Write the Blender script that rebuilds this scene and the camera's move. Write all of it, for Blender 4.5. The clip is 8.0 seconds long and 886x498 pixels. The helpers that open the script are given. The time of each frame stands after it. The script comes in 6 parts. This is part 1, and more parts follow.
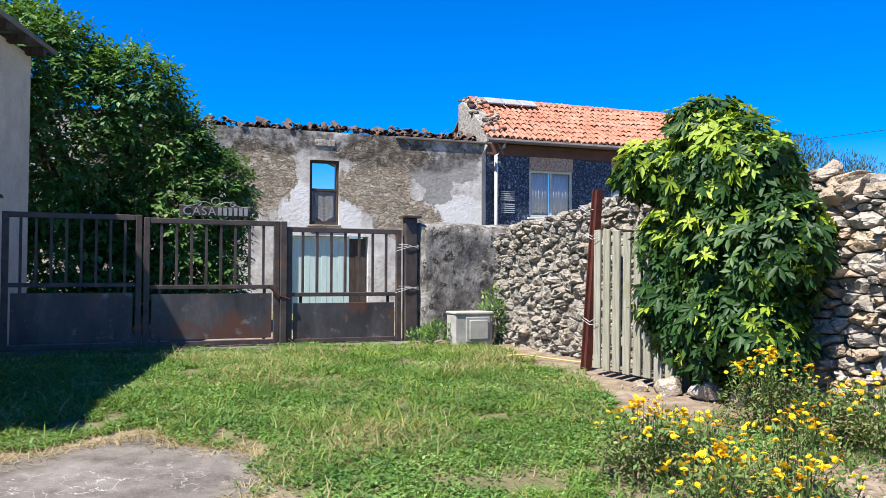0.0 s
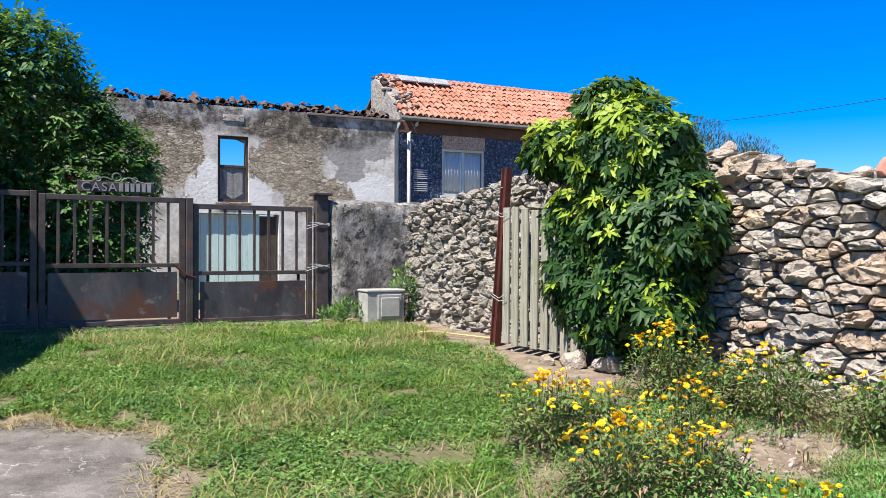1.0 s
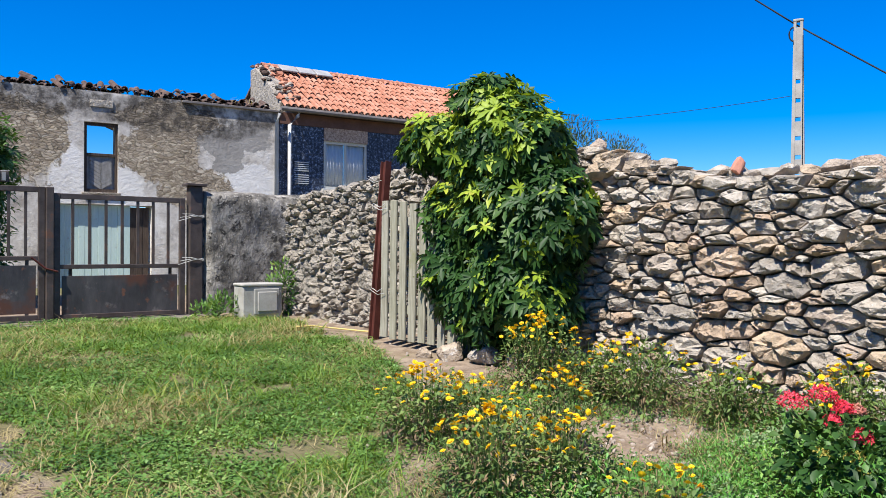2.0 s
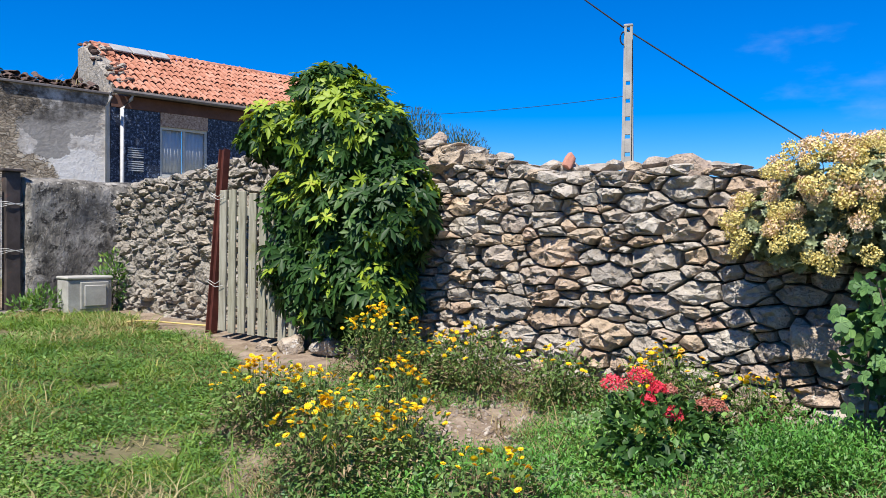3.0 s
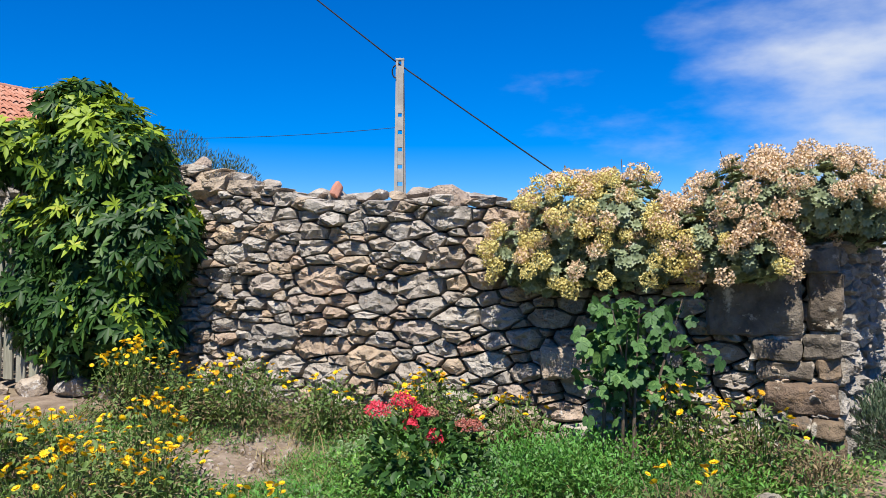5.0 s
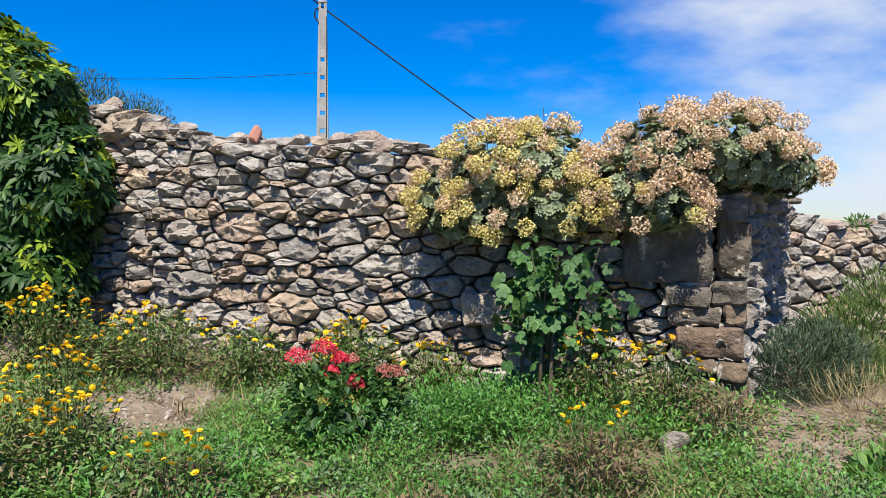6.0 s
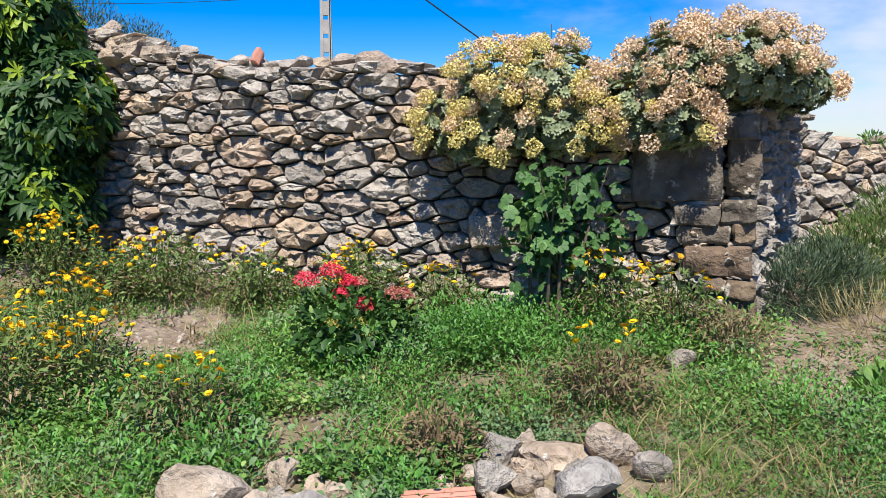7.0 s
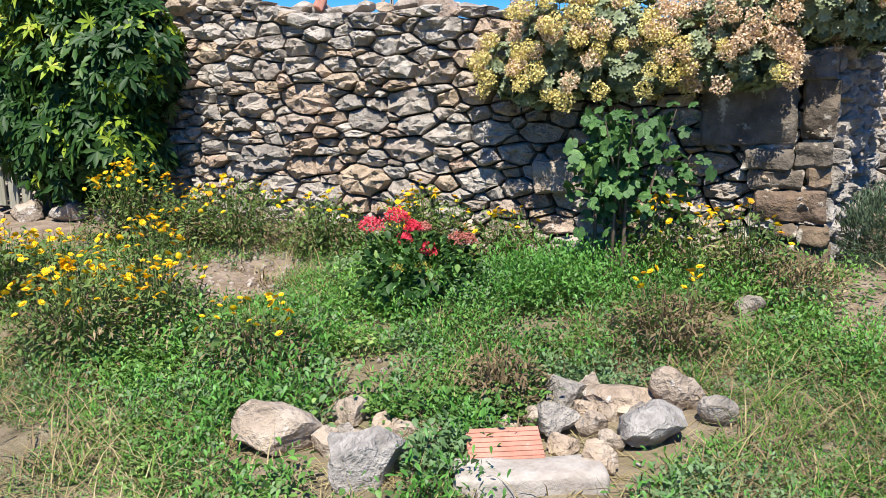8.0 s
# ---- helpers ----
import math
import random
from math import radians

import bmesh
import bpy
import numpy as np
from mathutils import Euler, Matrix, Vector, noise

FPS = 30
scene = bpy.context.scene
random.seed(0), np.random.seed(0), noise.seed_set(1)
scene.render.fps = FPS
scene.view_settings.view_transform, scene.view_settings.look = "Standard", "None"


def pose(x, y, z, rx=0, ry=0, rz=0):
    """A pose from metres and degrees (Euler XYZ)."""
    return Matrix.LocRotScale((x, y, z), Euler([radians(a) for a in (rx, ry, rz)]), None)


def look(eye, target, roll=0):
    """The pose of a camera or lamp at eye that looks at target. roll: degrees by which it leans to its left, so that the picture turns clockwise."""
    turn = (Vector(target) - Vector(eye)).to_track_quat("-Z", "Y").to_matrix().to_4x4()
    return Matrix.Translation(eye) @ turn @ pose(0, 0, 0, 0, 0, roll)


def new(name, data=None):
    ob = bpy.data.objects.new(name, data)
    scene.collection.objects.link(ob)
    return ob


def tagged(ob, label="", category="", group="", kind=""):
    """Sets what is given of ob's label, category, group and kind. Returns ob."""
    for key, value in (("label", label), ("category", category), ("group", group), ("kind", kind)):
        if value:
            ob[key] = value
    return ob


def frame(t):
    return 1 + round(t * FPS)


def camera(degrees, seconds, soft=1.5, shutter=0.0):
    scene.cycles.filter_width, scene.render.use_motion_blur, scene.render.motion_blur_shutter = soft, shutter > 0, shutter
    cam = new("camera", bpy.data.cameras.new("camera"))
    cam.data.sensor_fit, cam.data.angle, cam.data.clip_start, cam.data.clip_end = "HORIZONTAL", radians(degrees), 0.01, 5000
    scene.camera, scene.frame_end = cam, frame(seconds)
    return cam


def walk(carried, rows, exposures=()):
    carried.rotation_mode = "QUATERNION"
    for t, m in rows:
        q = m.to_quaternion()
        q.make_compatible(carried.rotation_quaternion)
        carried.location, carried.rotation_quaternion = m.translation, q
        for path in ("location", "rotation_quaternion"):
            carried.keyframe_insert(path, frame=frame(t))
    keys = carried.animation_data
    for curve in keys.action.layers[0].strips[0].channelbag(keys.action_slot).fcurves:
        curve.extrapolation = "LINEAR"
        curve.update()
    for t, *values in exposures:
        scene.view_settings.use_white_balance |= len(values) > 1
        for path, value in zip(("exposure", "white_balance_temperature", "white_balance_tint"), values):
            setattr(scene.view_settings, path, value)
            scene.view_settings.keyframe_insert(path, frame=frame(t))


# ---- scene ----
cam = camera(58.0, 8.0, soft=0.8)
# seconds, place, yaw, pitch, roll
PATH = [
    (0, -0.000, 0.000, 1.550, 0.00, 1.78, 0.18),
    (0.5, 0.018, -0.016, 1.538, -1.77, 1.59, 0.11),
    (1, 0.035, -0.010, 1.535, -6.15, 0.27, 0.05),
    (1.5, 0.071, -0.005, 1.514, -10.32, -1.10, 0.89),
    (1.7, 0.079, 0.005, 1.524, -11.97, -0.60, 0.64),
    (2.8, 0.159, -0.024, 1.525, -22.58, -0.26, 0.17),
    (3, 0.154, -0.022, 1.524, -25.26, -0.69, 0.35),
    (3.5, 0.176, -0.031, 1.528, -28.36, -1.43, -0.20),
    (4, 0.195, -0.025, 1.531, -33.76, -0.39, 0.54),
    (4.5, 0.203, -0.048, 1.532, -37.72, 1.08, 0.41),
    (5, 0.218, -0.065, 1.529, -41.11, 1.33, -0.04),
    (6.3, 0.246, -0.062, 1.506, -47.56, -3.96, 0.51),
    (6.5, 0.253, -0.062, 1.500, -47.53, -5.23, 0.30),
    (7, 0.255, -0.053, 1.490, -45.99, -7.60, -0.37),
    (7.5, 0.235, -0.063, 1.486, -43.35, -9.27, -0.66),
    (8, 0.233, -0.056, 1.471, -41.50, -11.20, -1.09),
]


def aim(x, y, z, yaw, pitch, roll):
    way = Vector((-math.sin(radians(yaw)) * math.cos(radians(pitch)), math.cos(radians(yaw)) * math.cos(radians(pitch)), math.sin(radians(pitch))))
    return look((x, y, z), Vector((x, y, z)) + way, roll)


walk(cam, [(t, aim(*row)) for t, *row in PATH], exposures=[(0.0, 1.11), (1.0, 1.0), (2.0, 0.84), (3.5, 0.67), (5.0, 0.6), (6.5, 0.62), (7.2, 0.73), (8.0, 0.83)])

# ---- light ----
TO_SUN = Vector((-0.47, -0.43, 1.0)).normalized()
world = bpy.data.worlds.new("world")
scene.world = world
world.use_nodes = True
wn, wl = world.node_tree.nodes, world.node_tree.links
sky = wn.new("ShaderNodeTexSky")
sky.sky_type, sky.sun_disc = "NISHITA", False
sky.sun_elevation = math.asin(TO_SUN.z)
sky.sun_rotation = math.atan2(TO_SUN.x, TO_SUN.y)
sky.air_density, sky.dust_density, sky.ozone_density = 1.0, 0.0, 4.0
sat = wn.new("ShaderNodeHueSaturation")
sat.inputs["Saturation"].default_value = 1.75
sat.inputs["Value"].default_value = 1.0
wl.new(sky.outputs[0], sat.inputs["Color"])
# soft cloud banks low over the open side of the valley
wc = wn.new("ShaderNodeTexCoord")
wmap = wn.new("ShaderNodeMapping")
wmap.inputs["Scale"].default_value = (1.0, 1.0, 2.8)
wl.new(wc.outputs["Generated"], wmap.inputs[0])
wnoise = wn.new("ShaderNodeTexNoise")
wnoise.inputs["Scale"].default_value, wnoise.inputs["Detail"].default_value, wnoise.inputs["Roughness"].default_value = 3.2, 7.0, 0.55
wl.new(wmap.outputs[0], wnoise.inputs["Vector"])
wdot = wn.new("ShaderNodeVectorMath")
wdot.operation = "DOT_PRODUCT"
wdot.inputs[1].default_value = (0.955, 0.215, 0.205)
wl.new(wc.outputs["Generated"], wdot.inputs[0])
wbank = wn.new("ShaderNodeMapRange")
wbank.inputs["From Min"].default_value, wbank.inputs["From Max"].default_value = 0.80, 1.0
wbank.inputs["To Min"].default_value, wbank.inputs["To Max"].default_value = -0.37, 0.2
wl.new(wdot.outputs["Value"], wbank.inputs["Value"])
wadd = wn.new("ShaderNodeMath")
wadd.operation = "ADD"
wl.new(wnoise.outputs[0], wadd.inputs[0])
wl.new(wbank.outputs[0], wadd.inputs[1])
wramp = wn.new("ShaderNodeMapRange")
wramp.interpolation_type = "SMOOTHSTEP"
wramp.inputs["From Min"].default_value, wramp.inputs["From Max"].default_value = 0.42, 0.86
wl.new(wadd.outputs[0], wramp.inputs["Value"])
wmix = wn.new("ShaderNodeMix")
wmix.data_type = "RGBA"
wl.new(wramp.outputs[0], wmix.inputs["Factor"])
tint = wn.new("ShaderNodeMix")
tint.data_type, tint.blend_type = "RGBA", "MULTIPLY"
tint.inputs["Factor"].default_value = 1.0
tint.inputs["B"].default_value = (0.8, 1.0, 1.45, 1)
wl.new(sat.outputs[0], tint.inputs["A"])
wl.new(tint.outputs["Result"], wmix.inputs["A"])
wmix.inputs["B"].default_value = (7.6, 8.2, 9.2, 1)
wl.new(wmix.outputs["Result"], wn["Background"].inputs["Color"])
wn["Background"].inputs["Strength"].default_value = 0.066
sun = new("sun", bpy.data.lights.new("sun", "SUN"))
sun.data.energy, sun.data.angle, sun.data.color = 5.2, radians(0.55), (1.0, 0.955, 0.88)
sun.matrix_world = look(TO_SUN * 40, (0, 0, 0))

# ---- materials ----


def ramp(nt, stops):
    r = nt.nodes.new("ShaderNodeValToRGB")
    while len(r.color_ramp.elements) < len(stops):
        r.color_ramp.elements.new(0.5)
    for e, (p, c) in zip(r.color_ramp.elements, stops):
        e.position, e.color = p, (*c, 1)
    return r


def noise_node(nt, coord, scale, detail=5.0, rough=0.55, stretch=None):
    n = nt.nodes.new("ShaderNodeTexNoise")
    n.inputs["Scale"].default_value, n.inputs["Detail"].default_value, n.inputs["Roughness"].default_value = scale, detail, rough
    if stretch:
        mp = nt.nodes.new("ShaderNodeMapping")
        mp.inputs["Scale"].default_value = stretch
        nt.links.new(coord, mp.inputs[0])
        coord = mp.outputs[0]
    nt.links.new(coord, n.inputs["Vector"])
    return n.outputs[0]


def mix_node(nt, fac, a, b, mode="MIX"):
    m = nt.nodes.new("ShaderNodeMix")
    m.data_type, m.blend_type = "RGBA", mode
    for key, v in (("Factor", fac), ("A", a), ("B", b)):
        s = m.inputs[key]
        if isinstance(v, (int, float)):
            s.default_value = v
        elif isinstance(v, tuple):
            s.default_value = (*v, 1)
        else:
            nt.links.new(v, s)
    return m.outputs["Result"]


def span(nt, v, a, b, c=0.0, d=1.0):
    m = nt.nodes.new("ShaderNodeMapRange")
    m.inputs["From Min"].default_value, m.inputs["From Max"].default_value = a, b
    m.inputs["To Min"].default_value, m.inputs["To Max"].default_value = c, d
    nt.links.new(v, m.inputs["Value"])
    return m.outputs[0]


def begin(name, rough=0.85, metal=0.0, spec=0.3):
    m = bpy.data.materials.new(name)
    m.use_nodes = True
    nt = m.node_tree
    b = nt.nodes["Principled BSDF"]
    b.inputs["Roughness"].default_value, b.inputs["Metallic"].default_value = rough, metal
    b.inputs["Specular IOR Level"].default_value = spec
    co = nt.nodes.new("ShaderNodeTexCoord").outputs["Object"]
    return m, nt, b, co


def bump(nt, b, height, strength, dist):
    u = nt.nodes.new("ShaderNodeBump")
    u.inputs["Strength"].default_value, u.inputs["Distance"].default_value = strength, dist
    nt.links.new(height, u.inputs["Height"])
    nt.links.new(u.outputs[0], b.inputs["Normal"])


def surface(name, stops, scale, rough=0.85, metal=0.0, bump_by=0.5, dist=0.01, fine=None, patches=None, pieces=None, stretch=None, spec=0.3):
    """Colours by noise at one scale, a finer grain over it, optional blotches (scale, low, high, colour), optional tints from piece to piece."""
    m, nt, b, co = begin(name, rough, metal, spec)
    n1 = noise_node(nt, co, scale, 6, 0.6, stretch)
    r = ramp(nt, stops)
    nt.links.new(n1, r.inputs[0])
    col = r.outputs[0]
    n2 = noise_node(nt, co, fine or scale * 7, 4, 0.65, stretch)
    col = mix_node(nt, 0.55, col, mix_node(nt, n2, (0.35, 0.35, 0.35), (0.75, 0.75, 0.75)), "OVERLAY")
    if pieces:
        oi = nt.nodes.new("ShaderNodeObjectInfo")
        pr = ramp(nt, pieces)
        nt.links.new(oi.outputs["Random"], pr.inputs[0])
        col = mix_node(nt, 0.75, col, pr.outputs[0], "MULTIPLY")
    for psc, lo, hi, pc in patches or ():
        pn = noise_node(nt, co, psc, 6, 0.62)
        col = mix_node(nt, span(nt, pn, lo, hi), col, pc)
    nt.links.new(col, b.inputs["Base Color"])
    h = nt.nodes.new("ShaderNodeMath")
    h.operation = "MULTIPLY_ADD"
    nt.links.new(n2, h.inputs[0])
    h.inputs[1].default_value = 0.4
    nt.links.new(n1, h.inputs[2])
    bump(nt, b, h.outputs[0], bump_by, dist)
    return m


def leaf(name, a, b_, c=None, rough=0.5, clear=0.25, spec=0.4, patch=1.3):
    """Leaves: a colour of its own for each leaf, light through the blade."""
    m, nt, b, co = begin(name, rough, 0, spec)
    geo = nt.nodes.new("ShaderNodeNewGeometry")
    r = ramp(nt, [(0.0, a), (0.75, b_), (1.0, c or b_)])
    big = noise_node(nt, co, patch, 3, 0.5)
    mixed = nt.nodes.new("ShaderNodeMath")
    mixed.operation = "MULTIPLY_ADD"
    nt.links.new(geo.outputs["Random Per Island"], mixed.inputs[0])
    mixed.inputs[1].default_value = 0.5
    nt.links.new(span(nt, big, 0.32, 0.68, 0.0, 0.55), mixed.inputs[2])
    nt.links.new(mixed.outputs[0], r.inputs[0])
    nt.links.new(r.outputs[0], b.inputs["Base Color"])
    if clear:
        tr = nt.nodes.new("ShaderNodeBsdfTranslucent")
        nt.links.new(mix_node(nt, 1.0, r.outputs[0], (1.25, 1.15, 0.5), "MULTIPLY"), tr.inputs["Color"])
        mx = nt.nodes.new("ShaderNodeMixShader")
        mx.inputs[0].default_value = clear
        nt.links.new(b.outputs[0], mx.inputs[1])
        nt.links.new(tr.outputs[0], mx.inputs[2])
        nt.links.new(mx.outputs[0], nt.nodes["Material Output"].inputs[0])
    return m


DULL = [(0.0, (0.55, 0.53, 0.5)), (0.35, (1.0, 0.96, 0.9)), (0.6, (0.75, 0.7, 0.64)), (0.8, (0.98, 0.88, 0.76)), (1.0, (1.0, 0.97, 0.93))]
GREYS = [(0.0, (0.5, 0.47, 0.44)), (0.3, (0.95, 0.91, 0.85)), (0.5, (0.66, 0.58, 0.5)), (0.66, (1.0, 0.78, 0.54)), (0.8, (0.82, 0.6, 0.46)), (0.9, (0.75, 0.73, 0.7)), (1.0, (1.0, 0.97, 0.92))]
M_STONE = surface("field_stone", [(0.25, (0.172, 0.154, 0.132)), (0.45, (0.395, 0.36, 0.315)), (0.75, (0.55, 0.512, 0.455))], 7, 0.9, bump_by=1.0, dist=0.07, fine=34, pieces=GREYS,
                  patches=[(9, 0.64, 0.76, (0.36, 0.265, 0.17)), (14, 0.62, 0.72, (0.55, 0.535, 0.5)), (11, 0.67, 0.75, (0.08, 0.076, 0.068))])
M_BLOCK = surface("weathered_block", [(0.25, (0.055, 0.047, 0.038)), (0.5, (0.155, 0.133, 0.107)), (0.8, (0.29, 0.25, 0.2))], 5, 0.92, bump_by=1.0, dist=0.05, fine=30, pieces=GREYS,
                  patches=[(7, 0.6, 0.68, (0.5, 0.44, 0.35)), (5, 0.63, 0.72, (0.05, 0.046, 0.042)), (3, 0.6, 0.72, (0.26, 0.17, 0.1))])
M_RUBBLE = surface("rubble_stone", [(0.25, (0.15, 0.138, 0.122)), (0.5, (0.34, 0.315, 0.28)), (0.8, (0.5, 0.465, 0.42))], 8, 0.92, bump_by=1.0, dist=0.08, fine=34, pieces=DULL)
M_MORTAR = surface("old_lime_mortar", [(0.25, (0.16, 0.14, 0.116)), (0.6, (0.32, 0.288, 0.248)), (0.85, (0.416, 0.384, 0.336))], 9, 0.95, bump_by=1.0, dist=0.05, fine=55)
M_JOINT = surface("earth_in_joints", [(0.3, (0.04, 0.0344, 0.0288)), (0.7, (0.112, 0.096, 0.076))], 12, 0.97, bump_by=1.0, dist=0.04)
M_ROCK = surface("pale_rock", [(0.25, (0.22, 0.17, 0.125)), (0.5, (0.4, 0.325, 0.25)), (0.8, (0.52, 0.45, 0.37))], 6, 0.9, bump_by=1.0, dist=0.06, fine=28,
                 pieces=[(0, (1, 0.92, 0.82)), (0.5, (0.8, 0.8, 0.8)), (1, (1, 0.96, 0.9))], patches=[(10, 0.62, 0.72, (0.3, 0.28, 0.25)), (8, 0.63, 0.7, (0.7, 0.66, 0.6))])
M_CONCRETE_ROCK = surface("rough_concrete_lump", [(0.3, (0.22, 0.2, 0.175)), (0.7, (0.46, 0.425, 0.38))], 16, 0.95, bump_by=1.0, dist=0.06, fine=48)
M_RENDER = surface("stained_cement_render", [(0.3, (0.055, 0.05, 0.043)), (0.46, (0.14, 0.128, 0.11)), (0.58, (0.25, 0.23, 0.2)), (0.74, (0.42, 0.39, 0.345))], 5, 0.95, bump_by=1.0, dist=0.05, fine=34, stretch=(1, 1, 0.7),
                   patches=[(9, 0.54, 0.62, (0.045, 0.041, 0.036)), (3, 0.57, 0.66, (0.33, 0.31, 0.275)), (17, 0.6, 0.67, (0.36, 0.34, 0.3))])
M_IRON = surface("weathered_grey_iron", [(0.3, (0.0495, 0.0378, 0.0342)), (0.6, (0.0945, 0.0765, 0.0702)), (0.8, (0.135, 0.108, 0.099))], 5, 0.6, 0.35, 0.3, 0.004, fine=70, patches=[(5, 0.6, 0.75, (0.18, 0.072, 0.036))])
M_PANEL = surface("rusting_painted_sheet", [(0.3, (0.0315, 0.0306, 0.0342)), (0.55, (0.0765, 0.072, 0.0738)), (0.8, (0.153, 0.1395, 0.135))], 3, 0.5, 0.3, 0.2, 0.003, fine=40, stretch=(1, 1, 0.35),
                  patches=[(1.7, 0.5, 0.64, (0.128, 0.06, 0.0416)), (9, 0.62, 0.72, (0.2, 0.096, 0.06)), (5, 0.6, 0.72, (0.224, 0.2, 0.188))])
M_RUSTPOST = surface("red_brown_rusty_paint", [(0.3, (0.048, 0.0144, 0.0112)), (0.7, (0.112, 0.032, 0.024))], 6, 0.6, 0.2, 0.3, 0.004, fine=60)
M_WOOD = surface("grey_weathered_wood", [(0.25, (0.16, 0.144, 0.108)), (0.55, (0.288, 0.272, 0.216)), (0.8, (0.384, 0.368, 0.312))], 7, 0.9, bump_by=0.5, dist=0.006, fine=30, stretch=(6, 6, 0.5),
                 pieces=[(0, (0.85, 0.87, 0.78)), (1, (1, 1, 1))], patches=[(3, 0.62, 0.75, (0.2, 0.2, 0.09))])
M_DARKWOOD = surface("dark_old_timber", [(0.3, (0.036, 0.024, 0.0176)), (0.7, (0.088, 0.064, 0.048))], 6, 0.9, bump_by=0.4, dist=0.006, stretch=(5, 5, 0.6))
M_WIRE = surface("pale_tie_wire", [(0.3, (0.4, 0.392, 0.368)), (0.7, (0.56, 0.552, 0.528))], 20, 0.5, bump_by=0.1)
M_CABLE = surface("black_cable", [(0.3, (0.0096, 0.0096, 0.0104)), (0.7, (0.016, 0.016, 0.0176))], 20, 0.6, bump_by=0.1)
M_HOSE = surface("yellow_hose", [(0.3, (0.44, 0.32, 0.096)), (0.7, (0.544, 0.424, 0.16))], 12, 0.5, bump_by=0.1)
M_BOX = surface("weathered_white_box", [(0.3, (0.272, 0.26, 0.232)), (0.7, (0.4, 0.388, 0.36))], 6, 0.7, bump_by=0.2, dist=0.003, fine=60, patches=[(8, 0.62, 0.75, (0.24, 0.224, 0.192))])
M_BOXDOOR = surface("grey_box_door", [(0.3, (0.24, 0.236, 0.216)), (0.7, (0.336, 0.328, 0.304))], 6, 0.7, bump_by=0.2, dist=0.003, fine=60)
M_SIGN = surface("grey_sign_iron", [(0.3, (0.224, 0.216, 0.2)), (0.7, (0.336, 0.328, 0.312))], 12, 0.6, 0.3, 0.2, 0.003)
M_WHITEPIPE = surface("whitish_zinc_pipe", [(0.3, (0.4, 0.4, 0.4)), (0.7, (0.528, 0.528, 0.536))], 4, 0.55, 0.0, 0.1, 0.003)
M_GUTTER = surface("dark_zinc_gutter", [(0.3, (0.128, 0.112, 0.104)), (0.7, (0.208, 0.184, 0.168))], 5, 0.6, 0.2, 0.1, 0.003)
M_TILE = surface("orange_clay_tile", [(0.28, (0.264, 0.1, 0.0576)), (0.5, (0.376, 0.164, 0.104)), (0.75, (0.464, 0.264, 0.192))], 2.5, 0.85, bump_by=0.3, dist=0.01, fine=25,
                 patches=[(5, 0.6, 0.72, (0.34, 0.2, 0.14)), (9, 0.66, 0.74, (0.16, 0.07, 0.05))])
M_OLDTILE = surface("dark_lichened_tile", [(0.3, (0.04, 0.028, 0.024)), (0.55, (0.104, 0.068, 0.0544)), (0.8, (0.208, 0.128, 0.096))], 7, 0.92, bump_by=0.5, dist=0.01, fine=30)
M_BAND = surface("brown_fascia_paint", [(0.3, (0.09, 0.045, 0.033)), (0.7, (0.144, 0.075, 0.057))], 3, 0.8, bump_by=0.2)
M_LINTEL = surface("pink_pebble_dash", [(0.35, (0.208, 0.128, 0.088)), (0.5, (0.384, 0.264, 0.192)), (0.65, (0.544, 0.4, 0.304))], 22, 0.9, bump_by=0.4, dist=0.02)
M_WINFRAME = surface("cream_window_paint", [(0.3, (0.45, 0.435, 0.375)), (0.7, (0.555, 0.54, 0.4875))], 5, 0.6, bump_by=0.1)
M_CURTAIN = surface("white_curtain", [(0.3, (0.42, 0.434, 0.434)), (0.7, (0.518, 0.532, 0.532))], 4, 0.9, bump_by=0.2, dist=0.02, stretch=(6, 6, 0.4))
M_DOOR = surface("pale_green_boards", [(0.25, (0.4, 0.52, 0.46)), (0.6, (0.475, 0.589, 0.532)), (0.8, (0.589, 0.665, 0.608))], 3, 0.75, bump_by=0.3, dist=0.008, fine=22, stretch=(4, 4, 0.5), patches=[(5, 0.63, 0.75, (0.342, 0.342, 0.285))])
M_SHUTTER = surface("silvered_shutter_wood", [(0.3, (0.16, 0.152, 0.144)), (0.7, (0.288, 0.28, 0.264))], 5, 0.9, bump_by=0.4, dist=0.008, stretch=(4, 4, 0.8))
M_WHITEWASH = surface("cream_rough_plaster", [(0.3, (0.496, 0.4, 0.296)), (0.7, (0.656, 0.552, 0.424))], 3, 0.95, bump_by=0.8, dist=0.03, fine=20, patches=[(2, 0.62, 0.75, (0.36, 0.304, 0.24))])
M_POLE = surface("grey_cast_concrete", [(0.3, (0.25, 0.235, 0.215)), (0.7, (0.37, 0.35, 0.32))], 2, 0.9, bump_by=0.2, dist=0.01, fine=20)
M_BRICK = surface("pink_hollow_brick", [(0.3, (0.36, 0.15, 0.1)), (0.7, (0.5, 0.24, 0.17))], 9, 0.9, bump_by=0.4, dist=0.01, fine=60, patches=[(12, 0.64, 0.76, (0.52, 0.36, 0.28))])
M_PLASTERLUMP = surface("white_mortar_lump", [(0.3, (0.264, 0.224, 0.184)), (0.7, (0.44, 0.4, 0.352))], 9, 0.95, bump_by=0.7, dist=0.02, fine=50)
M_BARK = surface("grey_brown_bark", [(0.3, (0.056, 0.04, 0.028)), (0.7, (0.152, 0.116, 0.084))], 12, 0.95, bump_by=0.7, dist=0.02, stretch=(2, 2, 0.5))
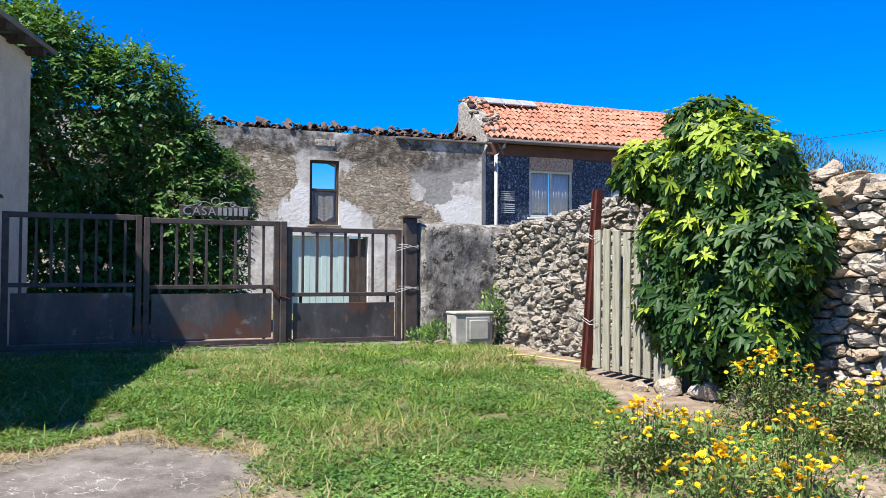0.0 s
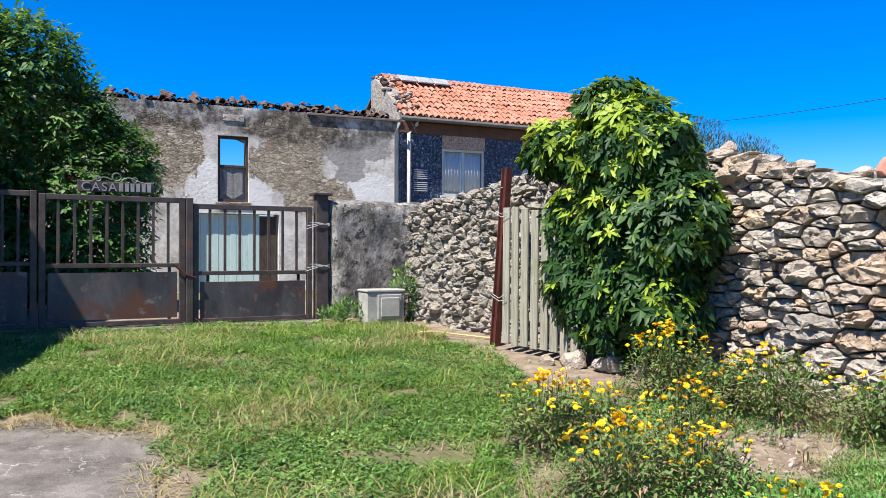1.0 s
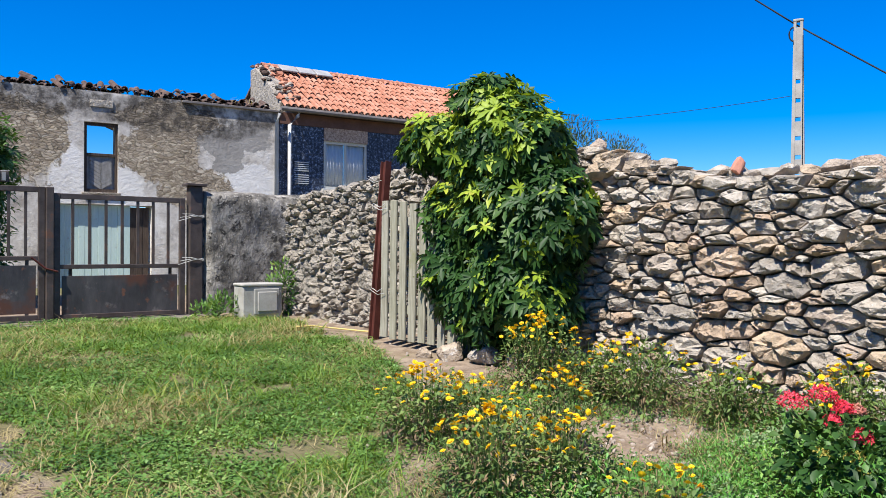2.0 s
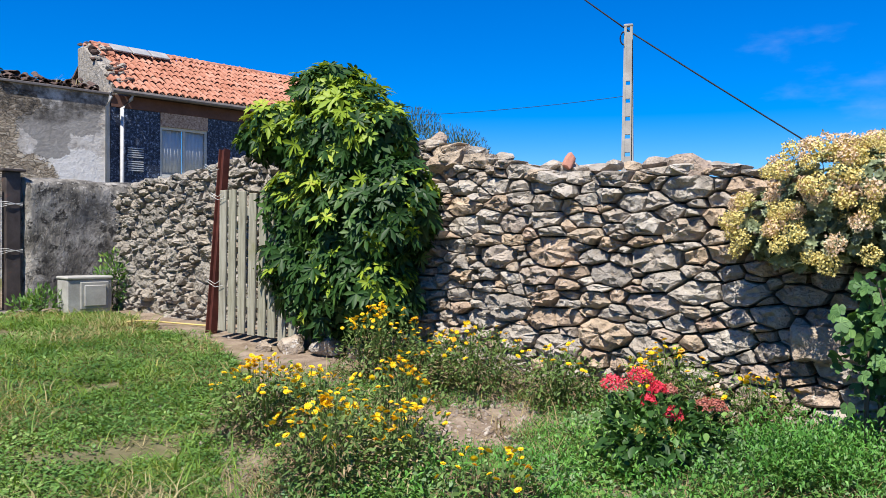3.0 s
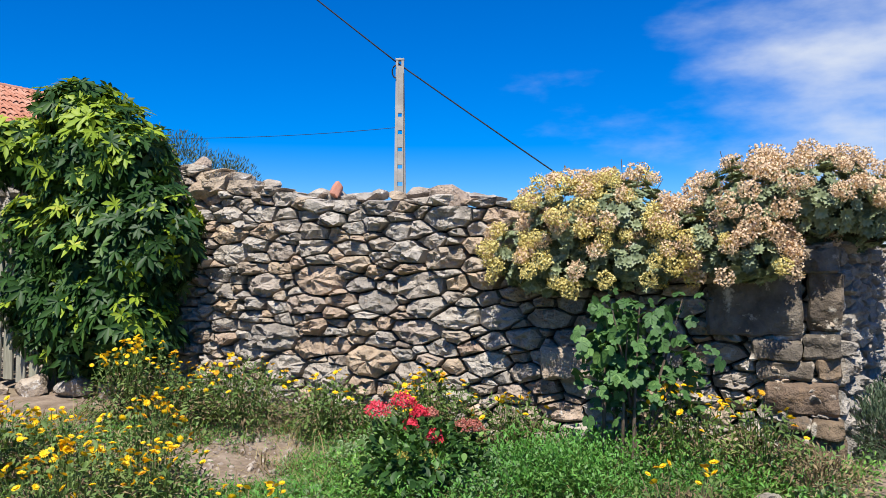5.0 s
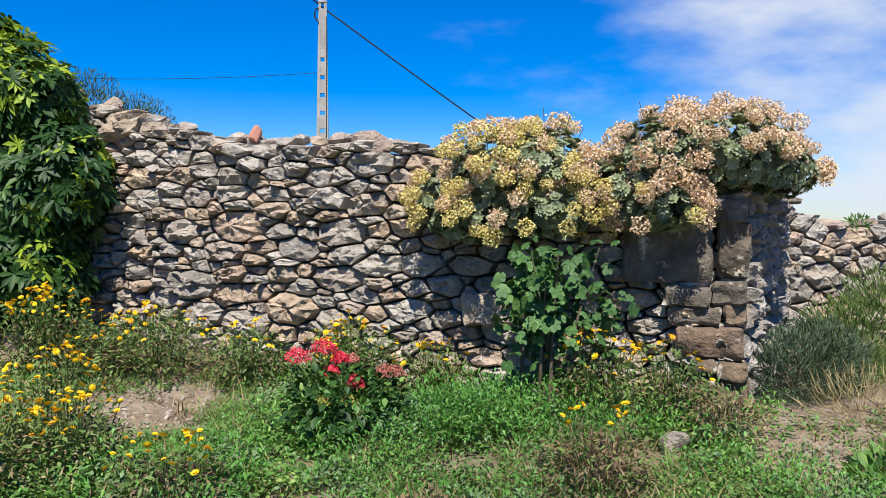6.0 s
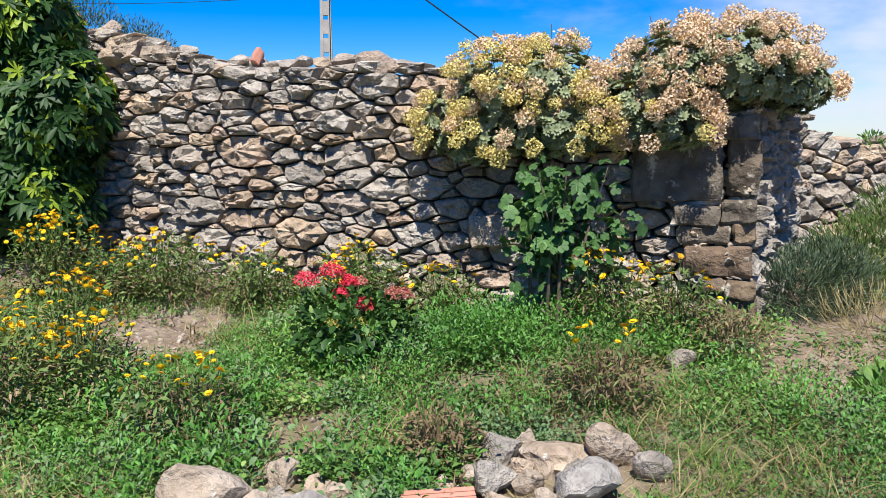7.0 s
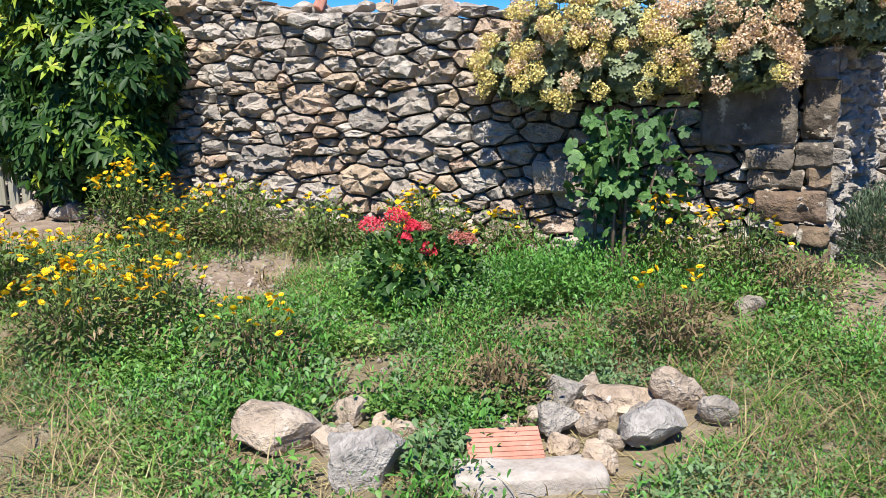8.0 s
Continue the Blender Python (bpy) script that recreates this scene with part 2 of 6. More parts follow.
M_GLASS = surface("dull_window_glass", [(0.3, (0.024, 0.028, 0.032)), (0.7, (0.04, 0.044, 0.048))], 2, 0.12, bump_by=0.0, spec=0.6)
M_GRILLE = surface("white_painted_grille", [(0.3, (0.385, 0.392, 0.406)), (0.7, (0.476, 0.483, 0.49))], 6, 0.5, bump_by=0.1)
M_SOLAR = surface("grey_skylight", [(0.3, (0.24, 0.24, 0.24)), (0.7, (0.36, 0.352, 0.336))], 4, 0.5, bump_by=0.1)
M_PEBBLE = surface("garden_pebble", [(0.3, (0.2, 0.16, 0.128)), (0.7, (0.4, 0.344, 0.288))], 14, 0.9, bump_by=0.3)


def ruin_material():
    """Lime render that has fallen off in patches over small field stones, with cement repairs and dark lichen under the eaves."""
    m, nt, b, co = begin("ruined_render_over_stone", 0.95)

    def math_node(op, *ins):
        n = nt.nodes.new("ShaderNodeMath")
        n.operation = op
        for sock, v in zip(n.inputs, ins):
            if isinstance(v, (int, float)):
                sock.default_value = v
            else:
                nt.links.new(v, sock)
        return n.outputs[0]

    along = nt.nodes.new("ShaderNodeVectorMath")
    along.operation = "DOT_PRODUCT"
    along.inputs[1].default_value = (0.94, 0.342, 0.0)
    nt.links.new(co, along.inputs[0])
    k = math_node("ADD", along.outputs["Value"], 3.3 * 0.94 - 19.7 * 0.342)
    sep = nt.nodes.new("ShaderNodeSeparateXYZ")
    nt.links.new(co, sep.inputs[0])
    z = sep.outputs["Z"]
    edge = math_node("MULTIPLY_ADD", noise_node(nt, co, 1.5, 8, 0.68), 1.7, -0.85)

    def patch(*ovals):
        """How far inside any of the ovals (along, height, half length, half height), with a ragged rim."""
        best = None
        for k0, z0, rk, rz in ovals:
            u = math_node("DIVIDE", math_node("SUBTRACT", k, k0), rk)
            v = math_node("DIVIDE", math_node("SUBTRACT", z, z0), rz)
            d = math_node("SUBTRACT", 1.0, math_node("SQRT", math_node("ADD", math_node("MULTIPLY", u, u), math_node("MULTIPLY", v, v))))
            best = d if best is None else math_node("MAXIMUM", best, d)
        return math_node("ADD", best, edge)

    vo = nt.nodes.new("ShaderNodeTexVoronoi")
    vo.feature = "DISTANCE_TO_EDGE"
    vc = nt.nodes.new("ShaderNodeTexVoronoi")
    mp = nt.nodes.new("ShaderNodeMapping")
    mp.inputs["Scale"].default_value = (10.0, 10.0, 24.0)
    wob = nt.nodes.new("ShaderNodeMix")
    wob.data_type = "RGBA"
    wob.inputs["Factor"].default_value = 0.2
    nz = nt.nodes.new("ShaderNodeTexNoise")
    nz.inputs["Scale"].default_value, nz.inputs["Detail"].default_value = 4.0, 5.0
    nt.links.new(co, nz.inputs["Vector"])
    nt.links.new(co, wob.inputs["A"])
    nt.links.new(nz.outputs["Color"], wob.inputs["B"])
    nt.links.new(wob.outputs["Result"], mp.inputs[0])
    for v in (vo, vc):
        nt.links.new(mp.outputs[0], v.inputs["Vector"])
        v.inputs["Scale"].default_value = 1.0
    grain = noise_node(nt, co, 11, 6, 0.7)
    tone = ramp(nt, [(0, (0.2, 0.155, 0.11)), (0.5, (0.42, 0.345, 0.25)), (1, (0.62, 0.53, 0.41))])
    nt.links.new(vc.outputs["Color"], tone.inputs[0])
    joint = span(nt, vo.outputs["Distance"], 0.0, 0.12)
    stone = mix_node(nt, mix_node(nt, 0.35, joint, (1.0, 1.0, 1.0)), (0.2, 0.165, 0.125), tone.outputs[0])
    plain = ramp(nt, [(0.32, (0.28, 0.245, 0.205)), (0.48, (0.52, 0.475, 0.415)), (0.66, (0.72, 0.68, 0.62))])
    nt.links.new(noise_node(nt, co, 1.6, 8, 0.68), plain.inputs[0])
    bare = span(nt, patch((1.7, 3.8, 1.0, 0.8), (2.5, 2.9, 0.9, 0.6), (2.0, 4.6, 1.3, 0.4), (-1.2, 3.9, 0.9, 1.0), (-3.5, 3.6, 1.6, 1.2)), 0.0, 0.08)
    white = span(nt, patch((4.0, 3.1, 1.0, 0.6), (0.9, 2.9, 0.5, 0.6), (-0.4, 3.2, 0.4, 0.8)), 0.0, 0.2, 0, 0.75)
    cement = span(nt, patch((3.25, 4.05, 0.7, 0.55), (3.95, 4.35, 0.7, 0.5), (3.3, 3.65, 0.5, 0.3)), 0.12, 0.17, 0, 0.9)
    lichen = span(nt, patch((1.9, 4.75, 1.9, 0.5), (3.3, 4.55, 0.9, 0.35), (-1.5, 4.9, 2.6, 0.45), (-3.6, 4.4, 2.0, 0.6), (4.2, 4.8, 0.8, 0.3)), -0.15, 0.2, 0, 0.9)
    col = mix_node(nt, white, plain.outputs[0], (0.78, 0.75, 0.7))
    col = mix_node(nt, bare, col, stone)
    col = mix_node(nt, cement, col, mix_node(nt, noise_node(nt, co, 1.2, 5), (0.22, 0.205, 0.18), (0.36, 0.335, 0.3)))
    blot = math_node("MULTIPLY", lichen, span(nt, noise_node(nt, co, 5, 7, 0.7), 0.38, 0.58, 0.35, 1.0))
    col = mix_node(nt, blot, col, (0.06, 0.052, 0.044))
    col = mix_node(nt, 0.6, col, mix_node(nt, grain, (0.2, 0.2, 0.2), (0.8, 0.8, 0.8)), "OVERLAY")
    nt.links.new(col, b.inputs["Base Color"])
    h = mix_node(nt, bare, mix_node(nt, 0.6, grain, (1.0, 1.0, 1.0)), mix_node(nt, 0.55, grain, joint))
    bump(nt, b, h, 1.0, 0.05)
    return m


def tile_wall_material():
    """Small navy glazed wall tiles with pale flecks."""
    m, nt, b, co = begin("navy_mottled_wall_tile", 0.45, 0, 0.4)
    r = ramp(nt, [(0.38, (0.008, 0.01, 0.02)), (0.5, (0.022, 0.03, 0.058)), (0.57, (0.08, 0.105, 0.165)), (0.66, (0.26, 0.31, 0.4))])
    nt.links.new(noise_node(nt, co, 16.0, 4, 0.75), r.inputs[0])
    bk = nt.nodes.new("ShaderNodeTexBrick")
    bk.offset = 0
    bk.inputs["Scale"].default_value, bk.inputs["Brick Width"].default_value, bk.inputs["Row Height"].default_value, bk.inputs["Mortar Size"].default_value = 1.0, 0.16, 0.16, 0.006
    sw = nt.nodes.new("ShaderNodeSeparateXYZ")
    cb = nt.nodes.new("ShaderNodeCombineXYZ")
    nt.links.new(co, sw.inputs[0])
    nt.links.new(sw.outputs["X"], cb.inputs["X"])
    nt.links.new(sw.outputs["Z"], cb.inputs["Y"])
    nt.links.new(cb.outputs[0], bk.inputs["Vector"])
    nt.links.new(mix_node(nt, bk.outputs["Fac"], r.outputs[0], (0.03, 0.035, 0.045)), b.inputs["Base Color"])
    bump(nt, b, bk.outputs["Fac"], 0.3, -0.01)
    return m


def soil_material():
    """Trodden earth with straw and small stones; greener where the lawn grows."""
    m, nt, b, co = begin("garden_earth", 0.96)
    big, mid, small = noise_node(nt, co, 0.9, 5), noise_node(nt, co, 6, 6, 0.65), noise_node(nt, co, 55, 4, 0.7)
    r = ramp(nt, [(0.3, (0.13, 0.092, 0.064)), (0.5, (0.235, 0.178, 0.13)), (0.72, (0.36, 0.29, 0.22))])
    nt.links.new(mid, r.inputs[0])
    col = mix_node(nt, 0.6, r.outputs[0], mix_node(nt, small, (0.25, 0.25, 0.25), (0.8, 0.8, 0.8)), "OVERLAY")
    col = mix_node(nt, span(nt, big, 0.5, 0.66, 0, 0.7), col, (0.2, 0.155, 0.085))
    at = nt.nodes.new("ShaderNodeAttribute")
    at.attribute_name = "turf"
    turf = mix_node(nt, mid, (0.05, 0.07, 0.016), (0.17, 0.145, 0.06))
    col = mix_node(nt, at.outputs["Fac"], col, turf)
    nt.links.new(col, b.inputs["Base Color"])
    h = nt.nodes.new("ShaderNodeMath")
    h.operation = "MULTIPLY_ADD"
    nt.links.new(small, h.inputs[0])
    h.inputs[1].default_value = 0.5
    nt.links.new(mid, h.inputs[2])
    bump(nt, b, h.outputs[0], 0.9, 0.03)
    return m


def pavement_material():
    """Old concrete with pale filled cracks."""
    m, nt, b, co = begin("cracked_concrete", 0.92)
    r = ramp(nt, [(0.34, (0.085, 0.072, 0.06)), (0.5, (0.16, 0.138, 0.118)), (0.7, (0.26, 0.228, 0.197))])
    nt.links.new(noise_node(nt, co, 2.8, 8, 0.72), r.inputs[0])
    grain = noise_node(nt, co, 60, 5, 0.75)
    col = mix_node(nt, 0.8, r.outputs[0], mix_node(nt, grain, (0.3, 0.3, 0.3), (0.75, 0.75, 0.75)), "OVERLAY")
    vo = nt.nodes.new("ShaderNodeTexVoronoi")
    vo.feature = "DISTANCE_TO_EDGE"
    vo.inputs["Scale"].default_value = 5.0
    nz = nt.nodes.new("ShaderNodeTexNoise")
    nz.inputs["Scale"].default_value, nz.inputs["Detail"].default_value = 3.5, 6
    nt.links.new(co, nz.inputs["Vector"])
    nt.links.new(mix_node(nt, 0.5, co, nz.outputs["Color"]), vo.inputs["Vector"])
    line = span(nt, vo.outputs["Distance"], 0.003, 0.013, 0.85, 0)
    keep = span(nt, noise_node(nt, co, 1.9, 5), 0.47, 0.6)
    mul = nt.nodes.new("ShaderNodeMath")
    mul.operation = "MULTIPLY"
    nt.links.new(line, mul.inputs[0])
    nt.links.new(keep, mul.inputs[1])
    col = mix_node(nt, mul.outputs[0], col, (0.6, 0.58, 0.54))
    nt.links.new(col, b.inputs["Base Color"])
    bump(nt, b, grain, 0.8, 0.015)
    return m


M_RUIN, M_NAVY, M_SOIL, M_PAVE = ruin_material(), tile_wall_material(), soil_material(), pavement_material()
L_LAWN = leaf("lawn_grass", (0.045, 0.115, 0.012), (0.165, 0.27, 0.034), (0.38, 0.36, 0.1), 0.6, 0.3, patch=1.6)
L_DRYGRASS = leaf("dry_grass", (0.272, 0.216, 0.088), (0.368, 0.304, 0.152), (0.44, 0.384, 0.216), 0.8, 0.2)
L_WEED = leaf("weed_leaf", (0.032, 0.094, 0.02), (0.14, 0.27, 0.055), (0.32, 0.42, 0.13), 0.55, 0.25, patch=2.2)
L_GREYWEED = leaf("grey_green_leaf", (0.0855, 0.1615, 0.057), (0.171, 0.266, 0.114), (0.266, 0.361, 0.1805), 0.6, 0.2)
L_FRESH = leaf("fresh_weed_leaf", (0.045, 0.15, 0.022), (0.13, 0.33, 0.053), (0.27, 0.46, 0.1), 0.5, 0.28, patch=1.4)
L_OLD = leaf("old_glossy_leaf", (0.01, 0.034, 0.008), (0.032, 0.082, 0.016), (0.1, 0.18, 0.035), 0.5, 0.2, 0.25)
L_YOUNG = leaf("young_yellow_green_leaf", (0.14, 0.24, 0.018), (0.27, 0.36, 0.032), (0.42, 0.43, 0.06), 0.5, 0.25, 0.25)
L_TREE = leaf("elder_leaf", (0.03, 0.08, 0.018), (0.095, 0.2, 0.042), (0.22, 0.35, 0.09), 0.5, 0.28)
L_MALLOW = leaf("mallow_leaf", (0.028, 0.08, 0.022), (0.075, 0.17, 0.042), (0.18, 0.31, 0.085), 0.6, 0.25)
L_MARI = leaf("marigold_leaf", (0.04, 0.085, 0.018), (0.13, 0.2, 0.045), (0.28, 0.32, 0.11), 0.65, 0.2, patch=3.0)
L_BROWN = leaf("withered_stalk", (0.09, 0.06, 0.032), (0.24, 0.175, 0.09), (0.4, 0.32, 0.18), 0.85, 0.1)
L_YELLOW = leaf("yellow_petal", (0.84, 0.5, 0.005), (0.88, 0.6, 0.008), (0.9, 0.68, 0.03), 0.6, 0.2)
L_ORANGE = leaf("orange_petal", (0.64, 0.272, 0.0064), (0.68, 0.36, 0.008), (0.68, 0.4, 0.008), 0.65, 0.15)
L_RED = leaf("red_petal", (0.57, 0.019, 0.0475), (0.741, 0.0522, 0.095), (0.817, 0.19, 0.209), 0.6, 0.2)
L_FADED = leaf("faded_pink_petal", (0.4, 0.112, 0.08), (0.48, 0.2, 0.152), (0.44, 0.264, 0.176), 0.7, 0.2)
L_BUD = leaf("yellow_green_bud", (0.24, 0.24, 0.048), (0.384, 0.336, 0.072), (0.44, 0.4, 0.12), 0.7, 0.2)
L_WHITE = leaf("white_umbel", (0.48, 0.496, 0.4), (0.6, 0.6, 0.52), (0.64, 0.64, 0.56), 0.7, 0.1)
L_ROSETTE = leaf("grey_green_succulent", (0.09, 0.12, 0.06), (0.24, 0.28, 0.15), (0.42, 0.43, 0.26), 0.5, 0.12, patch=3.0)
L_TAN = leaf("peach_seed_head", (0.56, 0.4, 0.26), (0.75, 0.58, 0.41), (0.84, 0.72, 0.56), 0.8, 0.2, patch=1.1)
L_GOLD = leaf("golden_blossom", (0.55, 0.46, 0.15), (0.72, 0.62, 0.26), (0.83, 0.76, 0.46), 0.75, 0.2)
L_NEEDLE = leaf("blue_green_needle", (0.03, 0.052, 0.027), (0.075, 0.115, 0.06), (0.16, 0.21, 0.12), 0.7, 0.1)

# ---- building blocks ----
RNG = np.random.default_rng(7)
PLACE = {}


def thing(name, loc, label, category, group="", kind=""):
    ob = new(name)
    ob.location = loc
    ob.empty_display_size = 0.1
    PLACE[ob] = Matrix.Translation(loc)
    return tagged(ob, label, category, group, kind)


def link(name, me, material, parent=None, label=""):
    ob = new(name, me)
    if material:
        me.materials.append(material)
    PLACE[ob] = Matrix()
    if parent:
        ob.parent = parent
        ob.matrix_parent_inverse = PLACE[parent].inverted()
    return tagged(ob, label)


def part(name, bm, material, parent=None, label="", smooth=False):
    me = bpy.data.meshes.new(name)
    bm.to_mesh(me)
    bm.free()
    if smooth:
        me.shade_smooth()
    return link(name, me, material, parent, label)


def raw(name, verts, faces, material, parent=None, label="", smooth=False):
    """A mesh from an array of corners and an array of faces that all have the same number of corners."""
    verts, faces = np.asarray(verts, np.float32).reshape(-1, 3), np.asarray(faces, np.int32)
    me = bpy.data.meshes.new(name)
    k = faces.shape[1]
    me.vertices.add(len(verts))
    me.vertices.foreach_set("co", verts.ravel())
    me.loops.add(faces.size)
    me.loops.foreach_set("vertex_index", faces.ravel())
    me.polygons.add(len(faces))
    me.polygons.foreach_set("loop_start", np.arange(len(faces), dtype=np.int32) * k)
    me.update(calc_edges=True)
    me.validate()
    if smooth:
        me.shade_smooth()
    return link(name, me, material, parent, label)


def box(bm, x0, x1, y0, y1, z0, z1, m=None, bevel=0.0):
    made = bmesh.ops.create_cube(bm, size=1.0)["verts"]
    bmesh.ops.transform(bm, matrix=Matrix.LocRotScale(((x0 + x1) / 2, (y0 + y1) / 2, (z0 + z1) / 2), None, (x1 - x0, y1 - y0, z1 - z0)), verts=made)
    if bevel:
        edges = list({e for v in made for e in v.link_edges})
        made = list({v for f in bmesh.ops.bevel(bm, geom=edges, offset=bevel, segments=1, affect="EDGES")["faces"] for v in f.verts} | {v for v in made if v.is_valid})
    if m:
        bmesh.ops.transform(bm, matrix=m, verts=made)
    return bm


def one_box(x0, x1, y0, y1, z0, z1, m=None, bevel=0.0):
    return box(bmesh.new(), x0, x1, y0, y1, z0, z1, m, bevel)


def tube(bm, pts, radius, sides=6):
    """A round rod along points; radius may be a list."""
    pts = [Vector(p) for p in pts]
    rad = radius if isinstance(radius, (list, tuple)) else [radius] * len(pts)
    rings = []
    for i, p in enumerate(pts):
        d = (pts[min(i + 1, len(pts) - 1)] - pts[max(i - 1, 0)]).normalized()
        a = d.orthogonal().normalized() if abs(d.z) > 0.95 else d.cross(Vector((0, 0, 1))).normalized()
        c = d.cross(a)
        rings.append([bm.verts.new(p + (a * math.cos(t) + c * math.sin(t)) * rad[i]) for t in [2 * math.pi * j / sides for j in range(sides)]])
    for r0, r1 in zip(rings, rings[1:]):
        for j in range(sides):
            bm.faces.new((r0[j], r0[(j + 1) % sides], r1[(j + 1) % sides], r1[j]))
    bm.faces.new(rings[0][::-1])
    bm.faces.new(rings[-1])
    return bm


def unit(a):
    return a / np.maximum(np.linalg.norm(a, axis=-1, keepdims=True), 1e-9)


STRIP = ((0.0, 0.25), (0.35, 0.9), (0.7, 0.85), (1.0, 0.05))
BROAD = ((0.0, 0.08), (0.3, 0.75), (0.62, 1.0), (0.88, 0.6), (1.0, 0.03))
BLADE = ((0.0, 1.0), (0.5, 0.75), (1.0, 0.08))
SMALL = ((0.0, 0.15), (0.5, 1.0), (1.0, 0.1))


def leaves(base, way, up, length, width, shape=STRIP, droop=0.3, fold=0.25):
    """Many leaf blades at once: corners and four-sided faces. Each blade runs from base along way, sags by droop and is creased along its rib."""
    base, way = np.asarray(base, float), unit(np.asarray(way, float))
    n = len(base)
    side = unit(np.cross(way, np.asarray(up, float) + 1e-4))
    nor = unit(np.cross(side, way))
    length, width = np.broadcast_to(length, n)[:, None], np.broadcast_to(width, n)[:, None]
    rows = []
    for t, w in shape:
        mid = base + way * length * t - np.array([0, 0, 1]) * droop * length * t * t
        rows += [mid - side * width * w * 0.5 + nor * fold * width * w, mid, mid + side * width * w * 0.5 + nor * fold * width * w]
    k = len(rows)
    verts = np.stack(rows, 1).reshape(-1, 3)
    one = []
    for j in range(len(shape) - 1):
        a = 3 * j
        one += [(a, a + 1, a + 4, a + 3), (a + 1, a + 2, a + 5, a + 4)]
    faces = (np.arange(n)[:, None, None] * k + np.array(one)[None]).reshape(-1, 4)
    return verts, faces


def blades(base, way, length, width, bend=0.4):
    """Thin grass blades of two quads each."""
    base, way = np.asarray(base, float), unit(np.asarray(way, float))
    n = len(base)
    flat = np.stack([way[:, 0], way[:, 1], 0 * way[:, 0]], 1)
    side = unit(np.stack([-way[:, 1], way[:, 0], 0 * way[:, 0]], 1) + 1e-6)
    length, width = np.broadcast_to(length, n)[:, None], np.broadcast_to(width, n)[:, None]
    rows = []
    for t, w in BLADE:
        mid = base + way * length * t + unit(flat + 1e-6) * bend * length * t * t - np.array([0, 0, 1]) * bend * 0.5 * length * t * t
        rows += [mid - side * width * w * 0.5, mid + side * width * w * 0.5]
    verts = np.stack(rows, 1).reshape(-1, 3)
    faces = (np.arange(n)[:, None, None] * 6 + np.array([(0, 1, 3, 2), (2, 3, 5, 4)])[None]).reshape(-1, 4)
    return verts, faces


def joined(*meshes):
    vs, fs, k = [], [], 0
    for v, f in meshes:
        vs.append(v)
        fs.append(f + k)
        k += len(v)
    return np.concatenate(vs), np.concatenate(fs)


def ball_dirs(n, rng=RNG):
    return unit(rng.normal(size=(n, 3)))


KD, KZ = (0, 3, 5.5, 7, 8.5, 11, 14, 1e5), (0, 0.14, 0.31, 0.43, 0.52, 0.57, 0.58, 0.58)


def level(x, y):
    """The ground's height: it climbs from where one stands to the foot of the walls."""
    x, y = np.asarray(x, float), np.asarray(y, float)
    return np.interp(np.hypot(x, np.maximum(y, 0)), KD, KZ) + 0.012 * np.sin(2.3 * x + 1.1 * y) * np.cos(1.7 * y - 0.6 * x)


def lv(x, y):
    return float(level(x, y))


class Line:
    """A wall's own axes: s along it, n out of its face towards the garden, z up."""

    def __init__(self, p, u):
        self.p, self.u = np.array(p, float), np.array(u, float) / np.hypot(*u)
        m = np.array([self.u[1], -self.u[0]])
        self.m = -m if m @ self.p > 0 else m

    def __call__(self, s, n, z):
        q = self.p + self.u * s + self.m * n
        return Vector((q[0], q[1], z))

    def many(self, s, n, z):
        q = self.p + np.outer(s, self.u) + np.outer(n, self.m)
        return np.column_stack([q, np.broadcast_to(z, len(q))])

    def dirs(self, d):
        """Directions given as (s, n, z) turned into the world."""
        return np.column_stack([np.outer(d[:, 0], self.u) + np.outer(d[:, 1], self.m), d[:, 2]])

    def matrix(self):
        """Local x along s, local y into the wall (minus n), z up."""
        return Matrix(((self.u[0], -self.m[0], 0, self.p[0]), (self.u[1], -self.m[1], 0, self.p[1]), (0, 0, 1, 0), (0, 0, 0, 1)))


WALL = Line((3.08, 6.74), (0.4055, -0.914))
RUB = Line((0.84, 11.2), (0.50, -0.866))
HOUSE = Line((-3.3, 19.7), (0.94, 0.342))
GATE = Line((-0.53, 11.66), (0.918, 0.396))
FAR = Line((6.0, 3.2), (0.8, -0.6))


def inside(x, y, poly):
    """Which of the points lie in the polygon."""
    x, y = np.asarray(x, float), np.asarray(y, float)
    hit = np.zeros(x.shape, bool)
    for (x0, y0), (x1, y1) in zip(poly, poly[1:] + poly[:1]):
        cross = ((y0 > y) != (y1 > y)) & (x < (x1 - x0) * (y - y0) / (y1 - y0 + 1e-12) + x0)
        hit ^= cross
    return hit


def smooth_noise(x, y, scale, seed=0.0):
    return np.array([noise.noise((a * scale, b * scale, seed)) for a, b in zip(np.ravel(x), np.ravel(y))]).reshape(np.shape(x))


# ---- ground ----
LAWN = [(-9, 5.2), (-3.2, 5.1), (-2.3, 6.0), (-1.3, 5.5), (-0.9, 4.6), (-0.8, 3.3), (-0.1, 2.0), (0.35, 2.4), (0.82, 4.2), (1.1, 5.3), (1.6, 6.8), (1.4, 8.1), (0.95, 9.0), (0.75, 10.6), (-0.5, 11.2), (-3.6, 10.2), (-6, 9.2), (-9, 9)]
SLAB = [(-4.2, -7.0), (-3.3, 3.0), (-3.0, 4.7), (-2.75, 5.15), (-2.35, 5.6), (-2.1, 5.85), (-1.85, 5.6), (-1.5, 5.55), (-1.15, 5.38), (-1.0, 5.1), (-1.12, 4.75), (-1.02, 4.3), (-0.95, 3.2), (-0.2, 1.6), (0.9, 0.6), (1.6, -7.0)]
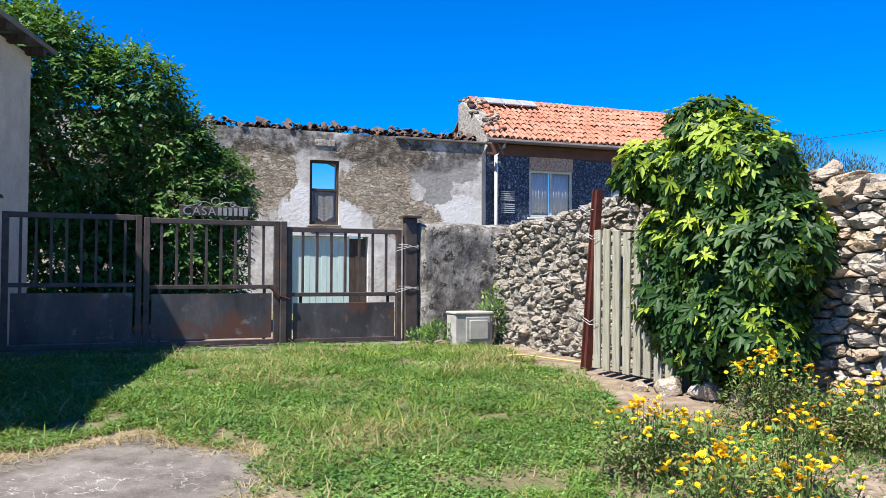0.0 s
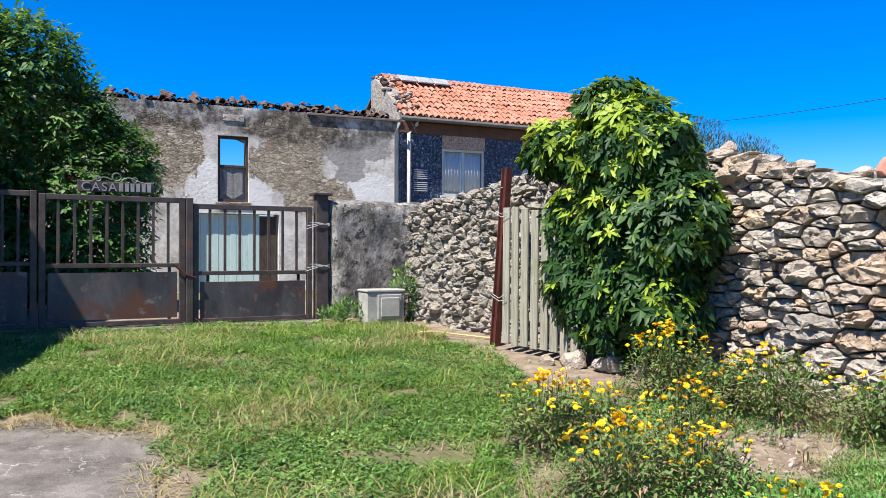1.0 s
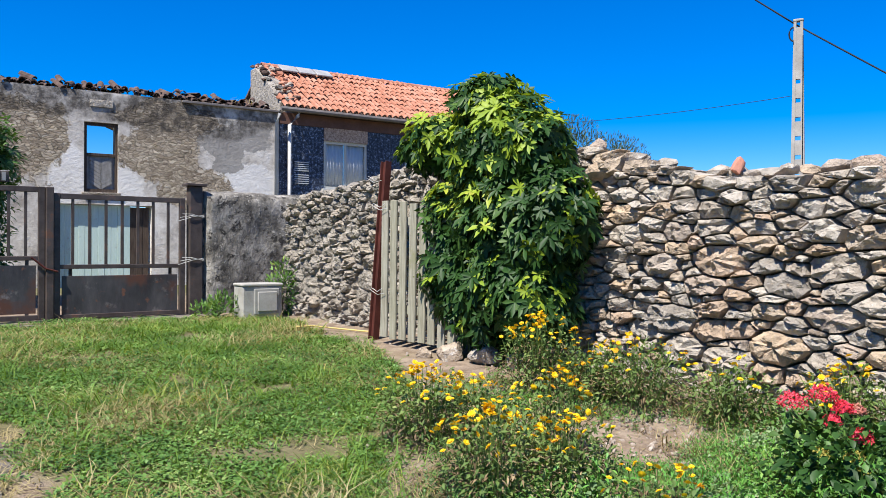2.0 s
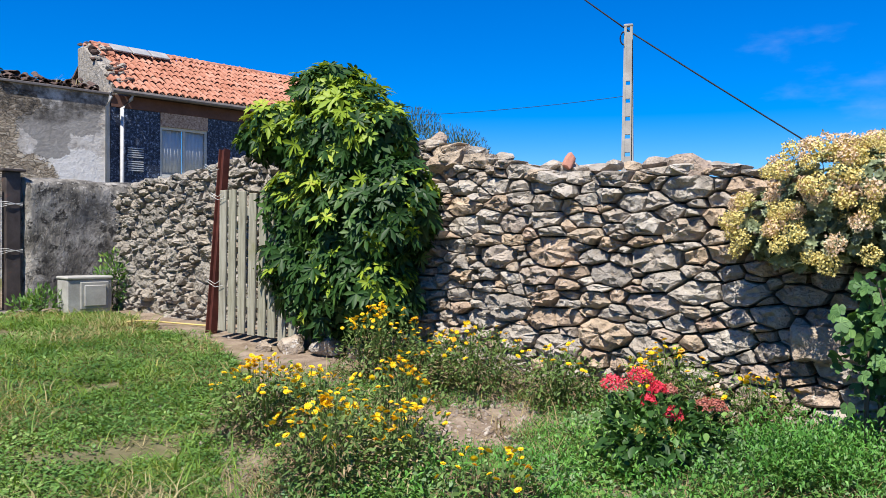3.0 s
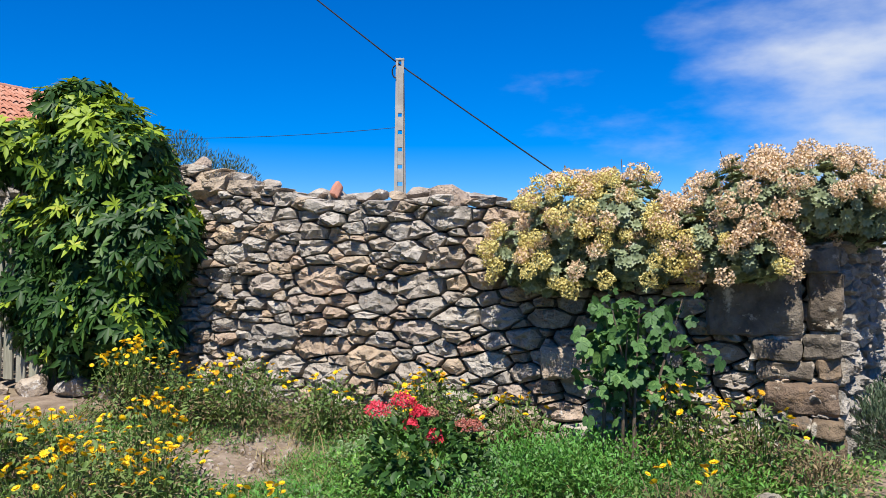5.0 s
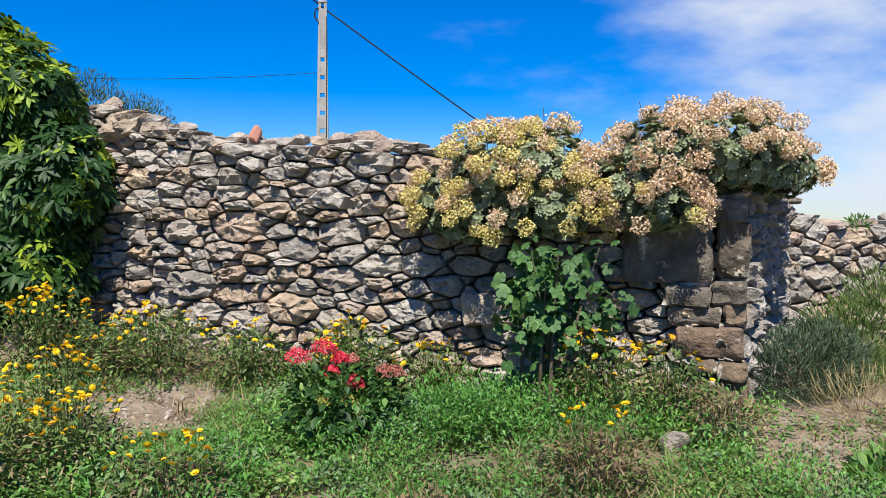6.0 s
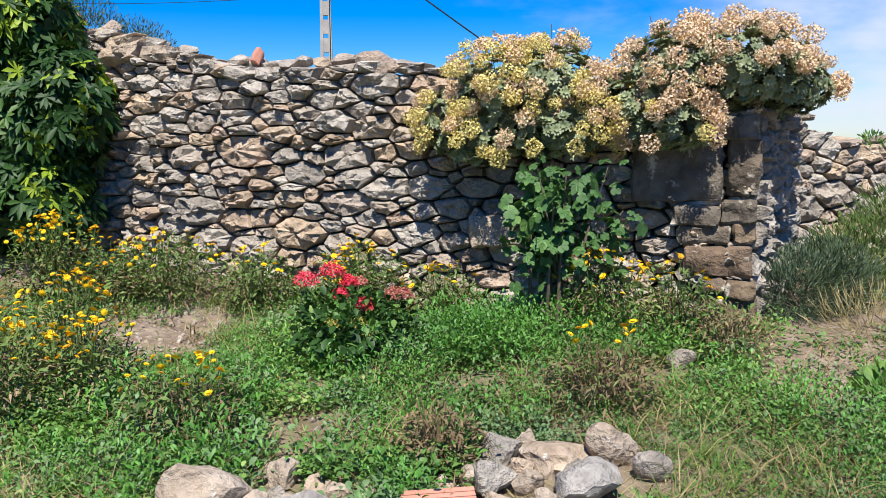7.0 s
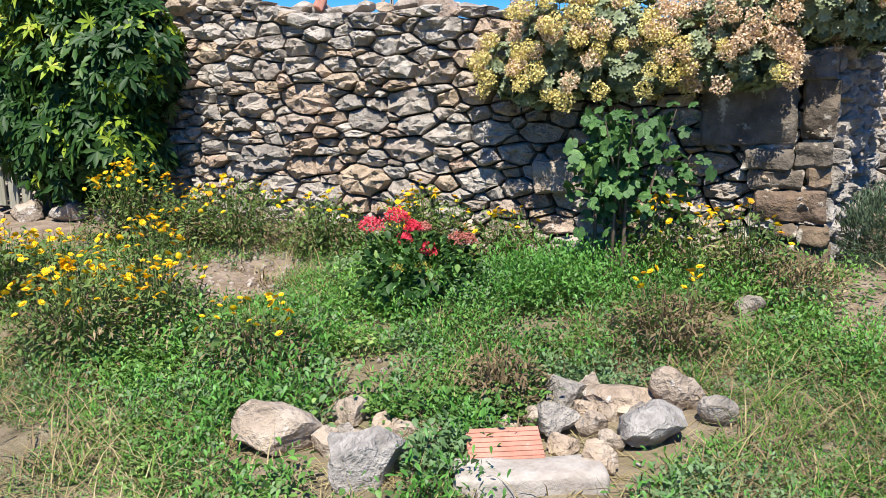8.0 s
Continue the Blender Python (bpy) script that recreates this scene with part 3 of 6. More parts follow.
BARE = [(1.95, 5.05), (2.5, 5.15), (3.1, 4.75), (2.95, 4.45), (2.3, 4.15), (2.0, 4.35)]
TRACK = [(0.78, 3.6), (1.05, 3.9), (1.2, 4.8), (1.5, 5.7), (1.9, 6.9), (1.95, 7.6), (1.5, 8.6), (1.0, 9.1), (1.35, 8.1), (1.6, 7.0), (1.1, 5.4), (0.85, 4.4)]
EAST = [(4.2, 1.55), (4.75, 1.85), (5.2, 1.75), (5.6, 0.9), (5.0, 0.4), (4.3, 0.8)]
near_x, near_y = np.arange(-7.5, 8.01, 0.1), np.arange(-1.0, 12.51, 0.1)
far_steps = np.array([1, 2.5, 5, 9, 16, 30, 60, 120, 250, 500, 1000, 2500])
gx = np.concatenate([(near_x[0] - far_steps)[::-1], near_x, near_x[-1] + far_steps])
gy = np.concatenate([(near_y[0] - far_steps)[::-1], near_y, near_y[-1] + far_steps])
GX, GY = np.meshgrid(gx, gy)
rough_ground = smooth_noise(GX, GY, 2.6) * 0.018 + smooth_noise(GX, GY, 7.0, 3.0) * 0.008
GZ = level(GX, GY) + np.where((np.abs(GX) < 9) & (np.abs(GY) < 14), rough_ground, 0)
GZ -= np.where(inside(GX, GY, SLAB), 0.05, 0)
GZ -= np.where((np.hypot(GX, GY) > 40), 0.4, 0)
nx, ny = len(gx), len(gy)
idx = np.arange(nx * ny).reshape(ny, nx)
ground = raw("ground", np.column_stack([GX.ravel(), GY.ravel(), GZ.ravel()]), np.stack([idx[:-1, :-1], idx[:-1, 1:], idx[1:, 1:], idx[1:, :-1]], -1).reshape(-1, 4), M_SOIL, smooth=True)
tagged(ground, "dry brown garden earth with straw and pebbles", "ground", kind="structure")
wave = smooth_noise(GX, GY, 1.1, 41.0)
turf = inside(GX, GY, LAWN) * 0.75 + ((GX + wave > 0.7) & (GX + wave < 5.0) & (GY - wave < 4.4) & (GY + wave > 0.2) & ~inside(GX, GY, BARE) & ~inside(GX, GY, EAST)) * 0.35 + (np.hypot(GX, GY) > 16) * 0.8
turf = np.clip(turf + smooth_noise(GX, GY, 1.6, 9.0) * 0.3, 0, 1) * (turf > 0)
attr = ground.data.attributes.new("turf", "FLOAT", "POINT")
attr.data.foreach_set("value", turf.ravel().astype(np.float32))

bm = bmesh.new()
fine_edge = []
for (x0, y0), (x1, y1) in zip(SLAB, SLAB[1:] + SLAB[:1]):
    for q in np.linspace(0, 1, 8, endpoint=False):
        x, y = x0 + (x1 - x0) * q, y0 + (y1 - y0) * q
        fine_edge.append((x + 0.05 * noise.noise((x * 5, y * 5, 1)), y + 0.05 * noise.noise((x * 5, y * 5, 7))))
top = [bm.verts.new((x, y, lv(x, y) + 0.012)) for x, y in fine_edge]
low = [bm.verts.new((x, y, lv(x, y) - 0.08)) for x, y in fine_edge]
bm.faces.new(top)
for i in range(len(top)):
    bm.faces.new((top[i], low[i], low[(i + 1) % len(low)], top[(i + 1) % len(top)]))
bmesh.ops.triangulate(bm, faces=[f for f in bm.faces if len(f.verts) > 4])
tagged(part("pavement", bm, M_PAVE), "old grey concrete slab with pale branching cracks", "pavement", kind="structure")

bm = bmesh.new()
for i in range(9):
    k0, k1 = -4.9 + i * 0.58, -4.9 + (i + 1) * 0.58
    box(bm, k0, k1 + 0.002, -0.42 - 0.05 * RNG.random(), 0.12, 0.4, 0.565 + 0.015 * RNG.random(), GATE.matrix())
tagged(part("sill_strip", bm, M_PAVE), "pale worn concrete sill under the metal gate", "threshold", kind="structure")

# ---- stone walls ----


def seeds(s0, s1, z0, top_at, radii, aspect, rng, first=()):
    """Centres and sizes of stones, the large first, packed without much overlap."""
    got = list(first)
    for r in radii:
        for _ in range(45):
            s, z = rng.uniform(s0, s1), rng.uniform(z0, top_at(s0) + 0.4)
            if r > 0.07 and z > top_at(s) - 0.45:
                continue
            if z > top_at(s) - 0.3 * r:
                continue
            if all(math.hypot((s - a) / aspect, z - b) > 0.86 * (r + c) for a, b, c in got):
                got.append((s, z, r))
                break
    return got


def cells(got, s0, s1, z0, top_at, aspect):
    """The polygon that each stone fills, by its distance and size against its neighbours."""
    out = []
    pts = np.array([(a / aspect, b, c) for a, b, c in got])
    for i, (a, b, c) in enumerate(pts):
        t = top_at(a * aspect)
        poly = [(s0 / aspect, z0), (s1 / aspect, z0), (s1 / aspect, t), (s0 / aspect, t)]
        d = np.hypot(pts[:, 0] - a, pts[:, 1] - b)
        for j in np.argsort(d)[1:22]:
            x, z, r = pts[j]
            nx_, nz_, lim = 2 * (x - a), 2 * (z - b), x * x + z * z - r * r - a * a - b * b + c * c
            res = []
            for (x0, y0), (x1, y1) in zip(poly, poly[1:] + poly[:1]):
                f0, f1 = nx_ * x0 + nz_ * y0 - lim, nx_ * x1 + nz_ * y1 - lim
                if f0 <= 0:
                    res.append((x0, y0))
                if (f0 < 0) != (f1 < 0):
                    q = f0 / (f0 - f1)
                    res.append((x0 + q * (x1 - x0), y0 + q * (y1 - y0)))
            poly = res
            if len(poly) < 3:
                break
        if len(poly) >= 3:
            out.append([(x * aspect + 0.035 * noise.noise((x * 7, y * 5, 3.0)), y + 0.035 * noise.noise((x * 5, y * 6, 8.0)) + 0.05 * noise.noise((x * 1.7, y * 1.2, 5.0))) for x, y in poly])
    return out


def stone_mesh(poly, line, rng, joint=0.009, proud=0.05, sink=0.16, base_n=0.0):
    """One stone from its outline in the wall's face: a rough, rounded front and sides that run into the wall."""
    p = np.array(poly)
    nxt = np.roll(p, -1, 0)
    seg = np.hypot(*(nxt - p).T)
    p, nxt = p[seg > 0.012], nxt[seg > 0.012]
    if len(p) < 3:
        return None
    ring = []
    for a, b in zip(p, nxt):
        long = math.hypot(*(b - a)) > 0.11
        ring += [a * (1 - q) + b * q for q in ((0.05, 0.35, 0.66, 0.95) if long else (0.08, 0.92))]
    ring = np.array(ring)
    corners = len(ring)
    mid = ring.mean(0)
    size = np.hypot(*(ring - mid).T).mean()
    if size < 0.022:
        return None
    keep = max(0.5, 1 - joint / size)
    ring = mid + (ring - mid) * keep * rng.uniform(0.93, 1.06, (corners, 1))
    out = proud * rng.uniform(0.35, 1.15) + 0.012
    planes = rng.normal(size=(5, 2))
    planes /= np.hypot(*planes.T)[:, None]
    lean, off = rng.uniform(0.15, 0.95, 5), rng.uniform(-60, 60, 3)

    def height(r):
        """The front's relief: a few broken facets with a rough grain."""
        q = (r - mid) / size
        facet = np.minimum(1.0, (1.12 - lean * np.maximum(q @ planes.T, -0.25)).min(1))
        grain = np.array([noise.noise((x * 13 + off[0], y * 17 + off[1], off[2])) + 0.8 * noise.noise((x * 37 + off[1], y * 48, off[0])) for x, y in r])
        return out * (np.maximum(facet, 0.12) + 0.55 * grain)

    rows = [line.many(*(lambda r: (r[:, 0], base_n - sink + 0 * r[:, 0], r[:, 1]))(mid + (ring - mid) * 0.97))]
    rows.append(line.many(ring[:, 0], base_n - 0.012 + rng.uniform(-0.006, 0.006, corners), ring[:, 1]))
    for scale in (0.94, 0.72, 0.45, 0.2):
        r = mid + (ring - mid) * scale
        rows.append(line.many(r[:, 0], base_n + height(r) * (0.86 if scale > 0.9 else 1.0), r[:, 1]))
    verts = np.concatenate(rows + [line.many([mid[0]], base_n + height(mid[None]), [mid[1]])])
    faces = []
    for k in range(5):
        for j in range(corners):
            a, b = k * corners + j, k * corners + (j + 1) % corners
            faces.append((a, b, b + corners, a + corners))
    faces += [(5 * corners + j, 5 * corners + (j + 1) % corners, 6 * corners) for j in range(corners)]
    me = bpy.data.meshes.new("stone")
    me.from_pydata(verts.tolist(), [], faces)
    me.shade_smooth()
    me.set_sharp_from_angle(angle=radians(22))
    return me


def lump(rng, size, squash=(1, 1, 0.7), rough=0.22, cuts=2):
    """A loose stone: a ball knocked into flat, uneven sides."""
    bm = bmesh.new()
    bmesh.ops.create_icosphere(bm, subdivisions=cuts, radius=1.0)
    planes = [(Vector(d), rng.uniform(0.42, 0.78)) for d in ball_dirs(13, rng)]
    off = Vector(rng.uniform(-50, 50, 3))
    for v in bm.verts:
        d = v.co.normalized()
        for pn, lim in planes:
            over = v.co.dot(pn) - lim
            if over > 0:
                v.co -= pn * over * 0.9
        v.co += d * rough * 0.5 * noise.noise(v.co * 1.7 + off) + d * 0.05 * noise.noise(v.co * 5 + off)
        v.co = Vector((v.co.x * size * squash[0], v.co.y * size * squash[1], v.co.z * size * squash[2]))
    return bm


def place(bm, m):
    bmesh.ops.transform(bm, matrix=m, verts=bm.verts)
    return bm


def lay(parent, polys, line, material, rng, most=300, **kw):
    """Stones as parts of the wall, up to most of them; the others joined into one part."""
    rest = bmesh.new()
    for i, poly in enumerate(polys):
        me = stone_mesh(poly, line, rng, **kw)
        if me and i < most:
            link("stone", me, material, parent)
        elif me:
            rest.from_mesh(me)
    if len(rest.verts):
        tagged(part("stone_rest", rest, material, parent, smooth=True), kind="stuff")


def wall_body(name, line, s0, s1, n0, n1, z0, top_at, material, label, steps=24):
    """The wall's core, with an uneven head."""
    bm = bmesh.new()
    cols = []
    for i in range(steps + 1):
        s = s0 + (s1 - s0) * i / steps
        t = top_at(s)
        cols.append([bm.verts.new(line(s, n, z)) for n, z in ((n1, z0), (n1, t), (n0, t), (n0, z0))])
    for a, b in zip(cols, cols[1:]):
        for j in range(4):
            bm.faces.new((a[j], a[(j + 1) % 4], b[(j + 1) % 4], b[j]))
    bm.faces.new(cols[0][::-1])
    bm.faces.new(cols[-1])
    bmesh.ops.recalc_face_normals(bm, faces=bm.faces)
    return tagged(part(name, bm, material), label, "stone wall", kind="structure")


def main_top(s):
    return float(np.interp(s, (-3.2, -1.6, 0.1, 0.5, 0.9, 1.4, 2.6, 3.0, 3.3, 4.4, 5.3), (2.45, 2.5, 2.38, 2.28, 2.18, 2.09, 2.08, 1.98, 1.94, 1.72, 1.66)))


rng = np.random.default_rng(21)
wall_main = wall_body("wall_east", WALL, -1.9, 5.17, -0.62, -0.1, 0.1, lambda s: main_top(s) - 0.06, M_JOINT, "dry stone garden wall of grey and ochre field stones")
# the stones that stand out by their size: along, height, half size
LARGE = [(2.61, 1.89, 0.099), (1.47, 1.45, 0.12), (2.38, 1.4, 0.096), (2.03, 1.27, 0.09), (2.34, 1.05, 0.1), (2.61, 1.59, 0.086), (0.56, 1.8, 0.086), (0.61, 1.64, 0.093), (1.35, 1.24, 0.089), (0.94, 1.39, 0.097),
         (1.85, 1.4, 0.066), (2.43, 1.25, 0.075), (2.7, 1.16, 0.088), (1.07, 0.96, 0.121), (1.38, 0.89, 0.085), (1.65, 0.91, 0.075), (1.55, 0.68, 0.112), (1.96, 0.8, 0.115), (2.32, 0.74, 0.08), (2.55, 0.94, 0.071), (3.0, 1.17, 0.081),
         (2.81, 1.54, 0.059), (2.27, 1.65, 0.075), (0.83, 1.52, 0.06), (2.9, 1.41, 0.061), (3.02, 1.86, 0.07)]
radii = [0.1] * 10 + [0.082] * 30 + [0.066] * 90 + [0.05] * 190 + [0.036] * 260 + [0.025] * 240
got = seeds(-1.85, 5.15, 0.22, main_top, radii, 2.1, rng, LARGE)
lay(wall_main, sorted(cells(got, -1.9, 5.18, 0.2, main_top, 2.1), key=lambda q: -np.mean(q, 0)[0]), WALL, M_STONE, rng, most=460, proud=0.085, joint=0.008)
# hand-laid large blocks at the corner: s from, to, z from, to
BLOCKS = [(4.44, 4.99, 1.1, 1.47), (5.01, 5.2, 1.14, 1.5), (4.6, 5.19, 1.49, 1.64), (4.7, 4.98, 0.96, 1.09), (4.99, 5.2, 0.98, 1.12), (4.73, 5.04, 0.85, 0.95), (5.06, 5.2, 0.85, 0.97), (4.77, 5.18, 0.63, 0.83), (4.85, 5.02, 0.53, 0.62), (5.03, 5.2, 0.52, 0.62), (4.9, 5.22, 0.34, 0.51), (3.36, 3.86, 0.77, 0.97)]


for a, b, z0, z1 in BLOCKS:
    bm = box(bmesh.new(), a, b, -0.1 - rng.uniform(0, 0.035) - 0.02 * (b < 4), 0.5 if b > 5.1 else 0.2, z0 + 0.001, z1 + 0.004, None, 0.014)
    bmesh.ops.subdivide_edges(bm, edges=bm.edges, cuts=5, use_grid_fill=True)
    for v in bm.verts:
        v.co += Vector((0.4 * noise.noise(v.co * 11 + Vector((a * 9, 0, 0))), noise.noise(v.co * 6 + Vector((0, z0 * 9, 3))) + 0.6 * noise.noise(v.co * 17), 0.7 * noise.noise(v.co * 9 + Vector((4, 0, a * 7))))) * 0.045
    ob = part("stone", place(bm, WALL.matrix() @ Matrix.Translation((a, 0, z0)) @ pose(0, 0, 0, rng.normal(0, 1.6), rng.normal(0, 1.8), rng.normal(0, 1.8)) @ Matrix.Translation((-a, 0, -z0))), M_ROCK if b < 4 else M_BLOCK, wall_main, smooth=True)
    ob.data.set_sharp_from_angle(angle=radians(35))

# the return face round the corner, and the wall that runs on beyond it
RETURN = Line(WALL(5.17, 0.0, 0)[:2], (0.993, 0.119))
RETURN.m = np.array([0.119, -0.993])
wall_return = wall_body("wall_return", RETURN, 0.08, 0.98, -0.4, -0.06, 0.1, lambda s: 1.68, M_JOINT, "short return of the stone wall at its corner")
got = seeds(0.02, 1.0, 0.2, lambda s: 1.7, [0.1] * 8 + [0.075] * 20 + [0.055] * 50 + [0.038] * 60, 1.2, rng)
lay(wall_return, cells(got, 0.0, 1.0, 0.2, lambda s: 1.7, 1.2), RETURN, M_RUBBLE, rng, proud=0.07)
far_top = lambda s: 1.52 + 0.06 * math.sin(2.1 * s) + 0.05 * math.sin(5.3 * s + 1)
wall_far = wall_body("wall_far", FAR, 0.0, 9.0, -0.6, -0.08, 0.2, far_top, M_MORTAR, "sunlit field stone wall running away beyond the corner", 40)
got = seeds(0.0, 9.0, 0.5, far_top, [0.12] * 20 + [0.09] * 90 + [0.065] * 240 + [0.045] * 300, 1.3, rng)
lay(wall_far, cells(got, 0.0, 9.0, 0.4, far_top, 1.4), FAR, M_STONE, rng, proud=0.06)

# rubble wall with mortar, up to the grey rendered pier
rub_top = lambda s: float(np.interp(s, (-0.1, 0.3, 1.1, 2.3, 3.2, 4.6), (2.05, 2.2, 2.3, 2.45, 2.52, 2.5)))
wall_rub = wall_body("wall_rubble", RUB, -0.1, 4.7, -0.55, 0.012, 0.2, lambda s: rub_top(s) - 0.05, M_MORTAR, "crumbling rubble wall of small stones in pale mortar")
got = seeds(-0.1, 3.6, 0.5, rub_top, [0.14] * 8 + [0.105] * 26 + [0.078] * 80 + [0.055] * 170 + [0.036] * 160, 1.5, rng)
lay(wall_rub, cells(got, -0.12, 3.65, 0.4, rub_top, 1.5), RUB, M_RUBBLE, rng, proud=0.09, joint=0.012)


def loose(line, s, n, z, size, material=M_STONE, squash=(1.3, 1, 0.6), label="", name="loose_stone", seed=None):
    """A stone that lies free on a wall's head or on the ground; z is its underside."""
    r = np.random.default_rng(int(1000 * abs(s) + 77 * size * 100) if seed is None else seed)
    bm = lump(r, size, squash)
    turn = Matrix.Rotation(r.uniform(-0.5, 0.5) + math.atan2(line.u[1], line.u[0]), 4, "Z") @ Matrix.Rotation(r.normal(0, 0.15), 4, "Y") @ Matrix.Rotation(r.normal(0, 0.15), 4, "X")
    place(bm, turn)
    low = min(v.co.z for v in bm.verts)
    at = line(s, n, 0)
    place(bm, Matrix.Translation((at.x, at.y, z - low - 0.012)))
    ob = part(name, bm, material, None, smooth=True)
    ob.data.set_sharp_from_angle(angle=radians(32))
    return tagged(ob, label or "loose grey field stone lying on the wall head", "stone", "loose stones on the wall")


rng = np.random.default_rng(5)
s = -1.7
while s < 5.0:
    size = rng.uniform(0.07, 0.14)
    loose(WALL, s, rng.uniform(-0.3, -0.08), main_top(s) - 0.03, size, seed=int(s * 100) + 900)
    if rng.random() < 0.6:
        loose(WALL, s + 0.05, rng.uniform(-0.52, -0.36), main_top(s) - 0.04, size * rng.uniform(0.7, 1.2), seed=int(s * 100) + 2900)
    s += size * rng.uniform(1.2, 1.9)
loose(WALL, 1.36, -0.03, main_top(1.36) - 0.13, 0.235, squash=(1.75, 0.8, 0.42), label="long flat grey slab capping the stone wall", seed=11)
loose(WALL, 2.62, -0.02, main_top(2.6) - 0.12, 0.17, squash=(1.3, 0.9, 0.6), seed=12)
loose(WALL, 0.08, -0.2, main_top(0.1) - 0.03, 0.13, squash=(1.0, 0.8, 0.9), label="upright pale stone standing on the wall head", seed=13)
loose(WALL, 0.33, 0.0, main_top(0.33) - 0.2, 0.16, material=M_ROCK, squash=(1.3, 0.9, 0.8), label="ochre stone jutting from the wall head", seed=14)
loose(WALL, 1.5, -0.2, main_top(1.5) + 0.02, 0.09, material=M_BRICK, squash=(1.0, 0.8, 1.0), label="broken orange brick lump on the wall head", seed=15)
for q in np.arange(0.0, 4.4, 0.24):
    loose(RUB, q, rng.uniform(-0.35, -0.1), rub_top(q) - 0.06, rng.uniform(0.08, 0.16), M_RUBBLE, label="loose rubble stone on the crumbling wall", seed=int(q * 50) + 400)
for q in np.arange(0.2, 8.5, 0.33):
    loose(FAR, q, rng.uniform(-0.35, -0.1), far_top(q) - 0.03, rng.uniform(0.1, 0.17), label="loose stone on the far wall head", seed=int(q * 50) + 1400)

# ---- grey pier beside the gate ----
bm = bmesh.new()
rows = []
NS, NZ = 16, 14
for i in range(NS + 1):
    rows.append([])
    s = 0.2 + 1.5 * i / NS
    for j in range(3 * NZ + 1):
        q = j / (3 * NZ)
        if q < 0.42:
            n, z = 0.1, 0.4 + (2.18 - 0.4) * q / 0.42
        elif q < 0.58:
            a = (q - 0.42) / 0.16 * math.pi
            n, z = -0.2 + 0.3 * math.cos(a), 2.18 + 0.14 * math.sin(a)
        else:
            n, z = -0.5, 2.18 - (2.18 - 0.4) * (q - 0.58) / 0.42
        p = GATE(s, n, z)
        d = 0.035 * noise.noise(p * 2.2) + 0.018 * noise.noise(p * 7)
        rows[-1].append(bm.verts.new(GATE(s + 0.02 * noise.noise(p * 3 + Vector((9, 0, 0))), n + d, z + d * 0.6)))
for a, b in zip(rows, rows[1:]):
    for j in range(3 * NZ):
        bm.faces.new((a[j], b[j], b[j + 1], a[j + 1]))
bm.faces.new(rows[0])
bm.faces.new(rows[-1][::-1])
bmesh.ops.recalc_face_normals(bm, faces=bm.faces)
tagged(part("wall_pier", bm, M_RENDER, smooth=True), "thick grey cement-rendered wall, stained dark, with rounded top", "wall", kind="structure")

# ---- the metal gate ----
GM = GATE.matrix()


def gate_leaf(k0, k1, zb, zt, rail, pan, label, bars):
    g = thing("metal_gate", GATE(k0, 0, zb), label, "gate", "leaves of the metal gate")
    part("stile", one_box(k0, k0 + 0.075, -0.03, 0.03, zb, zt, GM, 0.006), M_IRON, g)
    part("stile", one_box(k1 - 0.075, k1, -0.03, 0.03, zb, zt, GM, 0.006), M_IRON, g)
    for name, a, b in (("top_rail", zt - 0.07, zt - 0.002), ("middle_rail", rail, rail + 0.055), ("bottom_rail", zb + 0.002, zb + 0.06)):
        part(name, one_box(k0 + 0.075, k1 - 0.075, -0.025, 0.025, a, b, GM, 0.005), M_IRON, g)
    for i in range(bars):
        k = k0 + 0.075 + (k1 - k0 - 0.15) * (i + 0.75) / (bars + 0.5)
        part("bar", one_box(k - 0.016, k + 0.016, -0.016, 0.016, rail + 0.055, zt - 0.07, GM), M_IRON, g)
    sheet = part("panel", one_box(k0 + 0.1, k1 - 0.1, -0.012, 0.012, pan[0], pan[1], GM, 0.004), M_PANEL, g, "rusty blue-grey sheet panel")
    for k in (k0 + 0.2, k1 - 0.2):
        for z in (zb + 0.06, pan[1]):
            part("spacer", one_box(k - 0.02, k + 0.02, -0.01, 0.01, z - 0.002, (pan[0] if z < pan[0] else rail) + 0.002, GM), M_IRON, g)
    return g


gate_leaf(-5.2, -3.62, 0.6, 2.29, 1.37, (0.68, 1.3), "grey iron gate leaf standing in shade, bars over sheet panel", 8)
gate_leaf(-3.6, -1.86, 0.6, 2.26, 1.34, (0.68, 1.28), "grey iron gate leaf with rusted lower sheet panel", 8)
gate_leaf(-1.76, -0.09, 0.59, 2.19, 1.23, (0.62, 1.14), "narrow iron gate leaf, bars over rusty sheet panel", 7)
for k, z1, w in ((-5.32, 2.45, 0.07), (-1.81, 2.26, 0.045), (0.05, 2.36, 0.09)):
    gp = thing("gate_post", GATE(k, 0, 0.5), "square rusty brown iron gate post", "gate post")
    part("post", one_box(k - w, k + w, -0.07, 0.07, 0.3, z1, GM, 0.008), M_IRON, gp)
    if w > 0.05:
        part("cap", one_box(k - w - 0.05, k + w + 0.05, -0.12, 0.12, z1, z1 + 0.035, GM, 0.006), M_IRON, gp, "overhanging flat iron cap")
bm = bmesh.new()
tube(bm, [GM @ Vector((-2.02, -0.05, 1.38)), GM @ Vector((-1.86, -0.07, 1.24)), GM @ Vector((-1.72, -0.06, 1.2))], 0.014)
tagged(part("latch_bar", bm, M_RUSTPOST), "rusty slanting latch bar on the gate", "latch")
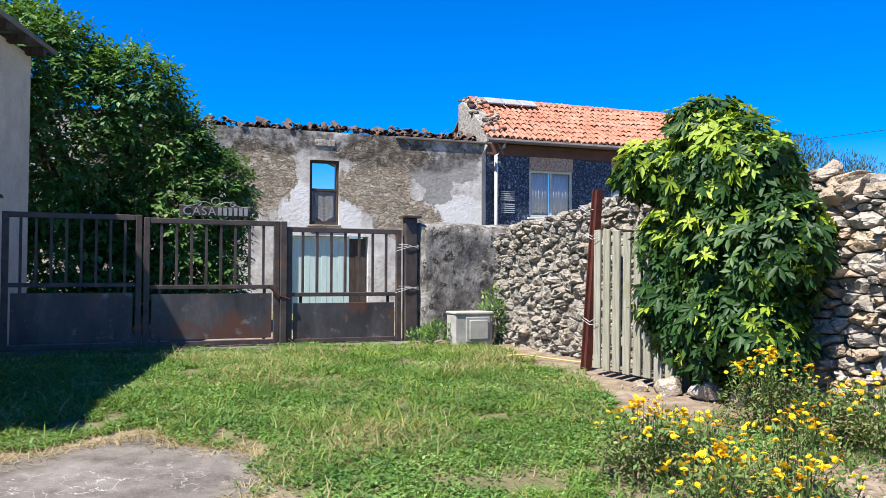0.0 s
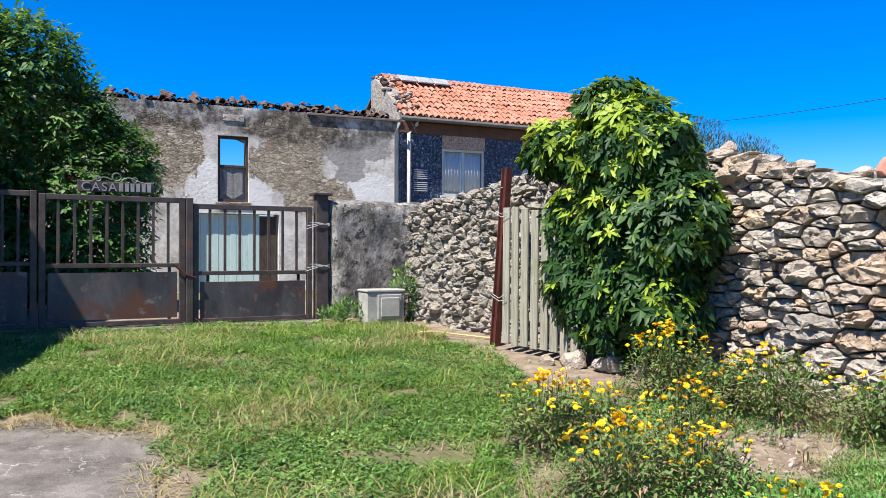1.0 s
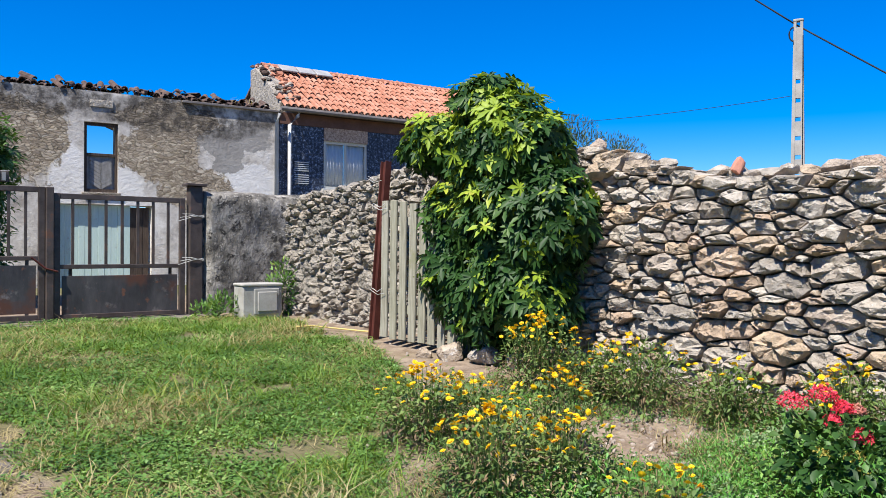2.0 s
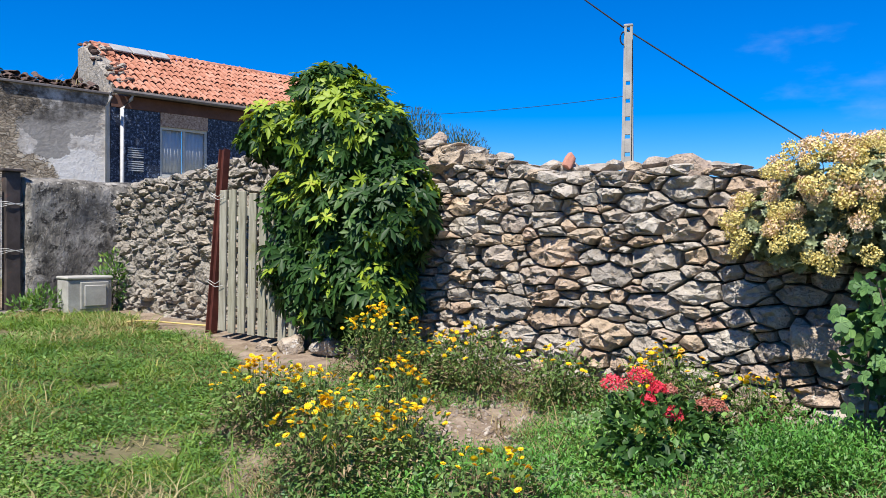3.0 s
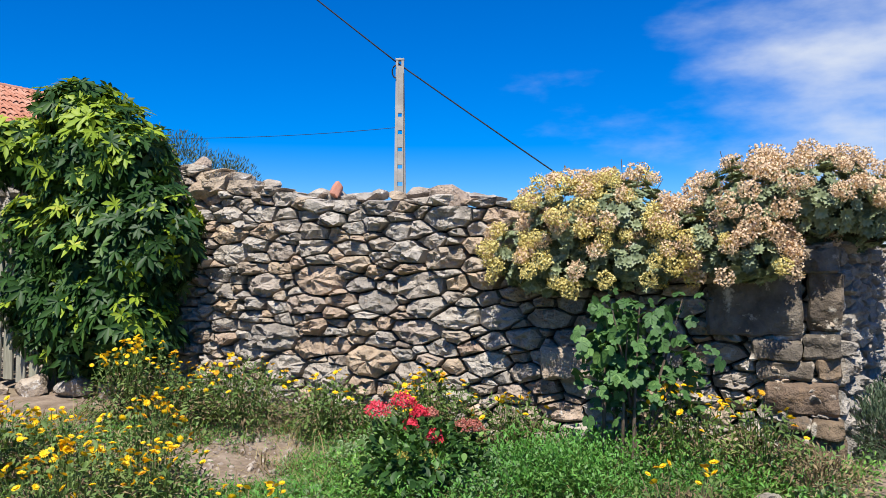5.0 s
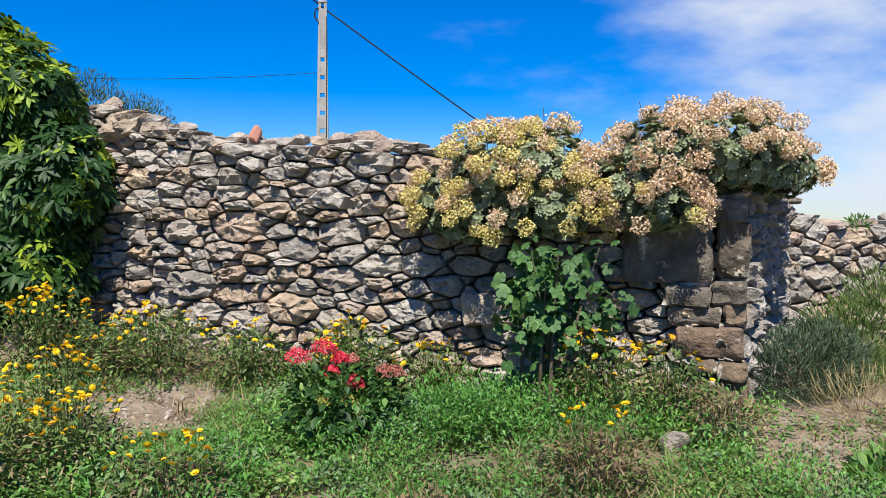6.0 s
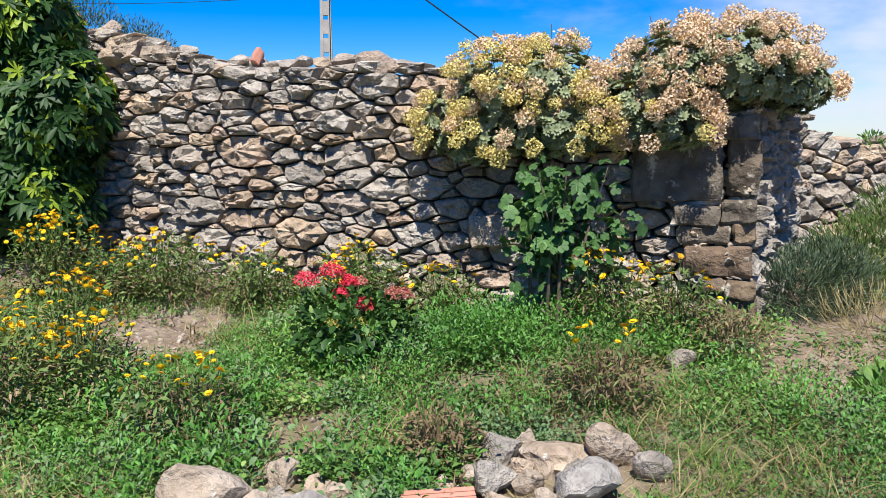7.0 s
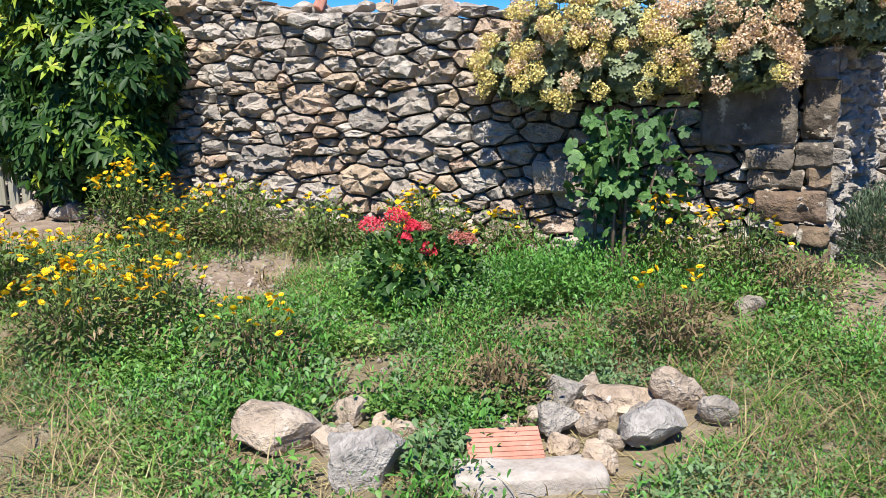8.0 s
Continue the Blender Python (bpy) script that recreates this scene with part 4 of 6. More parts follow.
for z in (1.93, 1.33):
    wires = thing("tie_wire", GATE(0.0, 0.1, z), "pale wire wound round gate and post", "wire", "tie wires")
    for j in range(3):
        bm = bmesh.new()
        tube(bm, [GM @ Vector((-0.2 + 0.03 * j, -0.05, z - 0.06 + 0.05 * j)), GM @ Vector((-0.02, -0.09, z + 0.02 * j)), GM @ Vector((0.16, -0.08, z + 0.03 - 0.02 * j))], 0.0035, 5)
        part("strand", bm, M_WIRE, wires)

# sign over the middle leaf: the first word in letters, the family name as plain bars
sign = thing("house_sign", GATE(-2.7, 0, 2.26), "grey iron name board with scrollwork standing on the gate", "sign")
part("board", one_box(-3.17, -2.26, -0.01, 0.012, 2.3, 2.43, GM, 0.004), M_IRON, sign, "dark backing strip of the sign")
for k in (-3.0, -2.45):
    part("bracket", one_box(k - 0.012, k + 0.012, -0.01, 0.01, 2.255, 2.302, GM), M_IRON, sign)
fc = bpy.data.curves.new("letters", "FONT")
fc.body, fc.size, fc.extrude, fc.space_character = "CASA", 0.155, 0.006, 1.15
fo = new("letters", fc)
me = bpy.data.meshes.new_from_object(fo.evaluated_get(bpy.context.evaluated_depsgraph_get()))
bpy.data.objects.remove(fo)
me.transform(GM @ pose(-3.13, -0.02, 2.315, 90, 0, 0))
link("letters", me, M_SIGN, sign, "raised grey letters")
for i in range(6):
    k = -2.68 + i * 0.068
    part("letter_bar", one_box(k, k + 0.045, -0.026, -0.012, 2.315, 2.42, GM), M_SIGN, sign)
for k, r, z in ((-2.71, 0.05, 2.5), (-2.93, 0.03, 2.47), (-2.49, 0.03, 2.47)):
    bm = bmesh.new()
    tube(bm, [GM @ Vector((k + r * math.cos(a) * 1.1, 0, z + r * math.sin(a))) for a in np.linspace(0, 2 * math.pi, 15)], 0.006, 5)
    part("scroll", bm, M_SIGN, sign)
for sg in (-1, 1):
    bm = bmesh.new()
    tube(bm, [GM @ Vector((-2.71 + sg * (0.06 + 0.4 * q), 0, 2.46 + 0.05 * math.sin(q * 6.0) * (1 - q) - 0.02 * q)) for q in np.linspace(0, 1, 13)], 0.006, 5)
    part("scroll", bm, M_SIGN, sign)

# ---- meter box ----
BX = Line((0.17, 10.74), (0.93, 0.36))
BM = BX.matrix()
zb = lv(0.3, 10.9) - 0.02
mb = thing("meter_box", BX(0.27, 0, zb), "small whitish concrete meter box on the grass", "meter box")
part("body", one_box(0.0, 0.55, 0.0, 0.32, zb, zb + 0.45, BM, 0.012), M_BOX, mb)
part("lid", one_box(-0.012, 0.562, -0.016, 0.33, zb + 0.451, zb + 0.49, BM, 0.012), M_BOX, mb, "overhanging pale lid")
part("door", one_box(0.15, 0.5, -0.03, 0.004, zb + 0.08, zb + 0.42, BM, 0.008), M_BOXDOOR, mb, "grey framed door")
part("inner_panel", one_box(0.19, 0.46, -0.05, -0.029, zb + 0.12, zb + 0.38, BM, 0.008), M_BOX, mb)

# ---- leaning post and wooden gate ----
pb, pt = Vector((1.52, 8.55, 0.45)), Vector((1.69, 8.72, 2.47))
post = thing("fence_post", pb, "red-brown rusty iron channel post leaning at the wooden gate", "post")
d = (pt - pb).normalized()
rot = d.to_track_quat("Z", "Y").to_matrix().to_4x4()
pm = Matrix.Translation(pb) @ rot @ Matrix.Rotation(radians(-20), 4, "Z")
ln = (pt - pb).length
part("web", one_box(-0.042, 0.042, -0.006, 0.006, 0, ln, pm, 0.002), M_RUSTPOST, post)
part("flange", one_box(-0.049, -0.038, -0.04, 0.04, 0, ln, pm, 0.002), M_RUSTPOST, post)
part("flange", one_box(0.038, 0.049, -0.04, 0.04, 0, ln, pm, 0.002), M_RUSTPOST, post)
WG = Line((1.56, 8.3), (0.5, -0.866))
WGM = WG.matrix() @ pose(0, 0, 0, 0, 1.2, 0)
wg = thing("wooden_gate", WG(0.5, 0, 0.56), "grey weathered wooden slat gate tied to a rusty post", "gate")
rng = np.random.default_rng(3)
for i in range(8):
    k = 0.02 + i * 0.142
    zt = 2.02 - 0.012 * i + rng.uniform(-0.015, 0.015)
    m = WGM @ pose(k, -0.02, 0, 0, rng.uniform(-0.7, 0.7), 0)
    part("slat", one_box(0, 0.1, -0.012, 0.012, 0.575 + rng.uniform(-0.01, 0.02), zt, m, 0.004), M_WOOD, wg)
for z in (0.85, 1.75):
    part("rail", one_box(0.0, 1.12, 0.0, 0.04, z, z + 0.09, WGM, 0.005), M_WOOD, wg)
for z0, k in ((1.96, 0.0), (1.08, -0.02), (2.25, -0.1)):
    ties = thing("tie_wire", WG(k, 0.05, z0), "pale wire tying the wooden gate to its post", "wire", "tie wires")
    for j in range(2):
        bm = bmesh.new()
        tube(bm, [WGM @ Vector((k - 0.1 + 0.02 * j, -0.07, z0 + 0.02 * j)), WGM @ Vector((k + 0.02, -0.065, z0 - 0.05 + 0.03 * j)), WGM @ Vector((k + 0.12 - 0.04 * j, -0.05, z0 - 0.03 + 0.05 * j))], 0.003, 5)
        part("strand", bm, M_WIRE, ties)
bm = bmesh.new()
hose = [(0.75, 9.2), (0.95, 9.45), (1.2, 9.4), (1.5, 9.2), (1.62, 9.05)]
tube(bm, [(x, y, lv(x, y) + 0.05 + 0.03 * math.sin(3 * x)) for x, y in hose], 0.01, 7)
tagged(part("garden_hose", bm, M_HOSE, smooth=True), "stiff yellow hose end lying in the grass", "hose")

# ---- ruined house and its tiled neighbour ----
HM = HOUSE.matrix()
ruin = thing("ruined_house", HOUSE(1.0, 0, 0.5), "roofless old house, render fallen off its stone front wall", "house")


def pierced(bm, k0, k1, z0, z1, holes, y0, y1, m):
    """A wall slab with rectangular openings right through it."""
    ks = sorted({k0, k1, *(h[0] for h in holes), *(h[1] for h in holes)})
    zs = sorted({z0, z1, *(h[2] for h in holes), *(h[3] for h in holes)})
    solid = {(i, j): not any(h[0] <= (ks[i] + ks[i + 1]) / 2 <= h[1] and h[2] <= (zs[j] + zs[j + 1]) / 2 <= h[3] for h in holes) for i in range(len(ks) - 1) for j in range(len(zs) - 1)}
    vs = {}

    def vert(i, j, y):
        if (i, j, y) not in vs:
            vs[i, j, y] = bm.verts.new(m @ Vector((ks[i], y, zs[j])))
        return vs[i, j, y]

    for (i, j), on in solid.items():
        if not on:
            continue
        bm.faces.new([vert(i, j, y0), vert(i + 1, j, y0), vert(i + 1, j + 1, y0), vert(i, j + 1, y0)])
        bm.faces.new([vert(i, j + 1, y1), vert(i + 1, j + 1, y1), vert(i + 1, j, y1), vert(i, j, y1)])
        for di, dj, a, b in ((-1, 0, (i, j), (i, j + 1)), (1, 0, (i + 1, j + 1), (i + 1, j)), (0, -1, (i + 1, j), (i, j)), (0, 1, (i, j + 1), (i + 1, j + 1))):
            if not solid.get((i + di, j + dj), False):
                bm.faces.new([vert(*a, y0), vert(*b, y0), vert(*b, y1), vert(*a, y1)])
    bmesh.ops.recalc_face_normals(bm, faces=bm.faces)
    return bm


DOOR_K = (-0.55, 1.5)
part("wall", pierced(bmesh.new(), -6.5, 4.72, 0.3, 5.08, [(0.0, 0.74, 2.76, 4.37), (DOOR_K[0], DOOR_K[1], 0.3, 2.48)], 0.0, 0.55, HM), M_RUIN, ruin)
bm = bmesh.new()
for k0, k1 in ((-6.5, -6.0), (4.2, 4.71)):
    box(bm, k0, k1, 0.551, 6.5, 0.3, 4.7, HM)
part("side_wall", bm, M_RUIN, ruin)
part("stone_lintel", one_box(0.12, 0.62, -0.03, 0.2, 4.72, 4.88, HM, 0.01), M_RUBBLE, ruin, "pale stone set above the window")
win = part("window", pierced(bmesh.new(), 0.0, 0.74, 2.76, 4.37, [(0.07, 0.69, 2.84, 4.3)], 0.06, 0.16, HM), M_DARKWOOD, ruin, "empty dark window frame open to the sky")
part("sill", one_box(-0.05, 0.79, -0.05, 0.2, 2.71, 2.757, HM, 0.008), M_RUBBLE, win)
for sg in (-1, 1):
    for i in range(7):
        z = 2.83 + i * 0.088
        m = HM @ pose(0.38, 0.11, z, 0, -sg * 32, 0)
        part("shutter_slat", one_box(*((0.0, 0.3) if sg > 0 else (-0.3, 0.0)), -0.012, 0.012, 0.0, 0.07, m), M_SHUTTER, win)
part("shutter_back", one_box(0.075, 0.685, 0.13, 0.145, 2.842, 3.6, HM), M_SHUTTER, win)
part("transom", one_box(0.07, 0.69, 0.07, 0.15, 3.6, 3.665, HM, 0.006), M_DARKWOOD, win)
for i in range(14):
    k = DOOR_K[0] + 0.03 + i * 0.142
    part("door_board", one_box(k, k + 0.137, 0.12 + 0.004 * (i % 3), 0.155, 0.5, 2.46 if i < 11 else 2.44, HM, 0.003), M_DOOR if i < 11 else M_DARKWOOD, ruin)
for k0, k1, y, z, sl in ((0.1, 2.6, 2.6, 5.0, -22), (-2.4, 0.7, 3.4, 4.75, 16)):
    part("rafter", one_box(0, k1 - k0, -0.05, 0.05, 0, 0.12, HM @ pose(k0, y, z, 0, -sl, 0), 0.01), M_DARKWOOD, ruin, "fallen old roof timber")
rng = np.random.default_rng(17)


def half_tile(bm, m, length=0.4, r0=0.085, r1=0.07, seg=5, thick=0.014):
    """One half-round clay tile, its mouth at y = 0."""
    rows = []
    for y, r in ((0, r0), (length, r1)):
        for rr in (r, r - thick):
            rows.append([bm.verts.new(m @ Vector((rr * math.cos(a), y, rr * math.sin(a)))) for a in np.linspace(0, math.pi, seg + 1)])
    o0, i0, o1, i1 = rows
    for j in range(seg):
        bm.faces.new((o0[j], o0[j + 1], o1[j + 1], o1[j]))
        bm.faces.new((i1[j], i1[j + 1], i0[j + 1], i0[j]))
        bm.faces.new((i0[j], i0[j + 1], o0[j + 1], o0[j]))


bm = bmesh.new()
k = -6.4
while k < 4.5:
    for row in range(4 if 1.6 < k < 4.2 else 3):
        if rng.random() < 0.9:
            half_tile(bm, HM @ pose(k + rng.normal(0, 0.03), 0.04 + row * 0.2 + rng.normal(0, 0.04), 5.09 + row * 0.05 + rng.normal(0, 0.03) + (0.07 if rng.random() < 0.2 else 0), 12 + rng.normal(0, 11), rng.normal(0, 14), rng.normal(0, 16)))
    k += rng.uniform(0.11, 0.17)
part("eave_tiles", bm, M_OLDTILE, ruin, "broken dark roof tiles left along the wall head")
bm = bmesh.new()
box(bm, 2.2, 4.8, -0.07, -0.005, 5.02, 5.08, HM, 0.01)
part("gutter", bm, M_GUTTER, ruin, "sagging piece of old gutter")
# dry tufts on the wall head
tb = np.array([HM @ Vector((q, 0.1, 5.18)) for q in np.repeat(rng.uniform(-6, 4, 5), 8)])
part_v, part_f = blades(tb + rng.normal(0, 0.05, tb.shape) * (1, 1, 0), np.column_stack([rng.normal(0, 0.4, (len(tb), 2)), np.ones(len(tb))]), rng.uniform(0.1, 0.35, len(tb)), 0.012)
tagged(raw("dry_tuft", part_v, part_f, L_DRYGRASS, ruin), kind="stuff")

house = thing("tiled_house", HOUSE(8, 0, 0.5), "two-storey house with navy tiled front and orange clay roof", "house")
K0, K1 = 4.74, 14.5
part("wall", pierced(bmesh.new(), K0, K1, 0.3, 4.75, [(6.02, 7.36, 3.1, 4.4), (8.6, 9.94, 3.1, 4.4), (11.2, 12.5, 3.1, 4.4)], 0.02, 0.4, HM), M_NAVY, house)
part("fascia", one_box(K0, K1, -0.02, 0.4, 4.753, 5.05, HM), M_BAND, house, "brown painted band under the eaves")
for k in (6.02, 8.6, 11.2):
    part("window_panel", one_box(k, k + 1.34, -0.005, 0.03, 4.402, 4.76, HM, 0.004), M_LINTEL, house, "pinkish pebble-dash panel above the window")
    w = part("window", pierced(bmesh.new(), k, k + 1.34, 3.1, 4.4, [(k + 0.07, k + 0.64, 3.17, 4.33), (k + 0.7, k + 1.27, 3.17, 4.33)], 0.05, 0.11, HM), M_WINFRAME, house, "cream wooden casement window")
    for a, b in ((k + 0.07, k + 0.64), (k + 0.7, k + 1.27)):
        bm = bmesh.new()
        strips = [bm.verts.new(HM @ Vector((a + (b - a) * i / 20, 0.13 + 0.012 * math.sin(i * 1.9), z))) for z in (3.15, 4.35) for i in range(21)]
        for i in range(20):
            bm.faces.new((strips[i], strips[i + 1], strips[i + 22], strips[i + 21]))
        cu = part("curtain", bm, M_CURTAIN, w, "white gathered curtain behind the panes", smooth=True)
        cu.modifiers.new("thick", "SOLIDIFY").thickness = 0.006
    part("sill", one_box(k - 0.06, k + 1.4, -0.06, 0.1, 3.04, 3.098, HM, 0.008), M_WINFRAME, w)
part("gable_wall", one_box(K0, K0 + 0.35, 0.41, 6.5, 0.3, 4.9, HM), M_RENDER, house)
SL = radians(32)
RIDGE = 2.2
bm = bmesh.new()
rng = np.random.default_rng(9)
for c in range(int((K1 - K0) / 0.18)):
    for r in range(9):
        k, y = K0 + 0.1 + c * 0.18, -0.3 + r * 0.285
        if k < K0 + 0.3 and r > 1:
            continue
        wob = rng.normal(0, 0.008)
        half_tile(bm, HM @ pose(k + rng.normal(0, 0.007), y, 5.17 + (y + 0.3) * math.tan(SL) + 0.012 * math.sin(c * 0.7 + r) + wob, 32 - 2.5, 0, rng.normal(0, 1.2)), 0.38, 0.079, 0.066, 4)
part("roof_tiles", bm, M_TILE, house, "faded orange half-round clay tiles")["kind"] = "stuff"
bm = bmesh.new()
for y0, y1, z0, z1 in ((-0.28, RIDGE, 5.1, 5.1 + (RIDGE + 0.28) * math.tan(SL)), (RIDGE, 2 * RIDGE + 0.3, 5.1 + (RIDGE + 0.28) * math.tan(SL), 5.1)):
    q = [HM @ Vector((k, y, z)) for k, y, z in ((K0 + 0.3, y0, z0), (K1, y0, z0), (K1, y1, z1), (K0 + 0.3, y1, z1))]
    q2 = [v - Vector((0, 0, 0.07)) for v in q]
    a, b = [bm.verts.new(v) for v in q], [bm.verts.new(v) for v in q2]
    bm.faces.new(a)
    bm.faces.new(b[::-1])
    for i in range(4):
        bm.faces.new((a[i], b[i], b[(i + 1) % 4], a[(i + 1) % 4]))
part("roof_deck", bm, M_OLDTILE, house)
bm = bmesh.new()
for i in range(30):
    half_tile(bm, HM @ pose(K0 + 0.35 + i * 0.33, RIDGE, 6.7, 0, 0, -90) @ pose(0, 0, 0, 0, 0, 0), 0.4, 0.11, 0.1, 5)
part("ridge_tiles", bm, M_TILE, house, "ridge of pale clay tiles")
# rough stone gable head at the roof's end
bm = bmesh.new()
gr = []
for i in range(13):
    y = 0.06 + i * 0.178
    h = 5.12 + (y + 0.3) * math.tan(SL) + 0.16
    h = min(h + (0.1 if i > 2 else 0.0), 6.7)
    gr.append([bm.verts.new(HM @ Vector((kk + 0.05 * noise.noise(Vector((i, z_, kk)) * 1.3), y, z_ + 0.06 * noise.noise(Vector((i * 1.7, kk, 2)))))) for kk, z_ in ((K0 + 0.04, 4.95), (K0 + 0.04, h - 0.2), (K0 + 0.14, h - 0.13), (K0 + 0.4, h - 0.14), (K0 + 0.52, h - 0.24), (K0 + 0.52, 4.95))])
for a, b in zip(gr, gr[1:]):
    for j in range(5):
        bm.faces.new((a[j], a[j + 1], b[j + 1], b[j]))
bm.faces.new(gr[0][::-1])
bm.faces.new(gr[-1])
bmesh.ops.recalc_face_normals(bm, faces=bm.faces)
part("gable_head", bm, M_MORTAR, house, "crumbling stone gable coping")
cr = np.random.default_rng(77)
for i in range(70):
    y = cr.uniform(-0.1, 2.2)
    bm = lump(cr, cr.uniform(0.07, 0.14), (1.2, 1, 0.7))
    part("coping_stone", place(bm, HM @ Matrix.Translation((K0 + cr.uniform(0.05, 0.7), y, min(5.24 + (y + 0.3) * math.tan(SL) + 0.1 * (y > 0.4), 6.72) + cr.uniform(-0.16, 0.0)))), (M_RUBBLE, M_OLDTILE, M_TILE)[i % 3], house)
for i in range(3):
    part("skylight", one_box(0, 0.5, 0, 0.42, 0.0, 0.05, HM @ pose(K0 + 0.75 + i * 0.55, 1.62, 6.5, 32, 0, 0), 0.01), M_SOLAR, house, "grey sheet let into the tiles")
bm = bmesh.new()
tube(bm, [HM @ Vector((k, -0.34, 5.09)) for k in np.linspace(K0 - 0.1, K1, 12)], 0.06, 8)
part("gutter", bm, M_GUTTER, house, "dark eaves gutter")
for k in (4.62, 4.98):
    bm = bmesh.new()
    tube(bm, [HM @ Vector(p) for p in ((k + (0.18 if k > 4.8 else 0), -0.3, 5.06), (k + (0.16 if k > 4.8 else 0), -0.28, 4.95), (k, -0.09, 4.72), (k, -0.08, 0.5))], 0.05, 8)
    part("downpipe", bm, M_WHITEPIPE, house, "whitish rainwater downpipe", smooth=True)
vent = part("wall_vent", one_box(5.14, 5.58, -0.0, 0.03, 3.17, 3.83, HM, 0.004), M_NAVY, house, "white slatted wall grille")
for i in range(11):
    if i != 5:
        part("slat", one_box(5.16, 5.56, -0.03, -0.001, 3.2 + i * 0.056, 3.222 + i * 0.056, HM), M_GRILLE, vent)

# ---- the cream building by the gate: only its gable end and eaves come into view ----
e0, e1 = Vector((-5.82, 11.2, 0)), Vector((-5.0, 4.1, 0))
BL = Line((-5.82, 11.2), (e1 - e0)[:2])
BL.m = np.array([-BL.u[1], BL.u[0]]) * (1 if -BL.u[1] > 0 else -1)
BLM = Matrix(((BL.u[0], -BL.m[0], 0, BL.p[0]), (BL.u[1], -BL.m[1], 0, BL.p[1]), (0, 0, 1, 0), (0, 0, 0, 1)))
barn = thing("cream_building", BL(2.5, -2, 0.3), "cream rough-plastered building with projecting timber eaves", "house")
part("wall", one_box(0.0, 7.15, 0.0, 5.0, 0.1, 4.62, BLM, 0.02), M_WHITEWASH, barn)
bm = bmesh.new()
box(bm, -0.2, 7.3, -0.28, 2.7, 0.0, 0.06, BLM @ pose(0, 0, 4.76, 18, 0, 0))
part("roof", bm, M_GUTTER, barn, "thin grey roof sheet with ragged edge")
for i in range(11):
    part("rafter", one_box(0.12 + i * 0.6, 0.24 + i * 0.6, -0.24, 0.2, 4.57, 4.68, BLM @ pose(0, 0, 0, 0, 0, 0), 0.006), M_DARKWOOD, barn, "dark projecting rafter end")

# ---- power pole and lines ----
px, py = 15.87, 19.95
pole = thing("power_pole", (px, py, 0.5), "tall pierced concrete power pole with cable bracket", "power pole")
PM = Matrix.Translation((px, py, 0)) @ Matrix.Rotation(radians(-42), 4, "Z")
bm = bmesh.new()
for sg in (-1, 1):
    lo = [bm.verts.new(PM @ Vector((x, y, 0.0))) for x, y in ((sg * 0.24, -0.1), (sg * 0.12, -0.1), (sg * 0.12, 0.1), (sg * 0.24, 0.1))]
    hi = [bm.verts.new(PM @ Vector((x, y, 8.12))) for x, y in ((sg * 0.125, -0.08), (sg * 0.05, -0.08), (sg * 0.05, 0.08), (sg * 0.125, 0.08))]
    for j in range(4):
        bm.faces.new((lo[j], lo[(j + 1) % 4], hi[(j + 1) % 4], hi[j]))
    bm.faces.new(hi)
bmesh.ops.recalc_face_normals(bm, faces=bm.faces)
part("shaft", bm, M_POLE, pole)
for i in range(12):
    z = 0.4 + i * 0.55
    w = 0.125 - 0.075 * z / 8.12
    h = 0.42 if i < 11 else 1.5
    part("web", one_box(-w, w, -0.07, 0.07, z, z + h, PM), M_POLE, pole)
part("cap", one_box(-0.14, 0.14, -0.09, 0.09, 8.121, 8.2, PM, 0.02), M_POLE, pole)
bm = bmesh.new()
tube(bm, [PM @ Vector((-0.12 - 0.12 * math.sin(a), -0.12, 7.75 + 0.2 * math.cos(a))) for a in np.linspace(0, math.pi, 9)], 0.025, 6)
part("bracket", bm, M_CABLE, pole, "black cable loop")
bm = bmesh.new()
tube(bm, [PM @ Vector((0.13, -0.1, z)) for z in (7.7, 5.0, 2.0)], 0.014, 5)
part("riser_cable", bm, M_CABLE, pole)


def cable(a, b, sag, r, label):
    a, b = Vector(a), Vector(b)
    bm = bmesh.new()
    tube(bm, [a.lerp(b, q) - Vector((0, 0, sag * 4 * q * (1 - q))) for q in np.linspace(0, 1, 25)], r, 5)
    tagged(part("power_cable", bm, M_CABLE, smooth=True), label, "cable", "overhead lines")


top_at = Vector((px, py, 8.0))
cable(top_at, top_at + (Vector((19.25, 16.17, 4.68)) - Vector((15.77, 19.51, 8.0))) * 2.6, 0.1, 0.024, "thick black overhead cable running down from the pole")
cable(top_at, top_at + (Vector((15.23, 19.93, 8.55)) - Vector((15.77, 19.51, 8.0))) * 16, 0.1, 0.024, "thick black overhead cable rising from the pole")
cable((px, py, 6.0), (4.5, 36.0, 7.2), 0.55, 0.009, "thin overhead wire sagging past the house")

# ---- plants ----


def stems(bm, root, tips, r=0.006, sides=5, bend=0.25):
    root = Vector(root)
    for t in tips:
        t = Vector(t)
        mid = root.lerp(t, 0.5) + Vector((0, 0, bend * (t - root).length * 0.3))
        tube(bm, [root, mid, t], [r * 1.3, r, r * 0.6], sides)
    return bm


